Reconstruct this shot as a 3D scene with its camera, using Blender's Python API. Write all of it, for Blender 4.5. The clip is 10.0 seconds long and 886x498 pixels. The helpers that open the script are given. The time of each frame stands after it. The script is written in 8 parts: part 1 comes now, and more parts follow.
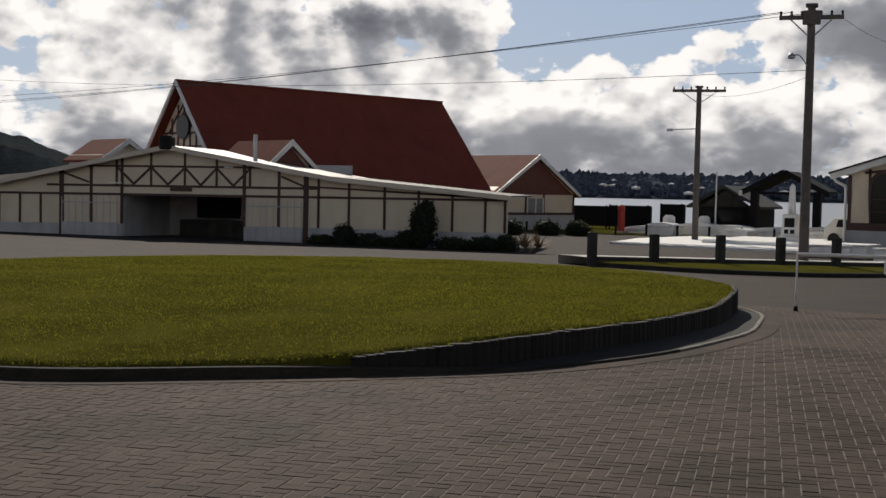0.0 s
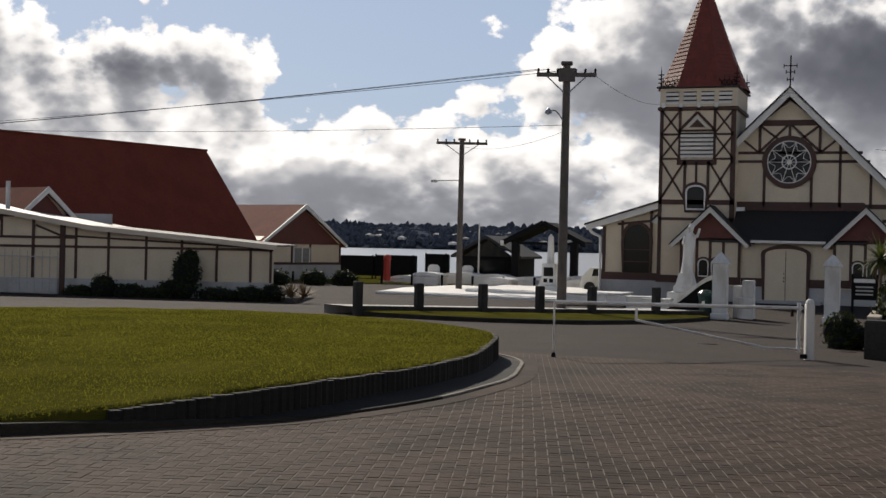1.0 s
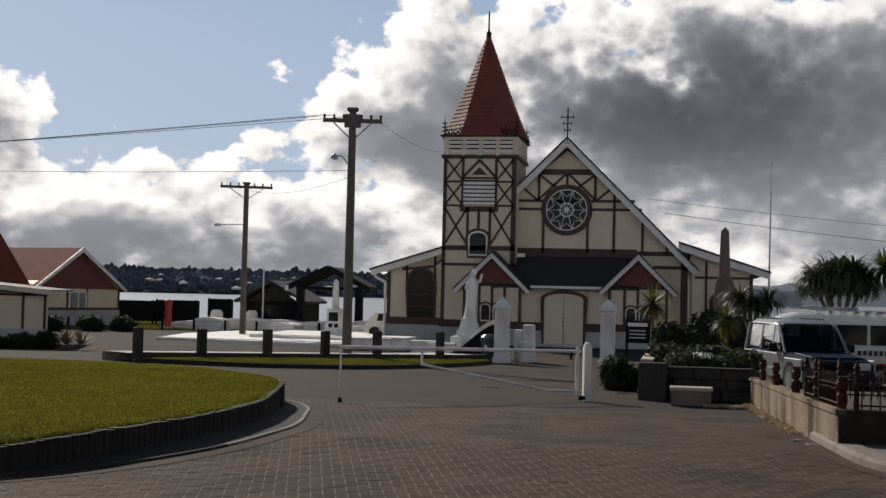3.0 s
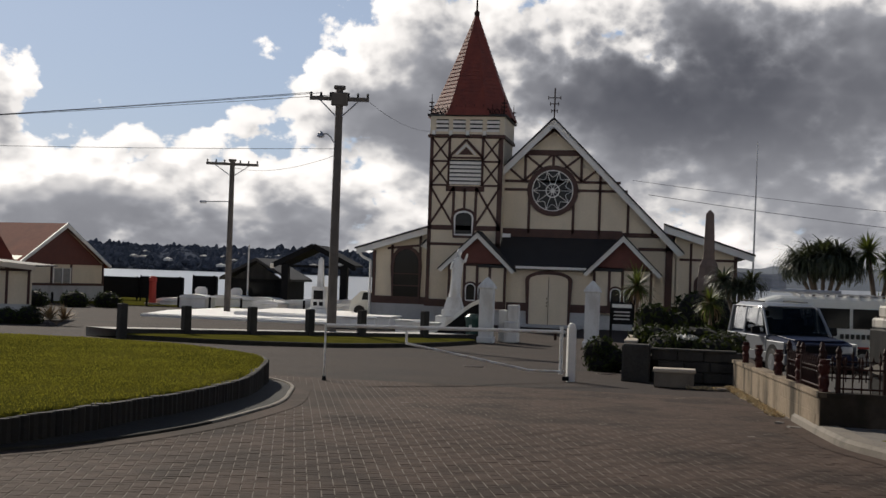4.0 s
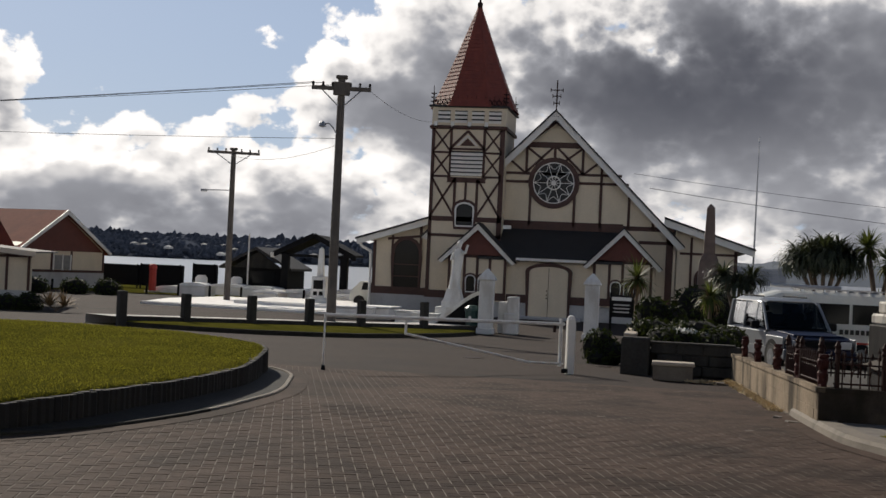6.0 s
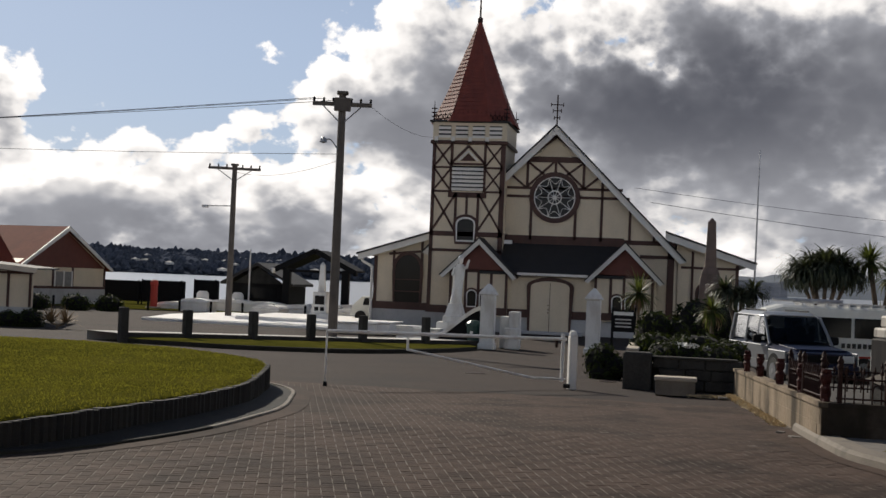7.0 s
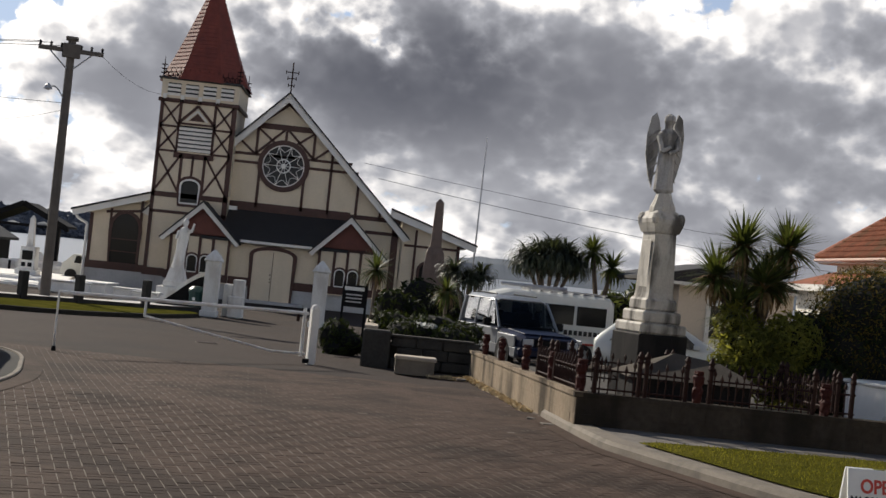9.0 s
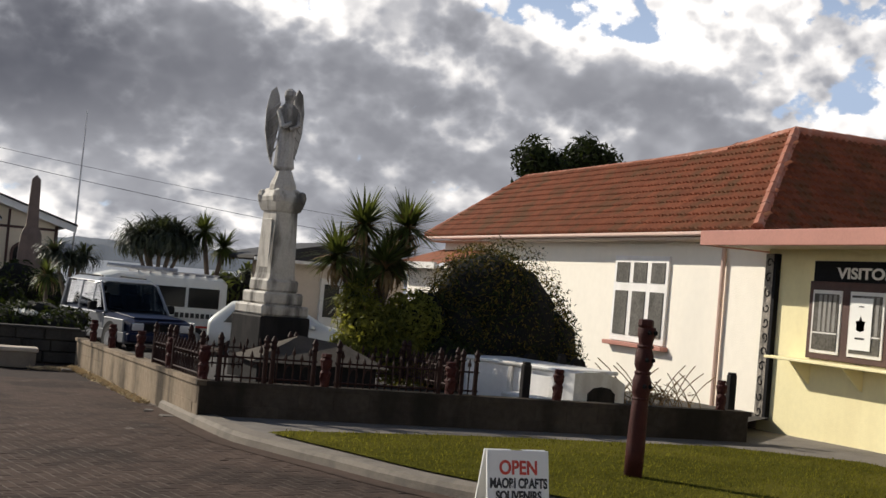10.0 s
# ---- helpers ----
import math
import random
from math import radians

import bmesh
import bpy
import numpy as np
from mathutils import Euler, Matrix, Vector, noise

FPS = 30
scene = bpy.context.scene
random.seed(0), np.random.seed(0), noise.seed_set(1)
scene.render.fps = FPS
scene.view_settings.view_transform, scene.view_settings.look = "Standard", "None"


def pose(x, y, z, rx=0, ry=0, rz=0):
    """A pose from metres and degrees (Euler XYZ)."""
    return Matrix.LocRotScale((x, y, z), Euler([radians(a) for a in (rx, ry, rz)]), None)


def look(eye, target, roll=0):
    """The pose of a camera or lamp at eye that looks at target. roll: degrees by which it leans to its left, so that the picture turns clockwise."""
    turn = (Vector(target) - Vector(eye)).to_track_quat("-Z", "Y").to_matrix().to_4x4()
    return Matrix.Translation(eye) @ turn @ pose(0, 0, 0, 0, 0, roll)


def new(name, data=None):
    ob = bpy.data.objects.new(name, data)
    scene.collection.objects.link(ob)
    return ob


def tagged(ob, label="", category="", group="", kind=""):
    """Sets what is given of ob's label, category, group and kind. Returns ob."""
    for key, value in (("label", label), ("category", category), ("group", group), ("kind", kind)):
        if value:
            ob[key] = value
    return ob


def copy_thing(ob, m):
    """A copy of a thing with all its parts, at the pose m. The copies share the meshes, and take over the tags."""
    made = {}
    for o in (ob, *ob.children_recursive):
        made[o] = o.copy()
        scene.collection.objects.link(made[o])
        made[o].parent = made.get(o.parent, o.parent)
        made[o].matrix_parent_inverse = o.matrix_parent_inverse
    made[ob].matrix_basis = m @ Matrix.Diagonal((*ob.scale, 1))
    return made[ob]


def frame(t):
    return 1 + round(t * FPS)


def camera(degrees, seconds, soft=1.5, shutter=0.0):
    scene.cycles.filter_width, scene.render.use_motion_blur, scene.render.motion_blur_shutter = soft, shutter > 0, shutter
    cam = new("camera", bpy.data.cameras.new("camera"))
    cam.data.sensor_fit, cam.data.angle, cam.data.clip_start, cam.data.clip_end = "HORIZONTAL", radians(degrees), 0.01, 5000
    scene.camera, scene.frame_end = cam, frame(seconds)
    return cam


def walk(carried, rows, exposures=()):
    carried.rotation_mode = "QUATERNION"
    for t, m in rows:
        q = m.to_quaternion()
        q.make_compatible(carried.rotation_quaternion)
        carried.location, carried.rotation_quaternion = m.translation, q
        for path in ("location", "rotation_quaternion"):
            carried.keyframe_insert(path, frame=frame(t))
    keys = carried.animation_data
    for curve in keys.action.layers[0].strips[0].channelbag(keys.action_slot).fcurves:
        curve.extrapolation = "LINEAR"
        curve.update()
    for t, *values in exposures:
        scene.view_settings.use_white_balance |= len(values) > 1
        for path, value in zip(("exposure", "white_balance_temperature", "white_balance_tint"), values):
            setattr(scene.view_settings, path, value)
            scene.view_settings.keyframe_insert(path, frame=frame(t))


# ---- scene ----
# Camera and walk
ROWS = (
    (0.0, 0.00, -0.01, 2.41, 31.25, -2.72, -1.20),
    (0.5, 0.00, 0.02, 2.41, 26.42, -1.54, -0.16),
    (1.0, 0.03, 0.02, 2.40, 20.69, -0.22, -1.33),
    (1.5, 0.00, 0.01, 2.40, 16.26, 0.14, -2.04),
    (2.0, -0.01, 0.03, 2.40, 13.90, 0.63, -2.02),
    (2.5, -0.01, 0.01, 2.41, 12.20, 1.75, -1.74),
    (3.0, 0.00, -0.01, 2.40, 10.91, 2.05, -1.37),
    (4.5, 0.00, -0.02, 2.40, 9.96, 0.75, -2.22),
    (5.0, 0.00, -0.02, 2.40, 9.80, 0.70, -2.40),
    (5.5, 0.00, -0.01, 2.39, 10.19, 0.51, -2.74),
    (7.0, -0.01, -0.02, 2.41, 10.29, 1.40, -2.41),
    (7.5, -0.16, -0.35, 2.48, 6.83, 1.06, -4.97),
    (8.0, -0.42, -0.21, 2.43, 4.07, 1.10, -4.09),
    (8.5, -0.54, 0.16, 2.42, 1.25, -0.22, -4.96),
    (9.0, -0.70, 0.41, 2.42, -2.89, 1.01, -5.96),
    (9.5, -0.84, 0.68, 2.36, -12.06, 1.68, -4.40),
    (10.0, -0.78, 1.16, 2.43, -20.81, 1.77, -5.09),
)
cam = camera(38.74, 10.0, soft=1.5)
walk(cam, [(t, pose(x, y, z, 90 + p, r, a)) for t, x, y, z, a, p, r in ROWS],
     exposures=[(0.0, -0.4), (0.5, -0.15), (1.0, -0.25), (2.5, -0.3), (5.5, -0.26), (7.0, -0.2), (8.5, 0.1), (9.5, 0.05), (10.0, 0.07)])

# World: cloudy sky, low winter sun from ahead on the lake side
SUN_AZ, SUN_EL = radians(40), radians(32)  # azimuth turned left of +y
sun_dir = Vector((-math.sin(SUN_AZ) * math.cos(SUN_EL), math.cos(SUN_AZ) * math.cos(SUN_EL), math.sin(SUN_EL)))


def build_world():
    w = bpy.data.worlds.new("sky")
    scene.world = w
    w.use_nodes = True
    nt = w.node_tree
    nt.nodes.clear()
    N, Lk = nt.nodes.new, nt.links.new

    def math_(op, a, b=None, c=None, clamp=False):
        n = N("ShaderNodeMath")
        n.operation, n.use_clamp = op, clamp
        for i, v in enumerate((a, b, c)):
            if v is None:
                continue
            if isinstance(v, (int, float)):
                n.inputs[i].default_value = v
            else:
                Lk(v, n.inputs[i])
        return n.outputs[0]

    def smooth(v, lo, hi):
        n = N("ShaderNodeMapRange")
        n.interpolation_type = "SMOOTHSTEP"
        n.inputs["From Min"].default_value, n.inputs["From Max"].default_value = lo, hi
        Lk(v, n.inputs["Value"])
        return n.outputs["Result"]

    sky = N("ShaderNodeTexSky")
    sky.sky_type, sky.sun_disc = "NISHITA", False
    sky.sun_elevation, sky.sun_rotation = SUN_EL, -SUN_AZ
    sky.air_density, sky.dust_density, sky.ozone_density = 1.0, 0.6, 1.5
    tc = N("ShaderNodeTexCoord")
    sep = N("ShaderNodeSeparateXYZ")
    Lk(tc.outputs["Generated"], sep.inputs[0])
    x, y, z = sep.outputs
    az = math_("MULTIPLY", math_("ARCTAN2", math_("MULTIPLY", x, -1.0), y), 57.2958)   # degrees to the left
    el = math_("MULTIPLY", math_("ARCSINE", z), 57.2958)
    # broad weather: a clear gap ahead on the lake side, a thick bank over the church
    WEATHER = ((24.5, 9.6, 5.6, 2.4, -0.42), (21.0, 14.0, 7.0, 3.4, -0.5), (34.5, 7.6, 4.2, 1.5, 0.20), (1.0, 5.0, 9.0, 2.0, 0.17), (7.0, 7.6, 5.0, 3.0, 0.12), (-1.0, 9.0, 9.0, 3.6, 0.26),
               (13.0, 8.4, 4.2, 3.6, 0.30), (25.0, 3.0, 14.0, 2.3, 0.20), (-36.0, 9.0, 3.0, 0.9, -0.20), (28.0, 9.2, 2.0, 1.2, 0.26),
               (41.0, 4.5, 8.0, 3.6, 0.16), (46.0, 8.0, 5.0, 2.4, 0.08), (-34.0, 7.0, 9.0, 4.0, 0.18), (0.0, 1.0, 80.0, 2.6, 0.17), (-12.0, 4.5, 9.0, 2.4, 0.10), (-24.0, 8.0, 16.0, 6.0, 0.22), (-11.0, 9.5, 7.0, 4.0, 0.14))

    def lump(A, E, a0, e0, ra, re, gain):
        u = math_("DIVIDE", math_("SUBTRACT", A, a0), ra)
        v = math_("DIVIDE", math_("SUBTRACT", E, e0), re)
        d = math_("ADD", math_("MULTIPLY", u, u), math_("MULTIPLY", v, v))
        return math_("MULTIPLY", math_("EXPONENT", math_("MULTIPLY", d, -1.0)), gain)

    def place(A, E):
        # flat layers seen from below bunch up towards the horizon
        c = N("ShaderNodeCombineXYZ")
        Lk(math_("MULTIPLY", A, 0.31), c.inputs[0])
        Lk(math_("MULTIPLY", math_("POWER", math_("MAXIMUM", math_("ADD", E, 0.6), 0.05), 0.72), 1.02), c.inputs[1])
        c.inputs[2].default_value = 3.7
        return c.outputs[0]

    def cloud_noise(v, detail, scale=1.0):
        n = N("ShaderNodeTexNoise")
        n.inputs["Scale"].default_value, n.inputs["Detail"].default_value = scale, detail
        n.inputs["Roughness"].default_value, n.inputs["Distortion"].default_value = 0.5, 0.15
        Lk(v, n.inputs["Vector"])
        return n.outputs["Fac"]

    def billows(v, detail):
        n = N("ShaderNodeTexVoronoi")
        n.feature = "SMOOTH_F1"
        n.inputs["Scale"].default_value, n.inputs["Detail"].default_value = 1.9, detail
        n.inputs["Roughness"].default_value, n.inputs["Smoothness"].default_value = 0.55, 0.35
        Lk(v, n.inputs["Vector"])
        return n.outputs["Distance"]

    def density(A, E, detail):
        v = place(A, E)
        d = math_("ADD", cloud_noise(v, detail), math_("MULTIPLY", math_("SUBTRACT", 0.42, billows(v, detail * 0.5)), 0.22))
        for row in WEATHER:
            d = math_("ADD", d, lump(A, E, *row))
        # thinner overhead
        return math_("ADD", d, math_("MULTIPLY_ADD", smooth(E, 13.5, 30.0), -0.2, 0.13))

    d0 = density(az, el, 8.0)
    cover = smooth(d0, 0.45, 0.535)
    # cloud between here and the sun darkens, so rims that face it stay bright
    to_sun = math_("MAXIMUM", math_("MULTIPLY", math_("SUBTRACT", 40.0, az), 0.025), -1.0)
    d1 = density(math_("ADD", az, to_sun), math_("ADD", el, 0.55), 5.0)
    d2 = density(math_("ADD", az, math_("MULTIPLY", to_sun, 2.4)), math_("ADD", el, 1.3), 3.0)
    shade = math_("ADD", math_("MULTIPLY", smooth(d1, 0.50, 0.84), 0.52), math_("MULTIPLY", smooth(d2, 0.50, 0.9), 0.42))
    bank = None
    for row in ((-0.5, 9.0, 7.0, 2.7, 1.25), (35.5, 7.6, 3.2, 0.9, 1.0), (47.0, 6.5, 5.0, 3.5, -0.45), (36.0, 4.0, 12.0, 1.8, -0.3), (-14.0, 9.0, 9.0, 3.2, 0.12), (-27.0, 7.0, 14.0, 6.0, 0.05), (0.0, 3.2, 12.0, 1.7, -0.32), (24.0, 4.5, 9.0, 2.2, -0.25)):
        v = lump(az, el, *row)
        bank = v if bank is None else math_("ADD", bank, v)
    inner = smooth(math_("MULTIPLY_ADD", d1, 0.5, math_("MULTIPLY", d0, 0.5)), 0.5, 0.78)
    shade = math_("ADD", shade, math_("MULTIPLY", math_("MULTIPLY", bank, inner), 0.9))
    fine = cloud_noise(place(math_("ADD", az, 40.0), math_("ADD", el, 9.0)), 4.0, 1.1)
    shade = math_("ADD", shade, math_("MULTIPLY", math_("SUBTRACT", fine, 0.5), 0.5))
    # cloud across from the sun is lit from the front
    front = smooth(math_("ABSOLUTE", math_("SUBTRACT", az, 40.0)), 75.0, 150.0)
    shade = math_("MULTIPLY", shade, math_("SUBTRACT", 1.0, math_("MULTIPLY", front, 0.2)))
    # thick cloud darkens towards a limit without going flat
    shade = math_("SUBTRACT", 1.0, math_("EXPONENT", math_("MULTIPLY", math_("MAXIMUM", shade, 0.0), -1.45)))
    ramp = N("ShaderNodeValToRGB")
    el_ = ramp.color_ramp.elements
    el_[0].position, el_[0].color = 0.0, (1.35, 1.29, 1.24, 1)
    el_[1].position, el_[1].color = 1.0, (0.062, 0.066, 0.088, 1)
    for pos, col in ((0.28, (1.0, 0.965, 0.94, 1)), (0.6, (0.405, 0.41, 0.445, 1))):
        e = el_.new(pos)
        e.color = col
    Lk(shade, ramp.inputs[0])
    skyc = N("ShaderNodeMix")
    skyc.data_type, skyc.blend_type = "RGBA", "MULTIPLY"
    skyc.inputs["Factor"].default_value = 1.0
    Lk(sky.outputs[0], skyc.inputs["A"])
    skyc.inputs["B"].default_value = (0.052, 0.055, 0.06, 1)
    haze = N("ShaderNodeMix")
    haze.data_type = "RGBA"
    Lk(math_("MULTIPLY", math_("SUBTRACT", 1.0, smooth(el, 10.0, 24.0)), 0.62), haze.inputs["Factor"])
    Lk(skyc.outputs["Result"], haze.inputs["A"])
    haze.inputs["B"].default_value = (0.58, 0.70, 0.93, 1)
    mix = N("ShaderNodeMix")
    mix.data_type = "RGBA"
    Lk(cover, mix.inputs["Factor"])
    Lk(haze.outputs["Result"], mix.inputs["A"])
    Lk(ramp.outputs[0], mix.inputs["B"])
    bg = N("ShaderNodeBackground")
    Lk(mix.outputs["Result"], bg.inputs[0])
    bg.inputs[1].default_value = 1.0
    out = N("ShaderNodeOutputWorld")
    Lk(bg.outputs[0], out.inputs[0])


build_world()
lamp = bpy.data.lights.new("sun", "SUN")
lamp.energy, lamp.angle, lamp.color = 5.0, radians(0.6), (1.0, 0.915, 0.785)
sun = new("sun", lamp)
sun.matrix_world = look(sun_dir * 100, (0, 0, 0))


# Materials
def mat(name, col, rough=0.7, var=0.15, scale=3.0, bump=0.0, bscale=None, metal=0.0, stain=None, spec=0.5, stain_amt=0.35, island=0.0, obj=0.0, glow=0.0, world=False):
    m = bpy.data.materials.new(name)
    m.use_nodes = True
    nt = m.node_tree
    N, Lk = nt.nodes.new, nt.links.new
    b = nt.nodes["Principled BSDF"]
    b.inputs["Roughness"].default_value, b.inputs["Metallic"].default_value = rough, metal
    b.inputs["Specular IOR Level"].default_value = spec
    coords = N("ShaderNodeNewGeometry").outputs["Position"] if world else N("ShaderNodeTexCoord").outputs["Object"]
    n1, n2 = N("ShaderNodeTexNoise"), N("ShaderNodeTexNoise")
    for n, s, d in ((n1, scale, 4.0), (n2, scale * 9, 3.0)):
        n.inputs["Scale"].default_value, n.inputs["Detail"].default_value = s, d
        Lk(coords, n.inputs["Vector"])
    add = N("ShaderNodeMath")
    add.operation = "ADD"
    Lk(n1.outputs["Fac"], add.inputs[0])
    Lk(n2.outputs["Fac"], add.inputs[1])
    val = add.outputs[0]
    for amount, node, sock in ((island, "ShaderNodeNewGeometry", "Random Per Island"), (obj, "ShaderNodeObjectInfo", "Random")):
        if amount:
            g = N(node)
            mu = N("ShaderNodeMath")
            mu.operation = "MULTIPLY_ADD"
            Lk(g.outputs[sock], mu.inputs[0])
            mu.inputs[1].default_value = amount
            Lk(val, mu.inputs[2])
            sub = N("ShaderNodeMath")
            sub.operation = "SUBTRACT"
            Lk(mu.outputs[0], sub.inputs[0])
            sub.inputs[1].default_value = amount / 2
            val = sub.outputs[0]
    mr = N("ShaderNodeMapRange")
    mr.inputs["From Min"].default_value, mr.inputs["From Max"].default_value = 0.6, 1.4
    mr.inputs["To Min"].default_value, mr.inputs["To Max"].default_value = 1 - var, 1 + var
    Lk(val, mr.inputs["Value"])
    mx = N("ShaderNodeMix")
    mx.data_type, mx.blend_type = "RGBA", "MULTIPLY"
    mx.inputs["Factor"].default_value = 1.0
    mx.inputs["A"].default_value = (*col, 1)
    Lk(mr.outputs[0], mx.inputs["B"])
    last = mx.outputs["Result"]
    if stain:
        n3 = N("ShaderNodeTexNoise")
        n3.inputs["Scale"].default_value, n3.inputs["Detail"].default_value = scale * 0.6, 8.0
        mp = N("ShaderNodeMapping")
        mp.inputs["Scale"].default_value, mp.inputs["Location"].default_value = (1.6, 1.6, 0.5), (3, 7, 1)
        Lk(coords, mp.inputs[0])
        Lk(mp.outputs[0], n3.inputs["Vector"])
        sm = N("ShaderNodeMapRange")
        sm.interpolation_type = "SMOOTHSTEP"
        sm.inputs["From Min"].default_value, sm.inputs["From Max"].default_value = 0.46, 0.68
        sm.inputs["To Max"].default_value = stain_amt
        Lk(n3.outputs["Fac"], sm.inputs["Value"])
        m2 = N("ShaderNodeMix")
        m2.data_type = "RGBA"
        Lk(sm.outputs[0], m2.inputs["Factor"])
        Lk(last, m2.inputs["A"])
        m2.inputs["B"].default_value = (*stain, 1)
        last = m2.outputs["Result"]
    Lk(last, b.inputs["Base Color"])
    if glow:
        # thin leaves let sunlight through
        tr, ms = N("ShaderNodeBsdfTranslucent"), N("ShaderNodeMixShader")
        tint = N("ShaderNodeMix")
        tint.data_type, tint.blend_type = "RGBA", "MULTIPLY"
        tint.inputs["Factor"].default_value = 1.0
        Lk(last, tint.inputs["A"])
        tint.inputs["B"].default_value = (2.0, 1.9, 1.2, 1)
        Lk(tint.outputs["Result"], tr.inputs["Color"])
        ms.inputs[0].default_value = glow
        Lk(b.outputs[0], ms.inputs[1])
        Lk(tr.outputs[0], ms.inputs[2])
        Lk(ms.outputs[0], nt.nodes["Material Output"].inputs["Surface"])
    if bump:
        n4 = N("ShaderNodeTexNoise")
        n4.inputs["Scale"].default_value, n4.inputs["Detail"].default_value = bscale or scale * 12, 4.0
        Lk(coords, n4.inputs["Vector"])
        bp = N("ShaderNodeBump")
        bp.inputs["Strength"].default_value, bp.inputs["Distance"].default_value = bump, 0.02
        Lk(n4.outputs["Fac"], bp.inputs["Height"])
        Lk(bp.outputs[0], b.inputs["Normal"])
    return m


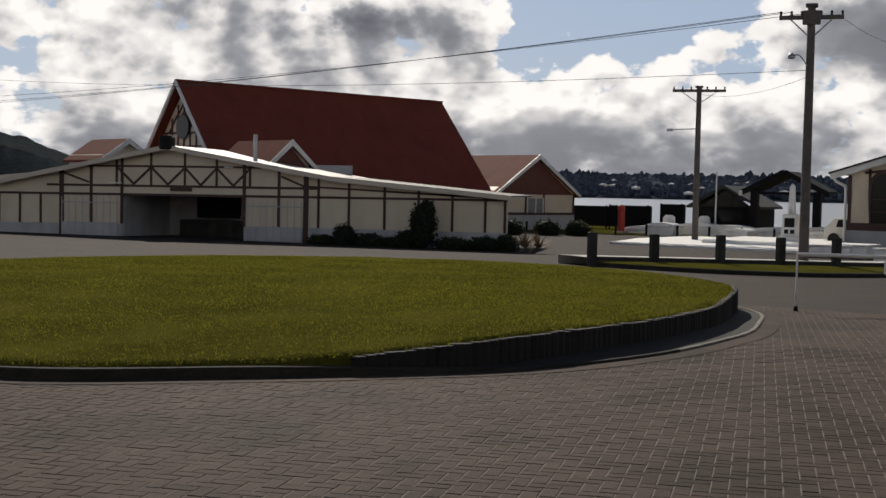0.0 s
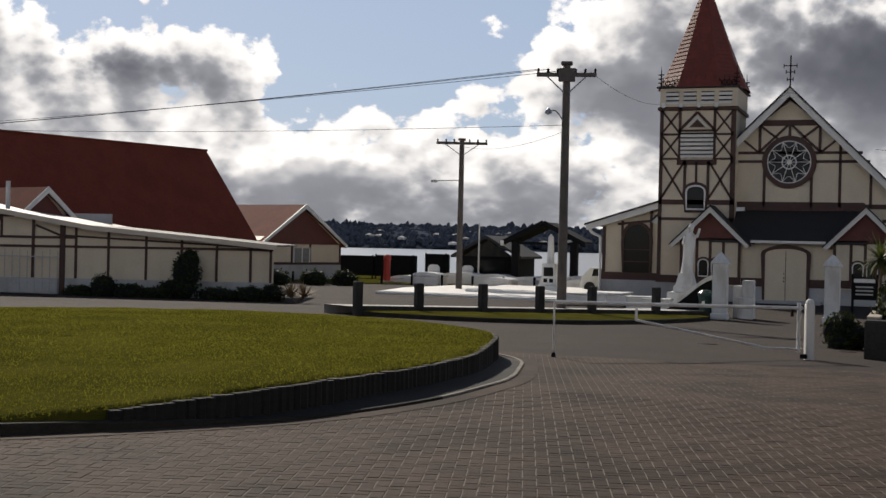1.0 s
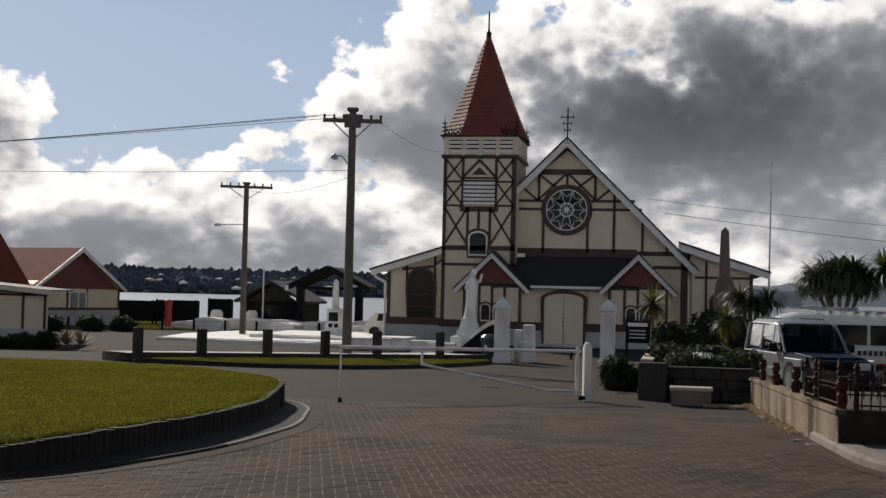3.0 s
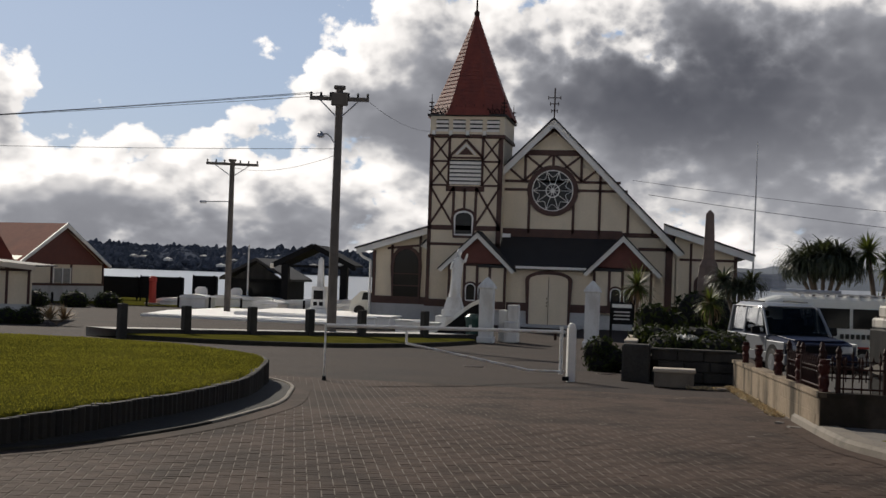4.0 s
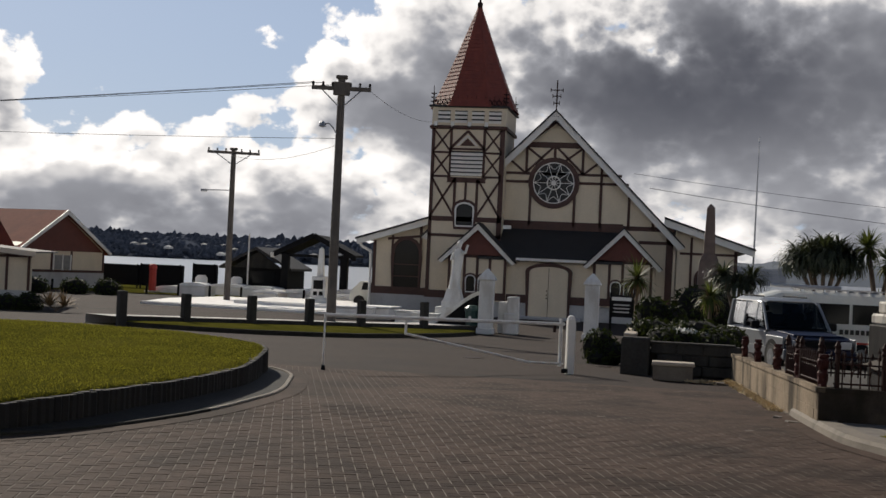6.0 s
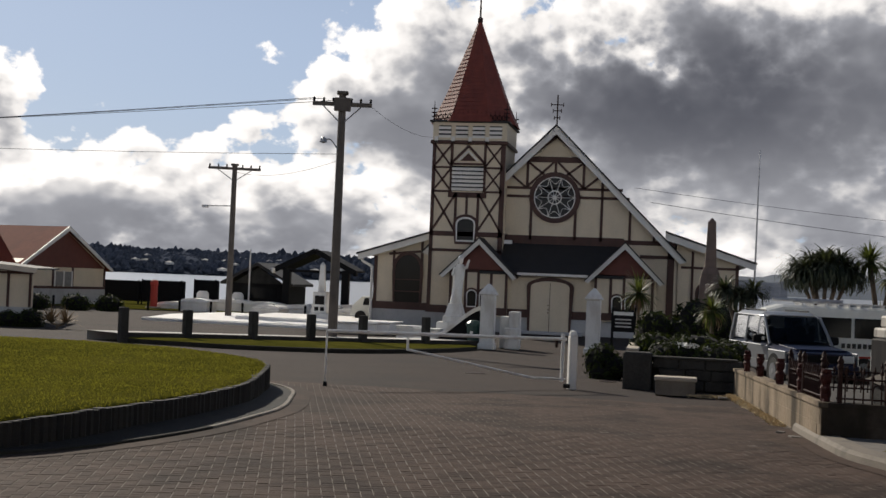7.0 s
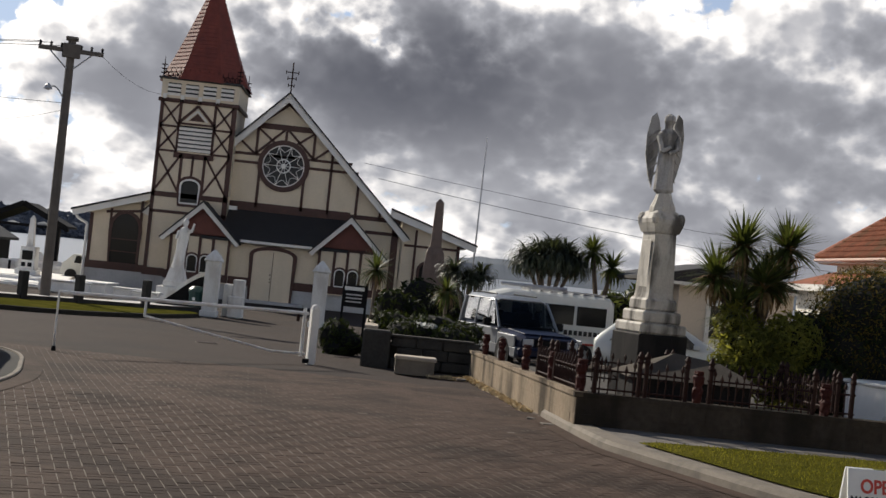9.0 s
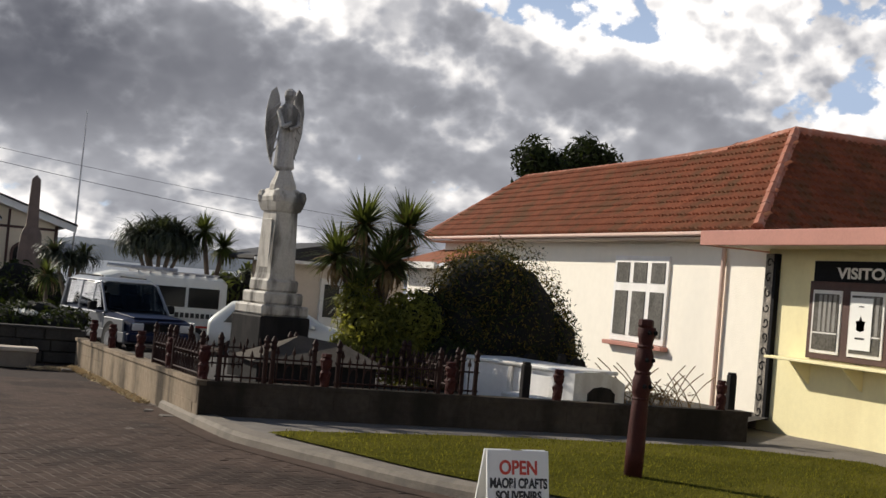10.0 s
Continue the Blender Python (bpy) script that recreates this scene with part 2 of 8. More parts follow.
M = {
    "cream": mat("cream_boards", (0.64, 0.545, 0.405), 0.6, 0.07, 1.2, 0.15, 30, stain=(0.45, 0.39, 0.28), stain_amt=0.25),
    "brown": mat("brown_timber", (0.058, 0.021, 0.014), 0.6, 0.25, 4, 0.2, stain=(0.03, 0.014, 0.01)),
    "redtri": mat("red_brown_board", (0.115, 0.03, 0.02), 0.65, 0.2, 3, 0.2),
    "plinth": mat("grey_plinth", (0.42, 0.42, 0.42), 0.8, 0.12, 1.5, 0.2, stain=(0.22, 0.2, 0.18)),
    "white": mat("white_paint", (0.70, 0.68, 0.64), 0.55, 0.06, 2, 0.1, stain=(0.5, 0.48, 0.42), stain_amt=0.3),
    "white2": mat("weathered_white_plaster", (0.72, 0.71, 0.68), 0.75, 0.1, 2.5, 0.25, stain=(0.35, 0.3, 0.24), stain_amt=0.45),
    "roofred": mat("red_oxide_roof", (0.17, 0.042, 0.026), 0.85, 0.18, 0.8, 0.2, 14, spec=0.12, stain=(0.1, 0.028, 0.02)),
    "spirered": mat("red_shingle", (0.165, 0.035, 0.022), 0.72, 0.25, 3, 0.25, 24, stain=(0.08, 0.02, 0.015), obj=0.2, island=0.25),
    "darkroof": mat("dark_shingle_roof", (0.022, 0.02, 0.02), 0.7, 0.2, 2, 0.3, 20),
    "whiteroof": mat("pale_galvanised_roof", (0.32, 0.27, 0.25), 0.6, 0.1, 1, 0.05, stain=(0.4, 0.33, 0.29)),
    "glass": mat("dark_glass", (0.010, 0.011, 0.012), 0.15, 0.1, 2, spec=0.2),
    "netpane": mat("curtained_glass", (0.12, 0.113, 0.10), 0.2, 0.5, 3.0, spec=0.4),
    "gravestone": mat("worn_tomb_lid", (0.085, 0.074, 0.062), 0.9, 0.2, 3, 0.3, 40, spec=0.1, stain=(0.05, 0.045, 0.04)),
    "black": mat("black_paint", (0.008, 0.008, 0.009), 0.7, 0.25, 4, 0.2, spec=0.12),
    "iron": mat("black_wrought_iron", (0.026, 0.012, 0.010), 0.6, 0.3, 8, 0.2, spec=0.12),
    "maroon": mat("maroon_painted_post", (0.045, 0.010, 0.008), 0.65, 0.35, 9, 0.35, spec=0.2, stain=(0.03, 0.008, 0.007)),
    "stone": mat("grey_carved_stone", (0.37, 0.355, 0.335), 0.8, 0.2, 5, 0.3, 40, stain=(0.06, 0.056, 0.052), stain_amt=0.85),
    "marble": mat("weathered_marble", (0.46, 0.43, 0.38), 0.65, 0.16, 3.5, 0.25, 40, spec=0.25, stain=(0.05, 0.044, 0.038), stain_amt=0.9),
    "granite": mat("brown_granite", (0.15, 0.105, 0.085), 0.7, 0.25, 4, 0.3, 40, stain=(0.08, 0.06, 0.05)),
    "darkstone": mat("dark_granite", (0.014, 0.013, 0.013), 0.7, 0.3, 4, 0.25, spec=0.12, stain=(0.05, 0.045, 0.04)),
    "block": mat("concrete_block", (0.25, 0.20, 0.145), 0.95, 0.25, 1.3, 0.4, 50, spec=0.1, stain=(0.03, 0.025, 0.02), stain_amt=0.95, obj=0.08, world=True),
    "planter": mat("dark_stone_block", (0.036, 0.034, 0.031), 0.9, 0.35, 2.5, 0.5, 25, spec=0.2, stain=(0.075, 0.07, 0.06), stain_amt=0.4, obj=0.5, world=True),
    # front-run block: its dark stains plus that side's shade put into the colour
    "shadeblock": mat("shade_dark_stained_block", (0.05, 0.042, 0.034), 0.95, 0.35, 1.6, 0.4, 50, spec=0.08, stain=(0.018, 0.016, 0.013), stain_amt=0.85, obj=0.25, world=True),
    "slab": mat("pale_slab", (0.42, 0.36, 0.29), 0.85, 0.12, 4, 0.3, stain=(0.3, 0.25, 0.2)),
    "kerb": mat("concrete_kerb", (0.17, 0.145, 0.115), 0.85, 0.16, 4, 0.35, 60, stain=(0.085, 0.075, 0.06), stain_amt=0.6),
    # ring kerb: the lawn wall's shade is put into this dark colour
    "ringkerb": mat("shade_dark_kerb", (0.032, 0.029, 0.024), 0.9, 0.3, 3, 0.4, 60, spec=0.15, stain=(0.022, 0.022, 0.014), stain_amt=0.7),
    "apron": mat("pale_concrete_apron", (0.5, 0.48, 0.45), 0.85, 0.08, 0.6, 0.2, 30, stain=(0.36, 0.34, 0.31), stain_amt=0.5),
    "tomb": mat("whitewashed_tomb", (0.8, 0.78, 0.75), 0.7, 0.06, 1.5, 0.2, stain=(0.55, 0.52, 0.47), stain_amt=0.35),
    "hillwood": mat("wooded_hill", (0.038, 0.044, 0.046), 1.0, 0.4, 0.03, spec=0.0),
    "gutter": mat("pale_salmon_gutter", (0.6, 0.42, 0.35), 0.45, 0.1, 3),
    "rimleaf": mat("bronze_green_leaf", (0.105, 0.08, 0.018), 0.6, 0.4, 2, island=0.9, spec=0.2, glow=0.4),
    "lawnwall": mat("timber_stake_edging", (0.012, 0.010, 0.008), 0.9, 0.4, 5, 0.5, 30, stain=(0.02, 0.018, 0.014), obj=0.5, island=0.5),
    "soil": mat("dark_soil", (0.035, 0.03, 0.025), 0.95, 0.3, 4, 0.5, 20),
    "asphalt": mat("worn_asphalt", (0.048, 0.0365, 0.031), 0.92, 0.16, 0.5, 0.35, 60, stain=(0.034, 0.03, 0.028), stain_amt=0.6, spec=0.12),
    "paver": mat("brick_paver", (0.068, 0.048, 0.038), 0.85, 0.28, 0.9, 0.3, 45, spec=0.08, stain=(0.026, 0.021, 0.018), stain_amt=0.6, island=0.4, obj=0.4, world=True),
    "joint": mat("sand_joint", (0.135, 0.112, 0.09), 0.95, 0.2, 3, 0.3, 60),
    "path": mat("concrete_path", (0.155, 0.138, 0.12), 0.9, 0.15, 2, 0.3, 50, stain=(0.07, 0.062, 0.055), stain_amt=0.5),
    "grass": mat("mown_grass", (0.072, 0.070, 0.014), 0.95, 0.3, 0.8, 0.9, 60, spec=0.0, stain=(0.125, 0.112, 0.024), stain_amt=0.6),
    "blade": mat("grass_blade", (0.108, 0.106, 0.02), 0.9, 0.35, 1.5, island=0.9, spec=0.0, glow=0.45),
    "water": mat("lake_water", (0.17, 0.19, 0.215), 0.28, 0.05, 0.05, 0.1, 0.4),
    # aerial haze is put into the blue-grey of the far woods and hills
    "farwood": mat("hazed_far_woods", (0.075, 0.085, 0.108), 1.0, 0.3, 0.02, island=0.55, spec=0.0),
    "farhill": mat("haze_tinted_hills", (0.075, 0.095, 0.125), 1.0, 0.12, 0.01),
    "farhouse": mat("far_house_wall", (0.5, 0.48, 0.45), 0.8, 0.3, 0.1, island=0.8),
    "leaf": mat("dark_leaf", (0.021, 0.029, 0.008), 0.65, spec=0.12, var=0.4, scale=2, island=0.9, glow=0.2),
    "leafy": mat("yellow_green_leaf", (0.14, 0.145, 0.032), 0.6, 0.4, 2, island=0.9, spec=0.2, glow=0.55),
    "palm": mat("sword_leaf", (0.062, 0.078, 0.022), 0.5, spec=0.3, var=0.35, scale=2, island=0.8, glow=0.3),
    "palmdark": mat("drooping_sword_leaf", (0.032, 0.040, 0.020), 0.5, 0.35, 2, island=0.8, glow=0.2),
    "dryleaf": mat("dry_leaf_skirt", (0.2, 0.13, 0.06), 0.8, 0.3, 3, island=0.6),
    "straw": mat("dry_straw", (0.46, 0.36, 0.21), 0.9, 0.3, 3, island=0.5),
    "bark": mat("fibrous_bark", (0.13, 0.10, 0.075), 0.95, 0.3, 6, 0.6, 25),
    # near-black fill: the shade inside foliage is put into this colour
    "core": mat("inner_shade_dark", (0.005, 0.005, 0.004), 1.0, 0.3, 4),
    "polewood": mat("grey_timber_pole", (0.105, 0.09, 0.078), 0.9, 0.25, 5, 0.4, 20, stain=(0.06, 0.05, 0.045)),
    "cable": mat("cable_black", (0.06, 0.06, 0.064), 0.7, 0.1, 2),
    "galv": mat("galvanised_steel", (0.4, 0.4, 0.41), 0.4, 0.15, 5, metal=0.6),
    "redpaint": mat("red_pillar_paint", (0.42, 0.035, 0.022), 0.55, 0.15, 3),
    "tile": mat("terracotta_roof_tile", (0.24, 0.078, 0.037), 0.75, 0.25, 2.5, 0.3, 40, spec=0.25, stain=(0.13, 0.075, 0.035), stain_amt=0.7, obj=0.4, island=0.4, world=True),
    "ridge": mat("ridge_tile_mortar", (0.36, 0.13, 0.075), 0.8, 0.25, 6, 0.4, stain=(0.45, 0.3, 0.24)),
    "houseplaster": mat("white_house_plaster", (0.84, 0.79, 0.69), 0.8, 0.04, 0.8, 0.2, 40, stain=(0.7, 0.67, 0.6), stain_amt=0.25),
    "yellow": mat("yellow_plaster", (0.8, 0.72, 0.42), 0.75, 0.05, 1.5, 0.15, 40, stain=(0.6, 0.5, 0.27), stain_amt=0.25),
    "fascia": mat("salmon_fascia_paint", (0.42, 0.19, 0.145), 0.45, 0.1, 3),
    "soffit": mat("pale_soffit", (0.55, 0.47, 0.38), 0.7, 0.08, 2),
    "curtain": mat("net_curtain", (0.24, 0.23, 0.215), 0.9, 0.25, 6),
    "paper": mat("white_poster_paper", (0.75, 0.75, 0.72), 0.6, 0.03, 3),
    "signred": mat("red_lettering", (0.50, 0.04, 0.02), 0.5, 0.05, 3),
    "signblack": mat("black_lettering", (0.012, 0.012, 0.012), 0.5, 0.05, 3),
    "silver": mat("silver_car_paint", (0.24, 0.25, 0.265), 0.3, 0.05, 1, metal=0.4),
    "navy": mat("dark_blue_car_paint", (0.008, 0.012, 0.034), 0.35, 0.08, 1, spec=0.2),
    "carwhite": mat("white_car_paint", (0.62, 0.63, 0.60), 0.3, 0.05, 1),
    "tyre": mat("black_rubber", (0.015, 0.015, 0.015), 0.85, 0.2, 8),
    "lampglass": mat("headlamp_glass", (0.55, 0.56, 0.57), 0.1, 0.1, 5, spec=0.9),
    "green": mat("dark_green_plastic", (0.01, 0.045, 0.04), 0.45, 0.15, 4),
    "flower": mat("white_petal", (0.7, 0.7, 0.66), 0.6, 0.1, 5, island=0.3),
    "carve": mat("carved_board_paint", (0.25, 0.22, 0.18), 0.7, 0.7, 14, 0.6, 30, stain=(0.03, 0.025, 0.02), stain_amt=0.9),
    "steel": mat("white_painted_pipe", (0.66, 0.65, 0.62), 0.5, 0.08, 5, stain=(0.35, 0.25, 0.18), stain_amt=0.3),
}


def clear_glass():
    """Tinted car glass: mostly see-through, with a faint gloss."""
    m = bpy.data.materials.new("car_glass")
    m.use_nodes = True
    nt = m.node_tree
    tr, gl, mx = nt.nodes.new("ShaderNodeBsdfTransparent"), nt.nodes.new("ShaderNodeBsdfGlossy"), nt.nodes.new("ShaderNodeMixShader")
    fr = nt.nodes.new("ShaderNodeFresnel")
    fr.inputs["IOR"].default_value = 1.22
    tr.inputs["Color"].default_value = (0.34, 0.37, 0.38, 1)
    gl.inputs["Roughness"].default_value = 0.04
    nt.links.new(fr.outputs[0], mx.inputs[0])
    nt.links.new(tr.outputs[0], mx.inputs[1])
    nt.links.new(gl.outputs[0], mx.inputs[2])
    nt.links.new(mx.outputs[0], nt.nodes["Material Output"].inputs["Surface"])
    return m


M["carglass"] = clear_glass()


# Mesh helpers
def zg(y):
    """Height of the ground: it falls gently towards the lake."""
    return 0.75 * min(max((44 - y) / 30, 0.0), 1.0)


def part(name, bm, material, parent=None, label="", smooth=False):
    me = bpy.data.meshes.new(name)
    bm.to_mesh(me)
    bm.free()
    me.materials.append(M[material])
    if smooth:
        for p in me.polygons:
            p.use_smooth = True
    ob = new(name, me)
    if parent is not None:
        ob.parent = parent
    if label:
        ob["label"] = label
    return ob


def pydata(name, verts, faces, material, parent=None):
    me = bpy.data.meshes.new(name)
    me.from_pydata([tuple(map(float, v)) for v in verts], [], [tuple(map(int, f)) for f in faces])
    me.update()
    me.materials.append(M[material])
    ob = new(name, me)
    if parent is not None:
        ob.parent = parent
    return ob


def thing(name, label, category, group="", kind="", at=None):
    ob = new(name)
    ob.empty_display_size = 0.1
    if at is not None:
        ob.matrix_world = at
    return tagged(ob, label, category, group, kind)


def box(bm, x0, x1, y0, y1, z0, z1, bevel=0.0, m=None):
    v = [bm.verts.new((x, y, z)) for z in (z0, z1) for x, y in ((x0, y0), (x1, y0), (x1, y1), (x0, y1))]
    f = [bm.faces.new([v[i] for i in q]) for q in ((3, 2, 1, 0), (4, 5, 6, 7), (0, 1, 5, 4), (1, 2, 6, 5), (2, 3, 7, 6), (3, 0, 4, 7))]
    if bevel:
        e = list({e for q in f for e in q.edges})
        r = bmesh.ops.bevel(bm, geom=e, offset=bevel, segments=1, affect="EDGES", profile=0.5)
        v = list({vv for q in r["faces"] for vv in q.verts} | {vv for vv in v if vv.is_valid})
    if m is not None:
        bmesh.ops.transform(bm, matrix=m, verts=[q for q in v if q.is_valid])
    return bm


def cube(x0, x1, y0, y1, z0, z1, bevel=0.0, m=None):
    return box(bmesh.new(), x0, x1, y0, y1, z0, z1, bevel, m)


def tube(bm, a, b, r0, r1=None, seg=8, caps=True):
    a, b = Vector(a), Vector(b)
    r1 = r0 if r1 is None else r1
    q = (b - a).to_track_quat("Z", "Y")
    rings = []
    for p, r in ((a, r0), (b, r1)):
        rings.append([bm.verts.new(p + q @ Vector((r * math.cos(2 * math.pi * i / seg), r * math.sin(2 * math.pi * i / seg), 0))) for i in range(seg)])
    for i in range(seg):
        bm.faces.new((rings[0][i], rings[0][(i + 1) % seg], rings[1][(i + 1) % seg], rings[1][i]))
    if caps:
        bm.faces.new(rings[0][::-1])
        bm.faces.new(rings[1])
    return bm


def polytube(pts, r, seg=5):
    """One unbroken round bar along points."""
    bm = bmesh.new()
    pts = [Vector(p) for p in pts]
    prev = None
    for k, p in enumerate(pts):
        q = (pts[min(k + 1, len(pts) - 1)] - pts[max(k - 1, 0)]).to_track_quat("Z", "Y")
        ring = [bm.verts.new(p + q @ Vector((r * math.cos(6.2832 * i / seg), r * math.sin(6.2832 * i / seg), 0))) for i in range(seg)]
        if prev:
            best = min(range(seg), key=lambda o: (ring[o].co - p - (prev[0].co - pts[k - 1])).length)
            ring = ring[best:] + ring[:best]
            for i in range(seg):
                bm.faces.new((prev[i], prev[(i + 1) % seg], ring[(i + 1) % seg], ring[i]))
        else:
            bm.faces.new(ring[::-1])
        prev = ring
    bm.faces.new(prev)
    return bm


def lathe(prof, seg=12, at=(0, 0, 0), sx=1.0, sy=1.0, square=False):
    """Turned shape from (radius, height) rows."""
    bm = bmesh.new()
    rings = []
    n = 4 if square else seg
    for r, z in prof:
        rings.append([bm.verts.new((at[0] + sx * r * math.cos(2 * math.pi * (i + (0.5 if square else 0)) / n) * (1.4142 if square else 1),
                                    at[1] + sy * r * math.sin(2 * math.pi * (i + (0.5 if square else 0)) / n) * (1.4142 if square else 1), at[2] + z)) for i in range(n)])
    for a, b in zip(rings, rings[1:]):
        for i in range(n):
            bm.faces.new((a[i], a[(i + 1) % n], b[(i + 1) % n], b[i]))
    bm.faces.new(rings[0][::-1])
    bm.faces.new(rings[-1])
    return bm


def prism(pts, y0, y1):
    """A closed outline in x, z pushed from y0 to y1."""
    bm = bmesh.new()
    a = [bm.verts.new((x, y0, z)) for x, z in pts]
    b = [bm.verts.new((x, y1, z)) for x, z in pts]
    bm.faces.new(a)
    bm.faces.new(b[::-1])
    n = len(pts)
    for i in range(n):
        bm.faces.new((a[i], b[i], b[(i + 1) % n], a[(i + 1) % n]))
    bmesh.ops.recalc_face_normals(bm, faces=bm.faces[:])
    return bm


def beam(x0, z0, x1, z1, w, y, d=0.05):
    """A board on a wall that faces -y, from point to point."""
    v = Vector((x1 - x0, z1 - z0)).normalized()
    n = Vector((-v.y, v.x)) * w / 2
    return prism([(x0 + n.x, z0 + n.y), (x0 - n.x, z0 - n.y), (x1 - n.x, z1 - n.y), (x1 + n.x, z1 + n.y)], y - d, y + 0.01)


def arch(x, z0, w, zs, rise, steps=8):
    """Outline of a pointed-round arched opening."""
    pts = [(x - w / 2, z0), (x + w / 2, z0), (x + w / 2, zs)]
    for i in range(1, steps):
        a = i / steps * math.pi
        pts.append((x + w / 2 * math.cos(a), zs + rise * math.sin(a) ** 0.85))
    return pts + [(x - w / 2, zs)]


def strip(pts, w):
    """Thin closed band round an outline: pairs of outer and inner points."""
    c = Vector((sum(p[0] for p in pts) / len(pts), sum(p[1] for p in pts) / len(pts)))
    out = []
    for p in pts:
        d = Vector(p) - c
        out.append((p[0] + d.x / d.length * w, p[1] + d.y / d.length * w))
    return out


def frame_band(pts, w, y0, y1):
    bm = bmesh.new()
    outer = strip(pts, w)
    rows = [[bm.verts.new((x, y, z)) for x, z in o] for y in (y0, y1) for o in (outer, pts)]
    n = len(pts)
    for i in range(n):
        j = (i + 1) % n
        for a, b in ((0, 1), (1, 3), (3, 2), (2, 0)):
            bm.faces.new((rows[a][i], rows[a][j], rows[b][j], rows[b][i]))
    bmesh.ops.recalc_face_normals(bm, faces=bm.faces[:])
    return bm


# Ground, lake and distance
def build_ground():
    ys = [-14, -6, 0, 4, 8, 11, 14, 18, 22, 26, 30, 34, 38, 44, 50, 60, 72, 84, 92, 96, 101, 120]
    xs = [-140, -100, -75, -55, -40, -30, -22, -15, -10, -6, -3, 0, 3, 6, 10, 15, 22, 32, 48, 70]
    verts, faces = [], []
    for y in ys:
        for x in xs:
            z = zg(y) - 0.035
            if y > 92:
                z = -0.4 if y < 98 else -4.5
            verts.append((x, y, z))
    n = len(xs)
    for j in range(len(ys) - 1):
        for i in range(n - 1):
            faces.append((j * n + i, j * n + i + 1, (j + 1) * n + i + 1, (j + 1) * n + i))
    tagged(pydata("ground", verts, faces, "asphalt"), "grey worn asphalt yard sloping gently to the lake", "ground", kind="structure")
    # lake
    tagged(pydata("water", [(-2500, 94, -2.6), (2200, 94, -2.6), (2200, 3400, -2.6), (-2500, 3400, -2.6)], [(0, 1, 2, 3)], "water"),
           "pale grey lake water", "lake", kind="structure")


def ridge_line(name, label, r, a0, a1, h0, h1, seed, base=-3.0, material="farwood", step=0.15, depth=0.18, rough=0.3, bow=1):
    """A far range of hills on an arc round the place: angles in degrees to the left, heights in metres."""
    verts, faces = [], []
    n = int((a1 - a0) / step) + 1
    for i in range(n):
        a = radians(a0 + i * step)
        k = i / (n - 1)
        h = h0 + (h1 - h0) * (k if bow == 1 else 1 - (1 - k) ** bow)
        h *= 1 + rough * (noise.fractal(Vector((i * step * 0.35, seed, 0)), 1.0, 2.0, 5) - 0.1)
        for q, (rr, zz) in enumerate(((r, base), (r * (1 + depth * 0.35), base + h * 0.62), (r * (1 + depth), base + h))):
            zz += 0 if q == 0 else h * 0.06 * noise.noise(Vector((i * step * 2.1, q * 5, seed)))
            verts.append((-rr * math.sin(a), rr * math.cos(a), zz))
    for i in range(n - 1):
        for q in range(2):
            faces.append((i * 3 + q, (i + 1) * 3 + q, (i + 1) * 3 + q + 1, i * 3 + q + 1))
    return tagged(pydata(name, verts, faces, material), label, "hills", kind="structure")


def far_trees(r, a0, a1, height, count, seed, base):
    """Woods on the far shore, as clumps with uneven crowns."""
    rng = random.Random(seed)
    verts, faces = [], []
    for _ in range(count):
        a, k = radians(rng.uniform(a0, a1)), rng.random()
        rr = r * (1 + 0.19 * k)
        x, y, z = -rr * math.sin(a), rr * math.cos(a), base + height * (0.02 + 0.94 * k ** 0.75)
        s, tall = rng.uniform(1.4, 3.8) * (1.5 if rng.random() < 0.06 else 1.0), rng.uniform(0.7, 1.3) * (1.7 if rng.random() < 0.1 else 1.0)
        b = len(verts)
        rad = [s * rng.uniform(0.7, 1.2) for _ in range(6)]
        for ring, (zz, f) in enumerate(((0, 0.7), (0.55, 1.0), (1.0, 0.55))):
            for i in range(6):
                q = i / 6 * 2 * math.pi + ring * 0.4
                verts.append((x + rad[i] * f * math.cos(q), y + rad[i] * f * math.sin(q), z + s * zz * tall * 1.1))
        verts.append((x, y, z + s * tall * 1.35))
        for ring in range(2):
            for i in range(6):
                j = (i + 1) % 6
                faces.append((b + ring * 6 + i, b + ring * 6 + j, b + (ring + 1) * 6 + j, b + (ring + 1) * 6 + i))
        faces += [(b + 12 + i, b + 12 + (i + 1) % 6, b + 18) for i in range(6)]
    tagged(pydata("hazed_far_woods", verts, faces, "farwood"), "dark bushy trees covering the far lake shore", "trees", kind="stuff")


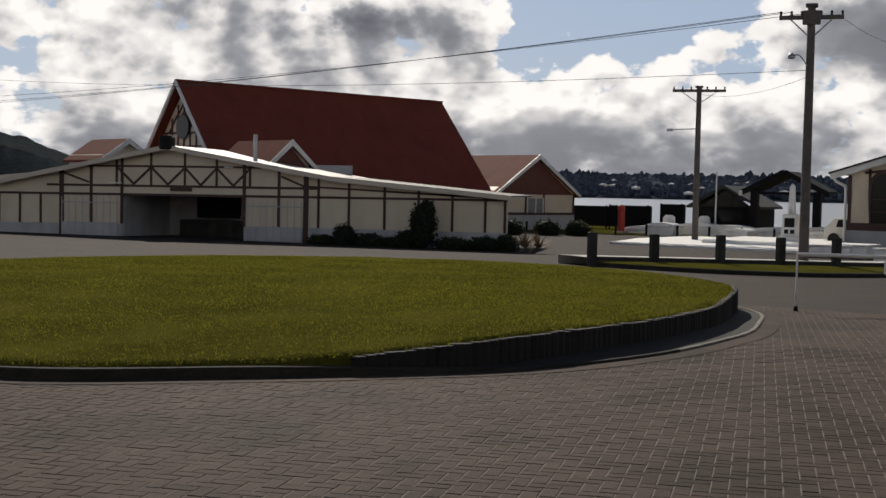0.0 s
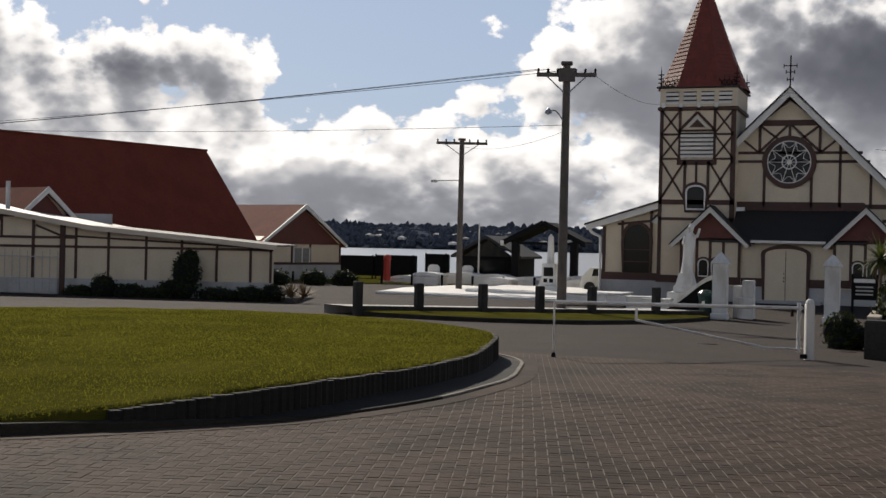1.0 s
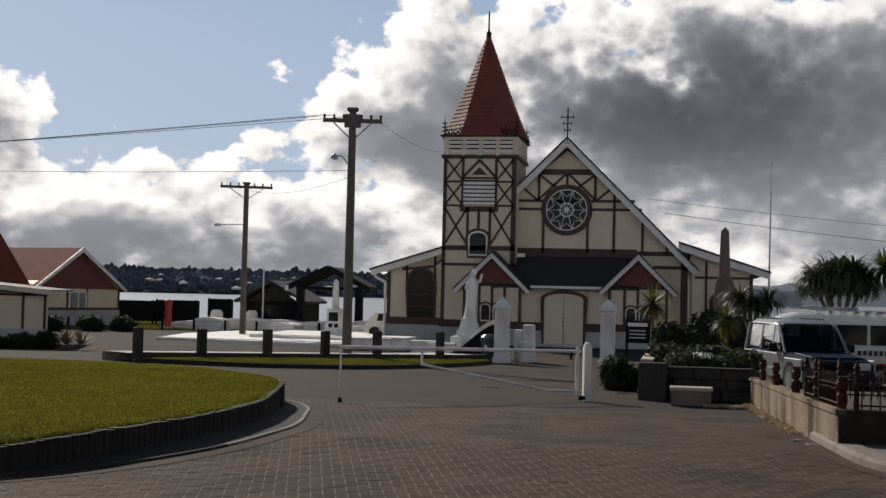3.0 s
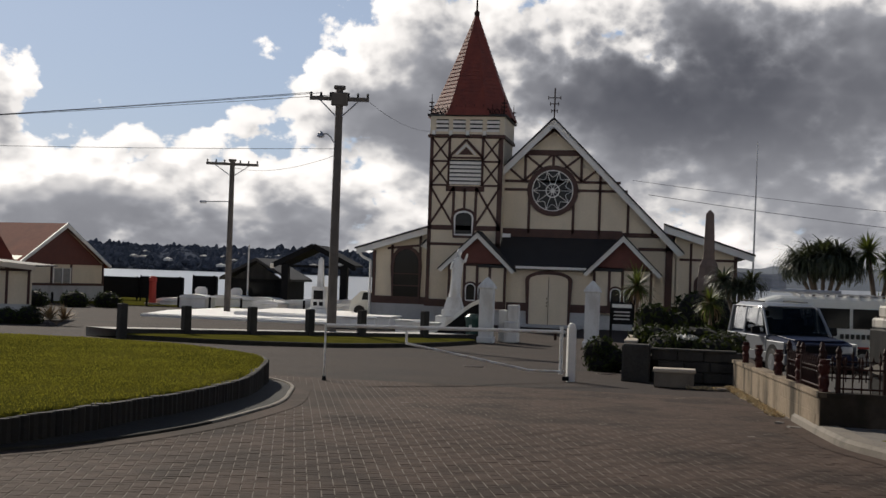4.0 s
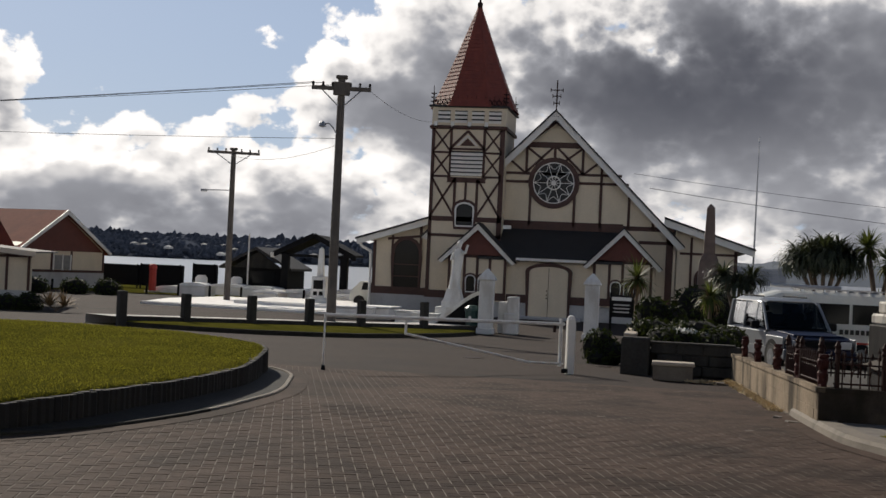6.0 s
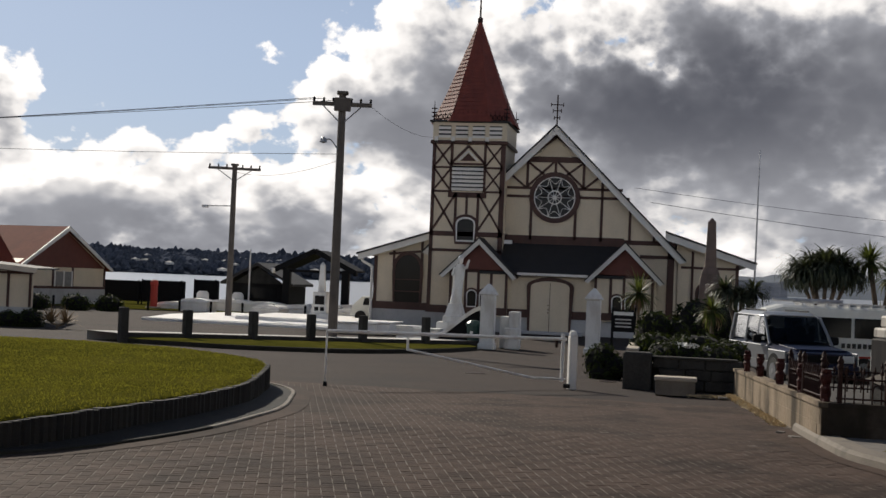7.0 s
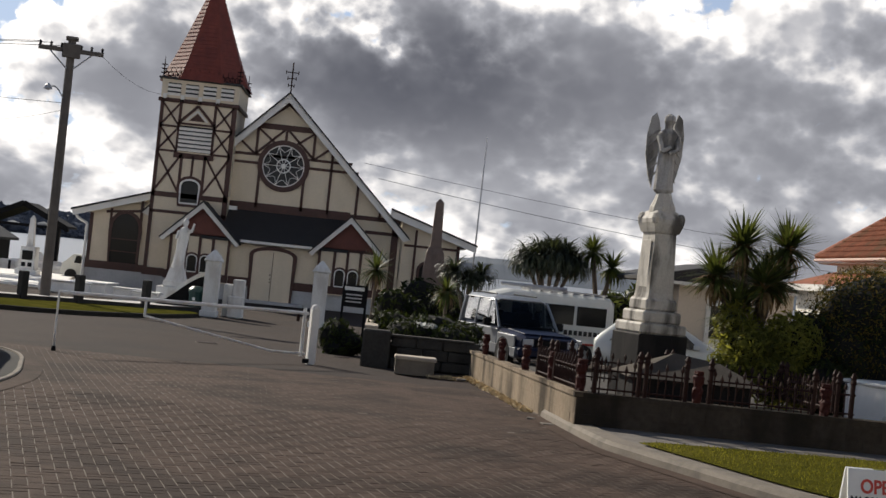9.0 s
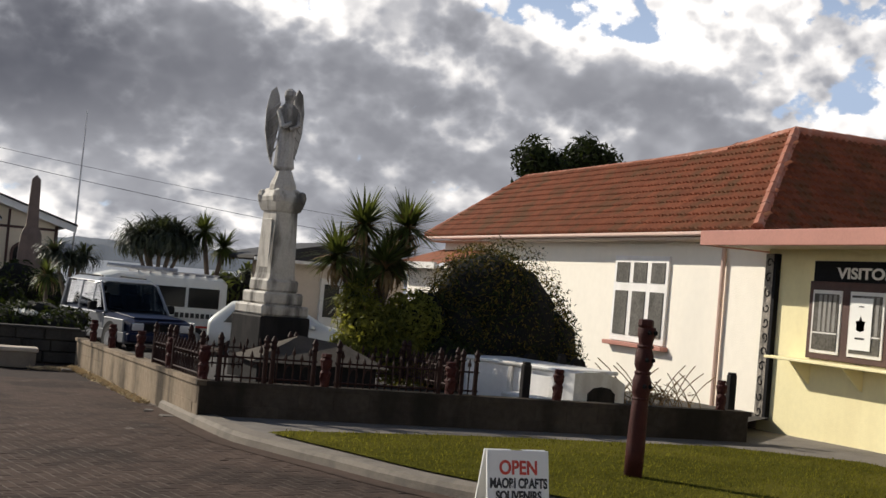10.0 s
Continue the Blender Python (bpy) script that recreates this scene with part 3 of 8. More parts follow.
def far_houses(r, a0, a1, height, count, seed, base):
    rng = random.Random(seed)
    verts, faces = [], []
    for _ in range(count):
        a, k = radians(rng.uniform(a0, a1)), rng.random()
        rr = r * (1 + 0.18 * k) - 22
        x, y, z = -rr * math.sin(a), rr * math.cos(a), base + height * (0.08 + 0.8 * k ** 0.75) + 2
        w, h = rng.uniform(2, 5.5), rng.uniform(1.4, 2.6)
        b = len(verts)
        verts += [(x - w, y, z), (x + w, y, z), (x + w, y, z + h), (x, y + 3, z + h * 1.7), (x - w, y, z + h), (x - w, y + 8, z), (x + w, y + 8, z), (x + w, y + 8, z + h), (x - w, y + 8, z + h)]
        faces += [(b, b + 1, b + 2, b + 4), (b + 4, b + 2, b + 3), (b + 1, b + 6, b + 7, b + 2), (b + 5, b, b + 4, b + 8), (b + 2, b + 7, b + 3), (b + 8, b + 4, b + 3), (b + 7, b + 8, b + 3)]
    tagged(pydata("far_houses", verts, faces, "farhouse"), "scattered pale houses on the far wooded slope", "houses", kind="stuff")


def build_behind():
    """Added unseen cream wall behind the camera: blocks low sky and bounces light."""
    tagged(part("added_wall_behind", cube(-42, 42, -14.4, -14, 0.2, 4.5), "cream"), "added unseen cream wall that bounces light onto the forecourt", "wall", kind="structure")


build_ground()
build_behind()
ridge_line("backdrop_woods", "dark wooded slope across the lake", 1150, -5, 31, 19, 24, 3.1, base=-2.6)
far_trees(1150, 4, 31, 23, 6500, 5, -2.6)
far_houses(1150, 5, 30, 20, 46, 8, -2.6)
ridge_line("backdrop_hills", "hills beyond the lake tinted haze blue", 2600, -30, 34, 50, 44, 9.4, base=-2.6, material="farhill", rough=0.25)
ridge_line("backdrop_hill", "dark wooded hill beyond the roofs", 1300, 46.4, 58, 2, 66, 1.7, base=0, material="hillwood", rough=0.08, step=0.08, bow=5)
far_trees(1300, 46.2, 48.2, 16, 260, 15, 0)


# Raised round lawn
ISL_C = (-10.6, 14.0)
ISL_R = ((-180, 7.6), (-110, 7.6), (-73, 7.25), (-59, 6.75), (-46, 6.5), (-33.5, 6.4), (-19, 6.17), (-2, 6.0), (25, 6.13), (50, 6.95), (90, 7.6), (180, 7.6))


def isl_r(deg):
    for (a, ra), (b, rb) in zip(ISL_R, ISL_R[1:]):
        if a <= deg <= b:
            i = ISL_R.index((a, ra))
            (p, rp), (q, rq) = ISL_R[max(i - 1, 0)], ISL_R[min(i + 2, len(ISL_R) - 1)]
            k, w = (deg - a) / (b - a), b - a
            m0, m1 = (rb - rp) / (b - p) * w, (rq - ra) / (q - a) * w
            return (2 * k**3 - 3 * k**2 + 1) * ra + (k**3 - 2 * k**2 + k) * m0 + (3 * k**2 - 2 * k**3) * rb + (k**3 - k**2) * m1
    return 7.6


def isl_inset(deg):
    """How far the stake wall stands behind the kerb: it joins it towards the front."""
    k = min(max((deg + 52) / 30, 0), 1)
    return 0.125 + 0.375 * k


def isl_top(deg, x=None, y=None):
    k = min(max((deg + 62) / 34, 0), 1)
    return 0.862 + 0.188 * k * k * (3 - 2 * k)


def isl_pt(deg, inset):
    r = isl_r(deg) - inset
    return ISL_C[0] + r * math.cos(radians(deg)), ISL_C[1] + r * math.sin(radians(deg))


def kerb_h(deg):
    """The front kerb stands up; round the tip it sinks to a flush edging strip."""
    k = min(max((deg + 58) / 26, 0), 1)
    return 0.085 - 0.068 * k * k * (3 - 2 * k)


def kerb_w(deg):
    k = min(max((deg + 58) / 26, 0), 1)
    return 0.13 - 0.07 * k


def lawn_height(x, y):
    dx, dy = x - ISL_C[0], y - ISL_C[1]
    deg, r = math.degrees(math.atan2(dy, dx)), math.hypot(dx, dy)
    edge = isl_r(deg) - isl_inset(deg)
    k = min(r / edge, 1.0)
    e = isl_top(deg) if deg > -120 else 0.862 + 0.18 * min((-120 - deg) / 40, 1)
    return e * k ** 2 + 1.06 * (1 - k ** 2) + 0.015 * noise.noise(Vector((x * 0.9, y * 0.9, 0)))


def build_lawn():
    lawn = thing("lawn_island", "round raised lawn of mown grass inside a kerb", "lawn", kind="structure")
    verts, faces = [], []
    degs = [d * 1.5 for d in range(-120, 120)]
    rings = [0.02, 0.15, 0.3, 0.45, 0.6, 0.72, 0.82, 0.9, 0.96, 1.0]
    for k in rings:
        for d in degs:
            r = (isl_r(d) - isl_inset(d)) * k
            x, y = ISL_C[0] + r * math.cos(radians(d)), ISL_C[1] + r * math.sin(radians(d))
            verts.append((x, y, lawn_height(x, y)))
    n = len(degs)
    for j in range(len(rings) - 1):
        for i in range(n):
            faces.append((j * n + i, j * n + (i + 1) % n, (j + 1) * n + (i + 1) % n, (j + 1) * n + i))
    j = (len(rings) - 1) * n
    for i in range(n):
        x, y, z = verts[j + i]
        verts.append((x, y, zg(y) - 0.02))
    for i in range(n):
        faces.append((j + i, j + (i + 1) % n, j + n + (i + 1) % n, j + n + i))
    ob = pydata("turf", verts, faces, "grass", lawn)
    for p in ob.data.polygons[:-n]:
        p.use_smooth = True
    # soil strip, coloured dark for the wall's shadow, and kerb ring
    sv, sf, kv, kf = [], [], [], []
    for d in degs:
        for ins in (0.05, isl_inset(d) + 0.03):
            x, y = isl_pt(d, ins)
            sv.append((x, y, zg(y) + (0.006 if ins < 0.13 else 0.10 * min(max((d + 50) / 30, 0), 1) + 0.01)))
        for ins, h in ((0.0, -0.05), (0.0, kerb_h(d)), (0.012, kerb_h(d) + 0.012), (kerb_w(d), kerb_h(d) + 0.012), (kerb_w(d) + 0.005, -0.01)):
            x, y = isl_pt(d, ins)
            kv.append((x, y, zg(y) + h))
    for i in range(n):
        j = (i + 1) % n
        sf.append((2 * i, 2 * j, 2 * j + 1, 2 * i + 1))
        for q in range(4):
            kf.append((5 * i + q, 5 * j + q, 5 * j + q + 1, 5 * i + q + 1))
    # near-black stake colour stands in for the wall's shadow on the soil
    pydata("soil_strip", sv, sf, "lawnwall", lawn)
    # tip keeps the pale lit kerb; the rest takes the shade-dark copy
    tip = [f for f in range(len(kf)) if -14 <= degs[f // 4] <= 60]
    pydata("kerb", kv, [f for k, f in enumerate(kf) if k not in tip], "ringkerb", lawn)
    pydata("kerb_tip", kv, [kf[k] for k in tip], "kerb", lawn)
    gv, gf = [], []
    for d in degs:
        for ins in (-0.24, 0.004):
            x, y = isl_pt(d, ins)
            gv.append((x, y, zg(y) + 0.005))
    for i in range(n):
        j = (i + 1) % n
        gf.append((2 * i, 2 * j, 2 * j + 1, 2 * i + 1))
    pydata("gutter_strip", gv, gf, "paver", lawn)
    # upright timber stakes round the higher side
    rng = random.Random(4)
    d = -49.0
    shapes = []
    for k in range(4):
        bm = lathe([(0.078 + 0.004 * k, 0), (0.076, 0.2), (0.074, 0.97), (0.066, 1.0)], 8)
        me = bpy.data.meshes.new("stake")
        bm.to_mesh(me)
        bm.free()
        me.materials.append(M["lawnwall"])
        shapes.append(me)
    while d < 62:
        x, y = isl_pt(d, isl_inset(d) - 0.02)
        top = isl_top(d) + rng.uniform(-0.014, -0.002)
        ob = new("stake", shapes[rng.randrange(4)])
        ob.parent = lawn
        ob.location = (x, y, zg(y) - 0.03)
        ob.scale = (1, 1, max(top - zg(y) + 0.03, 0.08))
        ob.rotation_euler = (0, 0, rng.uniform(0, 6))
        d += math.degrees(0.098 / isl_r(d))
    # blades
    g = np.random.default_rng(3)
    bv, bf = [], []
    cnt = 0
    while cnt < 130000:
        t = g.uniform(-math.pi, math.pi)
        dd = math.degrees(t)
        rr = (isl_r(dd) - isl_inset(dd) + 0.03) * math.sqrt(g.uniform(0, 1))
        x, y = ISL_C[0] + rr * math.cos(t), ISL_C[1] + rr * math.sin(t)
        z = lawn_height(x, y) - 0.005
        h, w, a = g.uniform(0.012, 0.032), g.uniform(0.003, 0.008), g.uniform(0, 6.28)
        c, s = math.cos(a) * w, math.sin(a) * w
        lx, ly = g.normal(0, 0.014, 2)
        b = len(bv)
        bv += [(x - c, y - s, z), (x + c, y + s, z), (x + lx, y + ly, z + h)]
        bf.append((b, b + 1, b + 2))
        cnt += 1
    ob = pydata("grass_blades", bv, bf, "blade")
    tagged(ob, "short green grass blades on the round lawn", "grass", kind="stuff")


build_lawn()


# The church: half-timbered front with tower and spire
def build_church():
    C = thing("church", "cream and brown half-timbered church with red spire", "church")
    YF, YT = 62.6, 61.6

    def P(name, bm, m, label="", parent=None, smooth=False):
        return part(name, bm, m, parent or C, label, smooth)

    XC, ZA = -5.9, 10.35
    foot_r, foot_l, zf = 0.62, -12.4, 3.85
    # nave body with gable
    P("nave_wall", prism([(-12.1, 0), (0.25, 0), (0.25, 4.1), (XC, ZA - 0.2), (-12.1, 4.1)], YF, 88), "cream", "cream weatherboard walls")
    for s, xe in ((1, foot_r), (-1, foot_l)):
        k = (ZA - zf) / abs(XC - xe)
        pts = [(XC, ZA), (xe, zf), (xe, zf - 0.1), (XC, ZA - 0.1)]
        P("nave_roof", prism(pts, YF - 0.6, 88.3), "darkroof")
        b = [(XC, ZA - 0.1), (xe + s * 0.02, zf - 0.1), (xe - s * 0.28, zf - 0.22), (XC, ZA - 0.5)]
        P("barge_board", prism(b, YF - 0.52, YF - 0.42), "white", "white barge board")
    # gable timbers

    def tb(x0, z0, x1, z1, w=0.13, y=YF):
        P("timber", beam(x0, z0, x1, z1, w, y), "brown")

    tb(XC - 1.55, 8.62, XC + 1.55, 8.62, 0.28)
    for s in (-1, 1):
        tb(XC, 9.82, XC + s * 1.6, 8.55, 0.2)
        tb(XC + s * 1.4, 8.5, XC + s * 1.4, 7.18)
        tb(XC + s * 1.4, 8.5, XC + s * 0.55, 7.85, 0.11)
        tb(XC + s * 0.1, 8.5, XC + s * 1.4, 7.25, 0.11)
        tb(XC + s * 2.3, 7.9, XC + s * 1.45, 7.2, 0.11)
    tb(XC, 8.5, XC, 8.0)
    tb(-8.3, 7.18, -2.55, 7.18)
    tb(-8.3, 6.76, -2.2, 6.76)
    for x, zt in ((-7.05, 6.76), (-4.85, 6.76), (-3.55, 7.75), (-2.15, 6.4), (-0.95, 5.2)):
        tb(x, zt, x, 4.6)
    tb(-2.4, 4.62, 0.1, 4.62, 0.22)
    tb(-1.6, 3.95, 0.1, 3.95, 0.16)
    tb(-0.1, 4.3, -0.1, 0.9, 0.34)
    tb(-8.4, 4.6, -2.4, 4.6, 0.42)
    # rose window
    R = P("rose_window", lathe([(1.0, 0), (1.0, 0.02)], 40), "glass", "dark leaded glass")
    R.matrix_world = pose(XC, YF - 0.03, 6.73, 90)

    def ringbm(r0, r1, d0, d1, seg=40):
        bm = bmesh.new()
        rows = [[bm.verts.new((r * math.cos(6.2832 * i / seg), d, r * math.sin(6.2832 * i / seg))) for i in range(seg)] for r, d in ((r0, d0), (r1, d0), (r1, d1), (r0, d1))]
        for q in range(4):
            for i in range(seg):
                j = (i + 1) % seg
                bm.faces.new((rows[q][i], rows[q][j], rows[(q + 1) % 4][j], rows[(q + 1) % 4][i]))
        bmesh.ops.recalc_face_normals(bm, faces=bm.faces[:])
        return bm

    rim = P("rim", ringbm(1.03, 1.27, -0.1, 0.02), "brown")
    rim.matrix_world = pose(XC, YF, 6.73)
    rim2 = P("window_ring", ringbm(0.98, 1.04, -0.09, 0.0), "white")
    rim2.matrix_world = pose(XC, YF, 6.73)
    for rr in (0.33,):
        o = P("tracery_ring", ringbm(rr - 0.03, rr + 0.03, -0.08, 0.0, 24), "white")
        o.matrix_world = pose(XC, YF, 6.73)
    o = P("tracery_boss", lathe([(0.12, 0), (0.12, 0.05)], 12), "white")
    o.matrix_world = pose(XC, YF - 0.03, 6.73, 90)
    for i in range(10):
        a = 6.2832 * i / 10
        c, s = math.cos(a), math.sin(a)
        P("tracery_bar", beam(XC + 0.1 * c, 6.73 + 0.1 * s, XC + 0.98 * c, 6.73 + 0.98 * s, 0.032, YF - 0.02, 0.05), "white")
        a2 = a + 0.314
        arc = []
        for q in range(7):
            t = -0.3142 + 0.6284 * q / 6
            r = 0.98 - 0.3 * math.cos(t / 0.3142 * 1.5708)
            arc.append((XC + r * math.cos(a2 + t), YF - 0.05, 6.73 + r * math.sin(a2 + t)))
        P("tracery_arc", polytube(arc, 0.018), "white")
    # gable cross
    bm = tube(bmesh.new(), (XC, YF - 0.4, ZA - 0.1), (XC, YF - 0.4, ZA + 1.45), 0.035)
    for z, w in ((ZA + 0.95, 0.3), (ZA + 0.65, 0.2), (ZA + 0.3, 0.14), (ZA - 0.35, 0.17), (ZA - 0.6, 0.2)):
        tube(bm, (XC - w, YF - 0.5, z), (XC + w, YF - 0.5, z), 0.025, seg=6)
        for s in (-1, 1):
            tube(bm, (XC + s * w, YF - 0.5, z - 0.09), (XC + s * w, YF - 0.5, z + 0.09), 0.022, seg=6)
    P("gable_cross", bm, "iron", "black wrought iron cross")
    # left aisle
    P("aisle_wall", prism([(-14.95, 0.8), (-12.0, 0.8), (-12.0, 4.6), (-14.95, 3.65)], YF, 84), "cream")
    P("plinth", cube(-15.0, -12.0, YF - 0.06, 84, 0, 0.84), "plinth")
    P("sill_band", cube(-15.02, -11.9, YF - 0.08, YF + 0.1, 0.83, 1.2), "brown")
    P("aisle_roof", prism([(-11.9, 4.86), (-15.8, 3.62), (-15.8, 3.53), (-11.9, 4.77)], YF - 0.58, 84.3), "darkroof")
    P("barge_board", prism([(-11.9, 4.78), (-15.75, 3.56), (-15.7, 3.28), (-11.9, 4.45)], YF - 0.5, YF - 0.4), "white", "white barge board")
    bm = tube(bmesh.new(), (-15.6, YF - 0.3, 3.4), (-15.5, YF - 0.3, 3.2), 0.07)
    tube(bm, (-15.5, YF - 0.3, 3.2), (-15.05, YF - 0.1, 2.95), 0.07)
    tube(bm, (-15.05, YF - 0.1, 2.95), (-15.05, YF - 0.1, 0.1), 0.07)
    P("downpipe", bm, "white", "white downpipe")
    tb(-14.88, 0.95, -14.88, 3.5, 0.16)
    tb(-12.5, 1.2, -12.5, 4.35, 0.13)
    tb(-13.95, 3.0, -13.95, 3.8, 0.12)
    tb(-14.2, 3.62, -12.0, 3.86, 0.12)
    pts = arch(-13.2, 1.15, 1.3, 2.75, 0.85, 10)
    P("arched_window", prism(pts, YF - 0.04, YF + 0.02), "glass", "tall dark arched window")
    P("window_frame", frame_band(pts, 0.16, YF - 0.1, YF + 0.01), "brown")
    for z in (1.75, 2.35):
        P("glazing_bar", beam(-13.85, z, -12.55, z, 0.05, YF - 0.03), "brown")
    # right aisle
    P("aisle_wall", prism([(0.2, 0.8), (3.15, 0.8), (3.15, 3.8), (0.2, 4.8)], YF, 84), "cream")
    P("plinth", cube(0.2, 3.2, YF - 0.06, 84, 0, 0.84), "plinth")
    P("sill_band", cube(0.2, 3.2, YF - 0.08, YF + 0.1, 0.83, 1.2), "brown")
    P("aisle_roof", prism([(-0.4, 5.24), (3.98, 3.84), (3.98, 3.75), (-0.4, 5.15)], YF - 0.58, 84.3), "darkroof")
    P("barge_board", prism([(-0.4, 5.14), (3.95, 3.76), (3.93, 3.46), (-0.4, 4.8)], YF - 0.5, YF - 0.4), "white", "white barge board")
    tb(3.08, 0.95, 3.08, 3.7, 0.16)
    tb(0.4, 3.5, 3.1, 3.5, 0.12)
    tb(0.95, 1.2, 0.95, 4.3, 0.12)
    pts = arch(2.0, 1.15, 1.5, 2.3, 0.5, 10)
    P("arched_window", prism(pts, YF - 0.04, YF + 0.02), "glass", "dark arched window")
    P("window_frame", frame_band(pts, 0.14, YF - 0.1, YF + 0.01), "brown")
    # tower
    X0, X1 = -11.98, -8.33
    P("tower_wall", cube(X0, X1, YT, YT + 3.7, 0, 9.3), "cream", "cream boarded tower")

    def tt(x0, z0, x1, z1, w=0.13):
        P("timber", beam(x0, z0, x1, z1, w, YT), "brown")

    for x, w in ((X0 + 0.08, 0.17), (X1 - 0.1, 0.24)):
        tt(x, 0.9, x, 9.3, w)
    for xa, xb in ((X0 + 0.08, -11.0), (-9.33, X1 - 0.1)):
        for za, zb in ((9.2, 8.05), (8.0, 6.85)):
            tt(xa, za, xb, zb, 0.09)
            tt(xa, zb, xb, za, 0.09)
        tt(xa, 8.02, xb, 8.02, 0.1)
        tt(xa, 6.83, xb, 6.83, 0.1)
    for xa, xb in ((X0 + 0.08, -10.72), (-9.6, X1 - 0.1)):
        tt(xa, 6.75, xb, 4.85, 0.1)
        tt(xa, 4.85, xb, 6.75, 0.1)
    for x in (-11.0, -9.33):
        tt(x, 9.2, x, 6.8)
    for x in (-10.72, -9.6):
        tt(x, 6.7, x, 4.8)
    tt(-10.17, 6.7, -10.17, 5.65, 0.11)
    tt(-11.12, 6.66, -9.2, 6.66, 0.26)
    tt(X0, 4.72, X1, 4.72, 0.24)
    tt(X0, 3.9, X1, 3.9, 0.14)
    tt(-11.05, 8.2, -9.3, 8.2, 0.1)
    for s in (-1, 1):
        tt(-10.17, 9.1, -10.17 + s * 0.85, 8.22, 0.13)
        P("vent_trim", beam(-10.17, 8.85, -10.17 + s * 0.5, 8.35, 0.07, YT - 0.02), "white")
    P("gable_vent", prism([(-10.55, 8.36), (-9.79, 8.36), (-10.17, 8.74)], YT - 0.03, YT), "brown")
    P("louvre_backing", cube(-10.95, -9.38, YT - 0.02, YT + 0.02, 6.86, 8.1), "black")
    for i in range(6):
        P("louvre", cube(-10.95, -9.38, -0.09, 0.0, 0.0, 0.13, 0.0, pose(0, YT - 0.01, 6.9 + i * 0.2, 18)), "white")
    pts = arch(-10.17, 4.42, 0.82, 5.2, 0.28, 8)
    P("tower_window", prism(pts, YT - 0.05, YT + 0.02), "glass", "small dark window")
    P("window_frame", frame_band(pts, 0.09, YT - 0.1, YT + 0.01), "white")
    P("window_hood", frame_band(strip(pts, 0.09), 0.14, YT - 0.08, YT + 0.01), "brown")
    P("cornice", cube(X0 - 0.12, X1 + 0.12, YT - 0.14, YT + 3.85, 9.18, 9.36, 0.03), "brown")
    P("belfry", cube(X0 - 0.02, X1 + 0.05, YT - 0.05, YT + 3.75, 9.36, 10.28), "cream", "cream belfry stage with louvred vents")
    for k in range(4):
        xa = X0 + 0.28 + k * 0.85
        P("louvre_backing", cube(xa, xa + 0.62, YT - 0.07, YT - 0.04, 9.5, 10.1), "black")
        for i in range(3):
            P("louvre", cube(xa, xa + 0.62, -0.06, 0.0, 0.0, 0.13, 0.0, pose(0, YT - 0.05, 9.5 + i * 0.21, 15)), "white")
        P("dentil", cube(xa - 0.2, xa - 0.02, YT - 0.14, YT - 0.04, 9.22, 9.55), "white")
    # spire: square with cut corners, courses of shingles
    xc, yc, hw = (X0 + X1) / 2, YT + 1.85, 2.0
    oct_ = [(-0.46, -1), (0.46, -1), (1, -0.46), (1, 0.46), (0.46, 1), (-0.46, 1), (-1, 0.46), (-1, -0.46)]
    rows = 26
    bm = bmesh.new()
    prev = None
    for j in range(rows + 1):
        k = j / rows
        w = hw * (1 - k) + 0.05 * k + 0.16 * (1 - k) ** 6
        z = 10.3 + (15.75 - 10.3) * k
        for flare in ((0.0,) if j in (0, rows) else (0.0, 0.022)):
            ring = [bm.verts.new((xc + a * (w + flare), yc + b * (w + flare), z)) for a, b in oct_]
            if prev:
                for i in range(8):
                    bm.faces.new((prev[i], prev[(i + 1) % 8], ring[(i + 1) % 8], ring[i]))
            prev = ring
    bm.faces.new(prev)
    P("spire", bm, "spirered", "red shingled spire with cut corners")
    P("eave", cube(X0 - 0.18, X1 + 0.18, YT - 0.2, YT + 3.9, 10.26, 10.36, 0.02), "darkroof")
    for sx in (X0, X1):
        for sy in (YT, YT + 3.7):
            bm = tube(bmesh.new(), (sx, sy, 10.3), (sx, sy, 11.35), 0.045, 0.012)
            for z in (10.55, 10.75, 10.95):
                tube(bm, (sx - 0.14, sy, z), (sx + 0.14, sy, z), 0.03, seg=5)
                tube(bm, (sx, sy - 0.14, z - 0.05), (sx, sy + 0.14, z - 0.05), 0.03, seg=5)
            P("corner_finial", bm, "iron", "black iron finial")
    for k in range(16):
        x = X0 + 0.12 + k * (X1 - X0 - 0.24) / 15
        loop = [(x + 0.1 * math.cos(q * 0.785), YT - 0.1, 10.5 + 0.14 * math.sin(q * 0.785)) for q in range(9)]
        bm = polytube(loop, 0.022, 4)
        tube(bm, (x, YT - 0.1, 10.36), (x, YT - 0.1, 10.78 + 0.08 * (k % 2)), 0.02, 0.01, 4)
        P("cresting", bm, "iron")
    bm = lathe([(0.12, 15.6), (0.14, 15.85), (0.05, 15.95), (0.04, 16.9), (0.0, 17.0)], 8, (xc, yc, 0))
    P("spire_finial", bm, "iron")
    # porch
    YP, f = 60.6, 60.6 / 62

    def px(x):
        return x * f

    def pz(z):
        return 2.4 + (z - 2.4) * f

    P("porch_wall", cube(px(-11.05), px(-0.75), YP, YF, 0.7, pz(2.75)), "cream")
    P("plinth", cube(px(-11.1), px(-0.7), YP - 0.05, YF, 0, 0.78), "plinth")
    P("sill_band", cube(px(-11.1), px(-0.7), YP - 0.08, YP + 0.1, 0.76, 1.15), "brown")
    bm = bmesh.new()
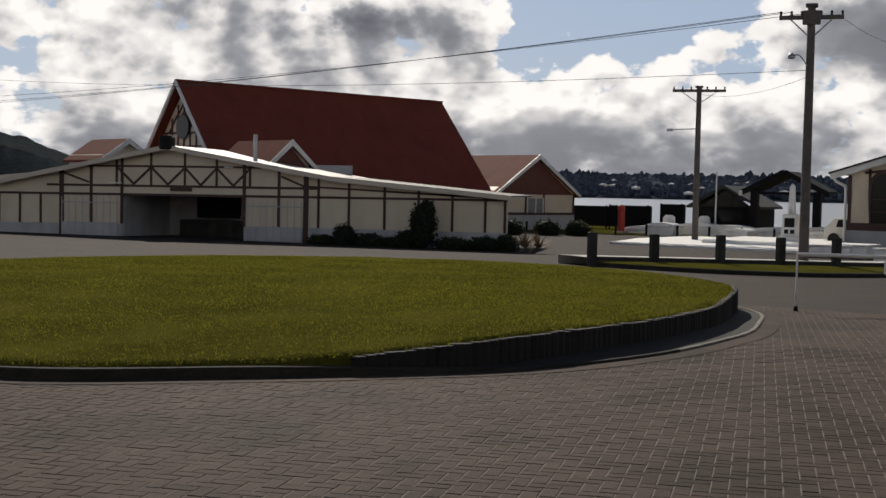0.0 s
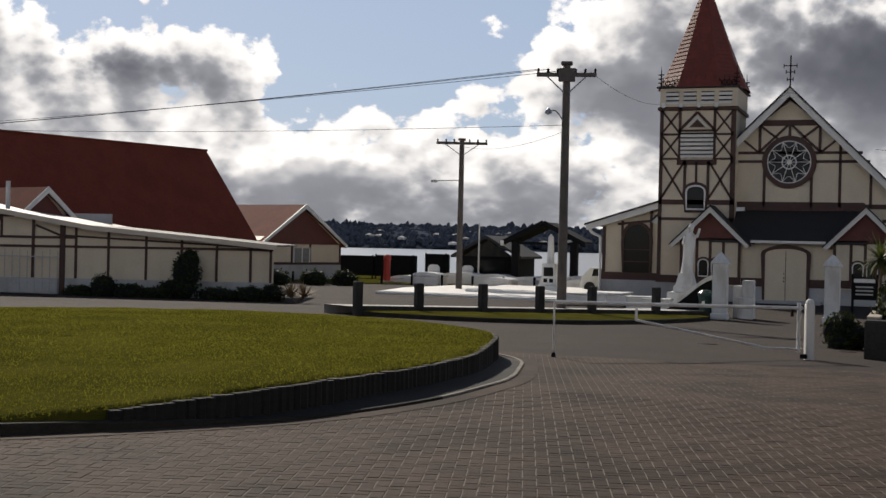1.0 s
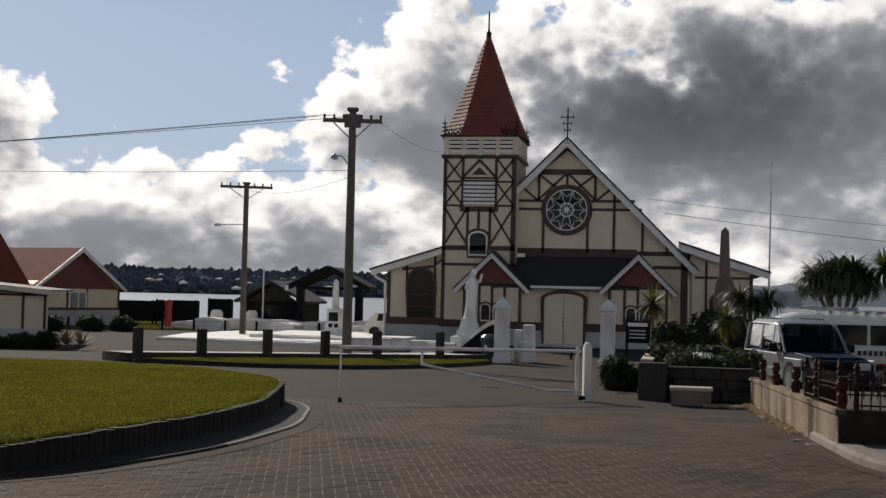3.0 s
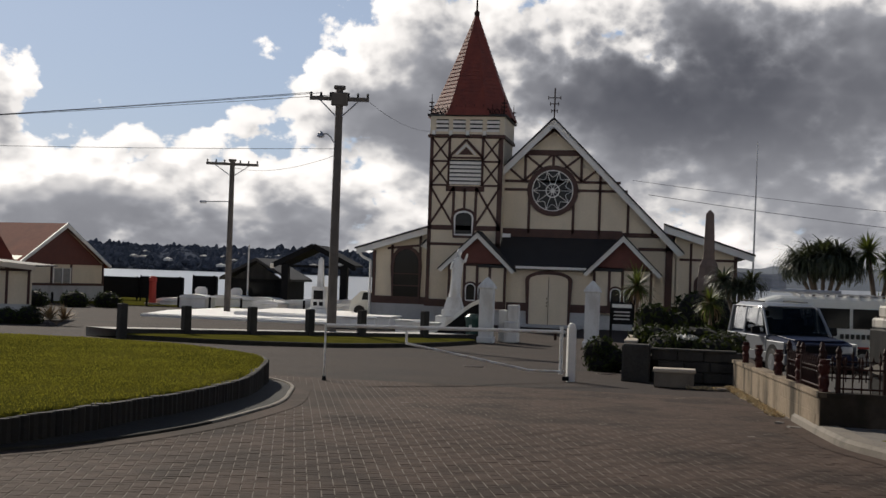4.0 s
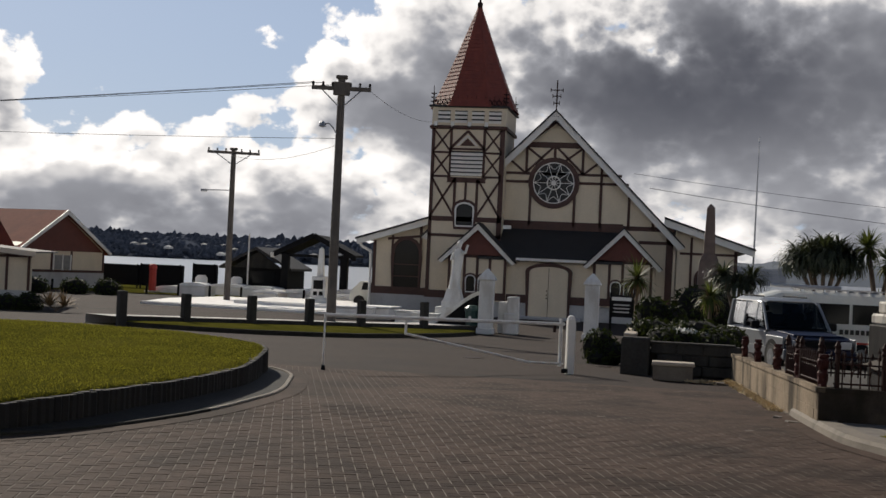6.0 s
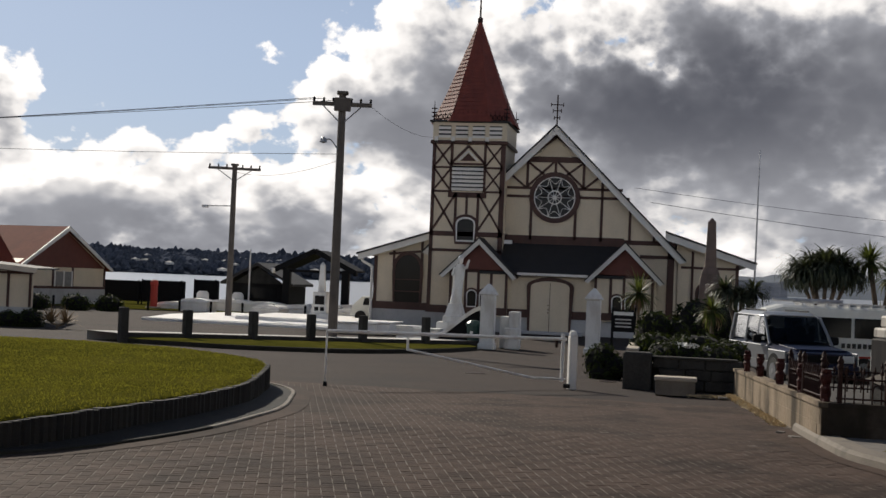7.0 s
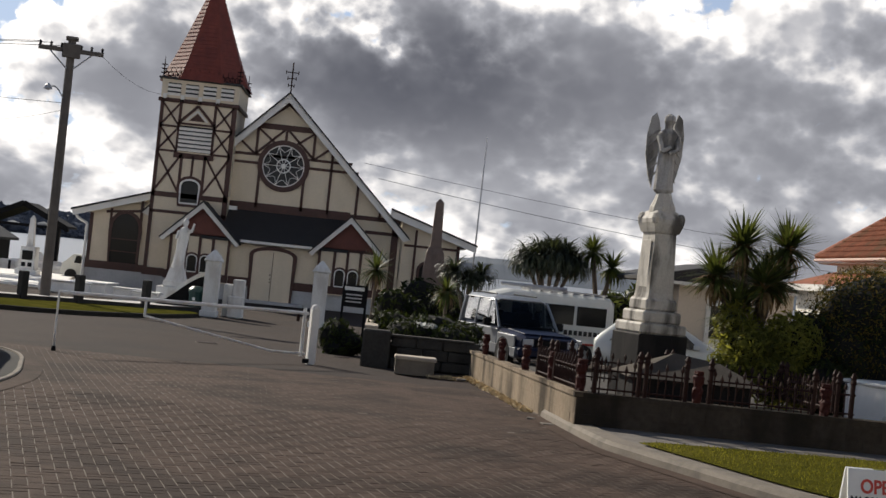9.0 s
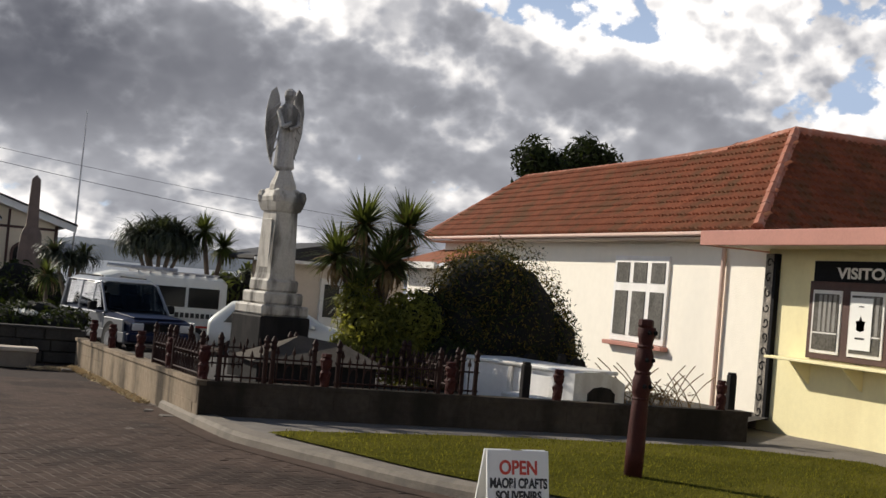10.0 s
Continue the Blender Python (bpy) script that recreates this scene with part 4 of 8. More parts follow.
    q = [(px(-9.4), YF, pz(4.45)), (px(-2.3), YF, pz(4.45)), (px(-2.3), YP - 0.35, pz(2.92)), (px(-9.4), YP - 0.35, pz(2.92))]
    a = [bm.verts.new(p) for p in q]
    b = [bm.verts.new((p[0], p[1], p[2] - 0.12)) for p in q]
    bm.faces.new(a)
    bm.faces.new(b[::-1])
    for i in range(4):
        bm.faces.new((a[i], b[i], b[(i + 1) % 4], a[(i + 1) % 4]))
    bmesh.ops.recalc_face_normals(bm, faces=bm.faces[:])
    P("porch_roof", bm, "darkroof", "dark shingled lean-to roof")
    P("gutter", cube(px(-7.5), px(-4.05), YP - 0.48, YP - 0.34, pz(2.8), pz(2.93)), "white")
    for xc2, za2, xl, xr in ((-9.43, 4.6, -11.36, -7.51), (-2.29, 4.62, -4.19, -0.39)):
        xa, xb, xm, za3, zb = px(xl), px(xr), px(xc2), pz(za2), pz(2.7)
        w = 0.45
        P("gablet_wall", prism([(xa + w, 0.75), (xb - w, 0.75), (xb - w, zb + 0.25), (xm, za3 - 0.25), (xa + w, zb + 0.25)], YP - 0.25, YF), "cream")
        P("gablet_panel", prism([(xa + w - 0.1, pz(2.95)), (xb - w + 0.1, pz(2.95)), (xm, za3 - 0.15)], YP - 0.3, YP - 0.24), "redtri", "red-brown gable panel")
        for s, xe in ((-1, xa), (1, xb)):
            P("gablet_roof", prism([(xm, za3), (xe, zb), (xe, zb - 0.07), (xm, za3 - 0.08)], YP - 0.68, YF), "darkroof")
            P("barge_board", prism([(xm, za3 - 0.08), (xe, zb - 0.06), (xe - s * 0.16, zb - 0.17), (xm, za3 - 0.36)], YP - 0.62, YP - 0.52), "white", "white barge board")
        yq = YP - 0.25

        def tp(x0, z0, x1, z1, wd=0.13):
            P("timber", beam(x0, z0, x1, z1, wd, yq), "brown")

        tp(xa + w, pz(2.92), xb - w, pz(2.92), 0.14)
        tp(xa + w, 0.98, xb - w, 0.98, 0.36)
        for x in (xa + w + 0.07, xm - 0.62, xm, xm + 0.62, xb - w - 0.07):
            tp(x, 1.1, x, pz(2.9), 0.13)
        for s in (-1, 1):
            ap = arch(xm + s * 0.31, 1.2, 0.42, 1.75, 0.2, 8)
            P("porch_window", prism(ap, yq - 0.04, yq + 0.01), "glass", "small arched porch window")
            P("window_frame", frame_band(ap, 0.055, yq - 0.075, yq), "white")
            P("window_hood", frame_band(strip(ap, 0.055), 0.09, yq - 0.06, yq), "brown")
    P("plinth", cube(px(-0.72), 0.3, YF - 0.06, YF + 0.3, 0, 0.84), "plinth")
    P("sill_band", cube(px(-0.72), 0.3, YF - 0.08, YF + 0.1, 0.83, 1.2), "brown")
    P("plinth", cube(X0 - 0.03, px(-11.12), YT - 0.05, YT + 0.3, 0, 0.8), "plinth")
    P("sill_band", cube(X0 - 0.05, px(-11.12), YT - 0.07, YT + 0.1, 0.79, 1.16), "brown")
    # door
    xa, xb = px(-6.9), px(-4.86)
    dp = arch((xa + xb) / 2, 0.0, xb - xa - 0.12, 2.25, 0.3, 10)
    P("door_frame", frame_band(dp, 0.2, YP - 0.18, YP + 0.02), "brown")
    D = P("door", prism(dp, YP - 0.14, YP + 0.03), "cream", "cream double door")
    P("door_joint", cube((xa + xb) / 2 - 0.012, (xa + xb) / 2 + 0.012, YP - 0.146, YP - 0.138, 0.02, 2.45), "brown", "", D)
    for z in (1.0, 1.15, 1.35):
        P("door_handle", cube((xa + xb) / 2 - 0.09, (xa + xb) / 2 - 0.05, YP - 0.18, YP - 0.14, z, z + 0.07), "iron", "", D)
    P("threshold_step", cube(px(-7.5), px(-4.2), YP - 0.9, YP - 0.1, 0, 0.14, 0.02), "plinth")
    # board courses on the long walls
    P("lamp_box", cube(px(-8.4), px(-8.0), YP + 0.9, YP + 1.1, 4.32, 4.5), "white")


build_church()


# Meeting hall and its long red roof
HALL_O, HALL_A = Vector((-44.9, 48.0)), radians(17)


def hall_m():
    """Local frame: x to the lit long side, y along the ridge away from the gable, z up."""
    return pose(HALL_O.x, HALL_O.y, 0, 0, 0, -17)


def build_hall():
    H = thing("hall", "long hall with steep plain red roof", "hall", at=hall_m())

    def P(name, bm, m, label=""):
        return part(name, bm, m, H, label)

    L, W, ZR, ZE = 17.8, 4.5, 7.65, 2.4
    P("wall", prism([(-W + 0.5, 0), (W - 0.5, 0), (W - 0.5, ZE + 0.4), (0, ZR - 0.3), (-W + 0.5, ZE + 0.4)], 0.3, L - 0.3), "cream")
    for s in (-1, 1):
        P("roof", prism([(0, ZR), (s * W, ZE), (s * W, ZE - 0.15), (0, ZR - 0.15)], -0.2, L), "roofred", "plain red painted roof")
        P("barge_board", prism([(0, ZR + 0.02), (s * W, ZE), (s * (W - 0.22), ZE), (0, ZR - 0.22)], -0.3, -0.2), "white")
    P("ridge_cap", cube(-0.12, 0.12, -0.25, L + 0.05, ZR - 0.06, ZR + 0.05, 0.02), "roofred")
    for k in range(-3, 4):
        x = k * 0.6
        P("timber", beam(x, 3.0, x, ZR - 0.5 - abs(x) * 1.17, 0.1, 0.3), "brown")
    for z in (4.3, 5.0):
        hw = (ZR - z) / 1.17 - 0.2
        P("timber", beam(-hw, z, hw, z, 0.1, 0.3), "brown")
    for s in (-1, 1):
        P("timber", beam(0, 6.1, s * 0.75, 5.3, 0.1, 0.3), "brown")
        P("timber", beam(0, 6.6, s * 0.5, 6.0, 0.1, 0.3), "brown")
        P("timber", beam(s * 1.5, 5.0, s * 0.7, 5.9, 0.1, 0.3), "brown")
    o = P("round_window", lathe([(0.62, 0), (0.62, 0.06)], 24), "glass", "round grey gable window")
    o.matrix_basis = pose(0, 0.22, 5.3, 90)
    return H


def build_annex(name, label, o, rot, length, w, zr, ze, panel=True, window=True):
    """Gabled wing: local x along the ridge with the gable at x = 0 facing +x; y across."""
    A = thing(name, label, "house", at=pose(o[0], o[1], 0, 0, 0, rot))

    def P(n, bm, m, lab=""):
        return part(n, bm, m, A, lab)

    turn = pose(0, 0, 0, 0, 0, 90)   # prism outlines lie across: x of the outline becomes y

    def Q(n, pts, x0, x1, m, lab=""):
        bm = prism(pts, -x1, -x0)
        bmesh.ops.transform(bm, matrix=turn, verts=bm.verts[:])
        return P(n, bm, m, lab)

    wi = w - 0.35
    Q("wall", [(-wi, 0), (wi, 0), (wi, ze + 0.25), (0, zr - 0.2), (-wi, ze + 0.25)], -length, -0.3, "cream")
    Q("plinth", [(-wi - 0.03, 0), (wi + 0.03, 0), (wi + 0.03, 0.95), (-wi - 0.03, 0.95)], -length, -0.26, "plinth")
    for s in (-1, 1):
        Q("roof", [(0, zr), (s * w, ze), (s * w, ze - 0.12), (0, zr - 0.12)], -length, 0.0, "roofred")
        Q("barge_board", [(0, zr + 0.02), (s * w, ze), (s * (w - 0.15), ze - 0.1), (0, zr - 0.26)], 0.0, 0.08, "white", "white barge board")
    if panel:
        Q("gable_panel", [(-w + 0.5, ze + 0.05), (w - 0.5, ze + 0.05), (0, zr - 0.25)], -0.3, -0.22, "redtri", "red-brown gable panel")
    Q("sill_band", [(-wi, 0.93), (wi, 0.93), (wi, 1.08), (-wi, 1.08)], -0.3, -0.22, "brown")
    for y in (-wi + 0.06, -0.85, 0.75, wi - 0.06):
        Q("timber", [(y - 0.06, 1.0), (y + 0.06, 1.0), (y + 0.06, ze + 0.1), (y - 0.06, ze + 0.1)], -0.3, -0.24, "brown")
    if window:
        Q("window_pane", [(-0.75, 1.1), (0.65, 1.1), (0.65, 1.95), (-0.75, 1.95)], -0.3, -0.24, "curtain", "curtained window")
        for a in (-0.78, -0.05, 0.62):
            Q("window_frame", [(a, 1.06), (a + 0.08, 1.06), (a + 0.08, 2.0), (a, 2.0)], -0.3, -0.2, "white")
    return A


build_hall()
build_annex("hall_wing", "gabled hall wing with red roof and curtained window", (-35.4, 69.75), -17, 8.0, 3.9, 4.65, 2.15)
build_annex("hall_porch", "small red gabled porch against the hall", (-35.6, 45.4), -17, 4.5, 1.5, 4.5, 3.2, window=False)
build_annex("hall_side_wing", "low red roofed wing beyond the hall gable", (-46.0, 45.6), -17, 4.0, 1.6, 4.6, 3.5, panel=False, window=False)


# Shed with wide open front and a shallow kinked roof
def build_shed():
    S = thing("shed", "cream boarded shed with brown frame and wide gateway", "shed", at=pose(-24.5, 45.5, 0, 0, 0, 180 + 20))
    S.matrix_world = Matrix(((-0.94, -0.342, 0, -24.5), (-0.342, 0.94, 0, 45.5), (0, 0, 1, 0), (0, 0, 0, 1)))

    # local x runs along the front from the near corner, -y faces the yard (mirrored frame is made right below)
    def P(name, bm, m, label=""):
        bmesh.ops.recalc_face_normals(bm, faces=bm.faces[:])
        return part(name, bm, m, S, label)

    top = ((-0.2, 2.2), (7.4, 2.84), (14.7, 4.05), (22.8, 2.4), (30.0, 2.0))

    def zt(x):
        for (a, za), (b, zb) in zip(top, top[1:]):
            if x <= b:
                return za + (zb - za) * (x - a) / (b - a)
        return 2.0

    P("wall", prism([(0, 0.66), (8.6, 0.66), (8.6, zt(8.6) - 0.1), (7.4, 2.75), (0, 2.15)], 0, 0.12), "cream", "cream boarded wall")
    P("skirting", prism([(0, -0.1), (8.6, -0.1), (8.6, 0.66), (0, 0.66)], -0.02, 0.12), "plinth")
    P("gable_wall", prism([(8.6, 1.98), (19.8, 1.86), (19.8, zt(19.8) - 0.1), (14.7, 3.93), (8.6, zt(8.6) - 0.1)], 0, 0.12), "cream")
    P("wall", prism([(16.95, 0.6), (30, 0.5), (30, 1.95), (19.8, zt(19.8) - 0.1), (19.8, 1.86), (16.95, 1.88)], 0.01, 0.12), "cream")
    P("wall", prism([(8.6, 0.64), (11.35, 0.62), (11.35, 1.98), (8.6, 1.98)], 0.01, 0.12), "cream")
    P("skirting", prism([(16.95, -0.1), (30, -0.1), (30, 0.52), (16.95, 0.58)], -0.02, 0.12), "plinth")
    P("skirting", prism([(8.6, -0.1), (11.35, -0.1), (11.35, 0.62), (8.6, 0.64)], -0.02, 0.12), "plinth")
    # inside
    P("back_wall", cube(8, 20, 5.0, 5.1, -0.1, 3.4), "plinth")
    P("inner_wall", cube(16.9, 17.0, 0.1, 5, -0.1, 3.0), "plinth")
    P("inner_wall", cube(11.3, 11.4, 0.1, 5, -0.1, 3.0), "plinth")
    P("floor_slab", cube(0, 30, 0, 5, -0.12, -0.02), "path")
    P("bench_shelf", cube(11.6, 15.8, 3.6, 4.9, 0.0, 0.75), "planter")
    P("dark_cupboard", cube(11.5, 15.2, 4.2, 4.95, 0.85, 1.8), "black")
    # roof planes
    for (a, za), (b, zb) in zip(top, top[1:]):
        m = "whiteroof" if 7 < a < 14.5 else "darkroof"
        P("roof", prism([(a, za), (b, zb), (b, zb - 0.06), (a, za - 0.06)], -0.55, 6.0), m, "pale metal roof" if m == "whiteroof" else "")
        P("fascia", prism([(a, za - 0.0), (b, zb - 0.0), (b, zb - 0.2), (a, za - 0.2)], -0.62, -0.54), "soffit")

    def tb(x0, z0, x1, z1, w=0.11):
        P("timber", beam(x0, z0, x1, z1, w, 0.0), "brown")

    tb(0, 2.0, 30, 1.82, 0.1)
    tb(0, 2.28 - 0.22, 8.6, 2.4, 0.08)
    tb(8.0, 2.32, 20.5, 2.26, 0.1)
    tb(10.6, 3.16, 18.6, 3.12, 0.09)
    for x in (0.1, 0.92, 2.3, 3.73, 5.18, 6.72, 8.05):
        tb(x, 0.66, x, zt(x) - 0.15, 0.1)
    for x, w in ((8.6, 0.22), (19.8, 0.2), (9.8, 0.12), (11.35, 0.14), (16.95, 0.12), (18.4, 0.12)):
        tb(x, 0.0 if w > 0.15 else 0.62, x, zt(x) - 0.12, w)
    for x in (20.8, 21.8, 22.8, 23.9, 25.0, 26.2):
        tb(x, 0.56, x, 1.85, 0.08)
    xs = [11.1, 12.6, 14.05, 15.6, 17.2]
    for x in xs:
        tb(x, 2.28, x, zt(x) - 0.15, 0.09)
    for a, b in zip(xs, xs[1:]):
        m = (a + b) / 2
        tb(a, 3.1, m, 2.36, 0.09)
        tb(m, 2.36, b, 3.1, 0.09)
    for a, b in ((8.7, 9.7), (18.5, 19.7)):
        tb(a, 2.4, b, 2.8, 0.09)
    P("finial_block", cube(14.4, 15.0, -0.7, -0.2, 3.85, 4.45, 0.08), "darkstone", "dark carved block on the gable")
    P("name_board", cube(13.7, 14.7, -0.1, -0.03, 2.08, 2.24, 0.01), "brown")
    # steel gates, each of bars
    for x0, x1 in ((8.75, 11.2), (17.1, 19.7)):
        G = P("gate", cube(x0, x1, -0.2, -0.16, 1.5, 1.54), "galv", "grey steel bar gate")
        for i in range(9):
            x = x0 + (x1 - x0) * i / 8
            part("gate_bar", tube(bmesh.new(), (x, -0.18, 0.0), (x, -0.18, 1.75 + 0.1 * (i % 2)), 0.018, seg=6), "galv", G)
        part("gate_rail", cube(x0, x1, -0.2, -0.16, 0.62, 0.66), "galv", G)
        part("gate_panel", cube(x0, x1, -0.17, -0.15, 0.05, 0.62), "plinth", G)
    # flue on the roof
    P("flue", tube(bmesh.new(), (11.6, 2.0, 3.3), (11.6, 2.0, 4.65), 0.1, seg=10), "galv", "grey metal flue")
    P("strip_lamp", cube(16.9, 17.5, -0.25, -0.15, 2.36, 2.42), "white")
    P("strip_lamp", cube(11.8, 12.2, -0.25, -0.15, 3.12, 3.18), "white")


build_shed()


# Leaves and plants
def leaf_cloud(name, parent, material, blobs, count, size, seed, aspect=1.6, inner=0.55):
    """Many small leaves scattered in the outer shells of ellipsoid clumps: blobs of (x, y, z, rx, ry, rz)."""
    rng = np.random.default_rng(seed)
    vol = np.array([b[3] * b[4] + b[4] * b[5] + b[3] * b[5] for b in blobs])
    pick = rng.choice(len(blobs), count, p=vol / vol.sum())
    verts, faces = [], []
    for i in range(count):
        bx, by, bz, rx, ry, rz = blobs[pick[i]]
        d = rng.normal(size=3)
        d /= np.linalg.norm(d)
        r = rng.uniform(inner, 1.05) * (1 + 0.07 * math.sin(7 * d[0] + 5 * d[1] + pick[i]))
        c = np.array([bx + d[0] * rx * r, by + d[1] * ry * r, bz + d[2] * rz * r])
        n = d + rng.normal(0, 0.6, 3)
        n /= np.linalg.norm(n)
        u = np.cross(n, rng.normal(size=3))
        u /= np.linalg.norm(u)
        v = np.cross(n, u)
        s = size * rng.uniform(0.6, 1.35)
        k = len(verts)
        verts += [c - u * s * aspect, c + v * s * 0.5, c + u * s * aspect, c - v * s * 0.5]
        faces.append((k, k + 1, k + 2, k + 3))
    return pydata(name, verts, faces, material, parent)


# solid dark blob that stands in for the shade inside a crown
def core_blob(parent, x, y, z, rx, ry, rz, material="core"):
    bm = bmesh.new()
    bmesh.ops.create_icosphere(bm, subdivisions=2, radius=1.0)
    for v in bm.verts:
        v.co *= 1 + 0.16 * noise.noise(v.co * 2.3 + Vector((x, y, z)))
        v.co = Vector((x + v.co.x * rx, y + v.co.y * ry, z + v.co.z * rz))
    return part("shade_core", bm, material, parent)


def shrub(name, label, blobs, count, size, seed, material="leaf", base=None, core=0.86):
    S = thing(name, label, "shrub")
    leaf_cloud("foliage", S, material, blobs, count, size, seed)
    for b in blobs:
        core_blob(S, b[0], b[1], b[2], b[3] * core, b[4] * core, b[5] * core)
    b = blobs[0]
    z0 = zg(b[1]) if base is None else base
    part("stem", tube(bmesh.new(), (b[0], b[1], z0 - 0.05), (b[0], b[1], b[2]), 0.05, 0.03, 6), "bark", S)
    return S


def rosette(parent, pos, n, length, width, seed, material="palm", droop=0.5, low=-0.7, stiff=1.0):
    """A head of sword leaves round a point."""
    rng = random.Random(seed)
    verts, faces = [], []
    for i in range(n):
        a = rng.uniform(0, 6.2832)
        e = math.asin(rng.uniform(low, 0.98))
        L = length * rng.uniform(0.75, 1.1)
        w = width * rng.uniform(0.8, 1.2)
        side = Vector((-math.sin(a), math.cos(a), 0))
        p = Vector(pos)
        k = len(verts)
        segs = 4
        for q in range(segs + 1):
            t = q / segs
            ee = e - droop * t * t * (1.3 - 0.6 * math.sin(e))
            if q:
                p = p + Vector((math.cos(a) * math.cos(ee), math.sin(a) * math.cos(ee), math.sin(ee))) * L / segs
            ww = w * (0.6 + 0.5 * math.sin(math.pi * min(t * 1.4, 1))) * (1 - t ** 3) + 0.002
            verts += [p - side * ww / 2, p + side * ww / 2]
            if q:
                faces.append((k + 2 * q - 2, k + 2 * q - 1, k + 2 * q + 1, k + 2 * q))
    return pydata("leaf_head", verts, faces, material, parent)


def sword_tree(name, label, base, heads, n, length, width, seed, material="palm", droop=0.5, low=-0.7, skirt=True, r=0.07):
    """Cabbage tree or yucca: trunk, branches and one head of leaves a branch."""
    S = thing(name, label, "tree")
    fork = Vector((sum(h[0] for h in heads) / len(heads), sum(h[1] for h in heads) / len(heads), base[2] + 0.45 * (min(h[2] for h in heads) - base[2])))
    part("trunk", tube(bmesh.new(), base, fork, r * 1.2, r, 8), "bark", S)
    for i, h in enumerate(heads):
        part("branch", tube(bmesh.new(), fork, h, r, r * 0.75, 7), "bark", S)
        rosette(S, h, n, length, width, seed + i, material, droop, low)
        if skirt:
            rosette(S, Vector(h) - Vector((0, 0, length * 0.15)), n // 3, length * 0.8, width * 0.9, seed + 50 + i, "dryleaf", 1.0, -0.95)
    return S


# Kerb, path and verge on the near side
KERB = ((1.55, 16.6), (1.62, 15.2), (1.75, 13.6), (2.05, 12.75), (2.36, 12.05), (2.75, 11.15), (3.15, 10.5), (4.1, 9.2), (5.6, 7.6), (8.0, 5.8), (12.0, 4.2))


def ribbon(line, offs):
    """Runs a cross-section of (offset to the right, height) along a line on the ground."""
    verts, faces = [], []
    n = len(offs)
    for i, p in enumerate(line):
        a, b = Vector(line[max(i - 1, 0)]), Vector(line[min(i + 1, len(line) - 1)])
        t = (b - a).normalized()
        s = Vector((t.y, -t.x)) * -1
        for o, h in offs:
            q = Vector(p) + s * o
            verts.append((q.x, q.y, zg(q.y) + h))
    for i in range(len(line) - 1):
        for k in range(n - 1):
            faces.append((i * n + k, i * n + k + 1, (i + 1) * n + k + 1, (i + 1) * n + k))
    return verts, faces


def smooth_line(pts, k=4):
    out = []
    for i in range(len(pts) - 1):
        p0, p1, p2, p3 = (Vector(pts[max(min(j, len(pts) - 1), 0)]) for j in (i - 1, i, i + 1, i + 2))
        for q in range(k):
            t = q / k
            out.append(0.5 * ((2 * p1) + (p2 - p0) * t + (2 * p0 - 5 * p1 + 4 * p2 - p3) * t * t + (3 * p1 - p0 - 3 * p2 + p3) * t ** 3))
    return out + [Vector(pts[-1])]


kerb_line = smooth_line(KERB)
v, f = ribbon(kerb_line, ((0.0, -0.05), (0.02, 0.07), (0.06, 0.105), (0.26, 0.115), (0.27, 0.0)))
gv, gf = ribbon(kerb_line, ((-0.2, 0.006), (0.005, 0.008)))
tagged(pydata("gutter_near", gv, gf, "paver"), "worn brown gutter strip along the kerb", "gutter", kind="structure")
tagged(pydata("kerb_near", v, f, "kerb"), "grey concrete kerb along the brick paving", "kerb", kind="structure")


def fill(name, outline, h, material, label, category):
    bm = bmesh.new()
    top = [bm.verts.new((x, y, zg(y) + h)) for x, y in outline]
    bm.faces.new(top)
    bmesh.ops.triangulate(bm, faces=bm.faces[:])
    bmesh.ops.subdivide_edges(bm, edges=bm.edges[:], cuts=3, use_grid_fill=True)
    for vv in bm.verts:
        vv.co.z = zg(vv.co.y) + h
    bmesh.ops.recalc_face_normals(bm, faces=bm.faces[:])
    for q in bm.faces:
        if q.normal.z < 0:
            q.normal_flip()
    return tagged(part(name, bm, material), label, category, kind="structure")


inner = [(p.x + 0.2, p.y + 0.1) for p in kerb_line if p.y < 15]
fill("pavement", [(1.85, 14.95)] + inner[2:] + [(12.2, 8.0), (10.3, 8.0), (10.3, 17.2), (8.3, 15.0)], 0.1, "path", "pale concrete footpath beside the block wall", "footpath")
gr = [(p.x + 0.24, p.y + 0.16) for p in kerb_line if 4.6 < p.y < 13.3]
GRASS_R = [(2.35, 13.45)] + gr + [(9.2, 7.0), (9.0, 12.9), (7.6, 13.75), (4.5, 13.72)]
fill("verge", GRASS_R, 0.125, "grass", "short green grass verge behind the kerb", "grass")


def inside(x, y, poly):
    c = False
    for (xa, ya), (xb, yb) in zip(poly, poly[1:] + poly[:1]):
        if (ya > y) != (yb > y) and x < (xb - xa) * (y - ya) / (yb - ya) + xa:
            c = not c
    return c


def blades(name, poly, h0, count, seed, label):
    g = np.random.default_rng(seed)
    xs, ys = [p[0] for p in poly], [p[1] for p in poly]
    bv, bf = [], []
    while len(bf) < count:
        x, y = g.uniform(min(xs), max(xs)), g.uniform(min(ys), max(ys))
        if not inside(x, y, poly):
            continue
        z = zg(y) + h0
        h, w, a = g.uniform(0.012, 0.04), g.uniform(0.004, 0.009), g.uniform(0, 6.28)
        c, s = math.cos(a) * w, math.sin(a) * w
        lx, ly = g.normal(0, 0.015, 2)
        b = len(bv)
        bv += [(x - c, y - s, z), (x + c, y + s, z), (x + lx, y + ly, z + h)]
        bf.append((b, b + 1, b + 2))
    tagged(pydata(name, bv, bf, "blade"), label, "grass", kind="stuff")


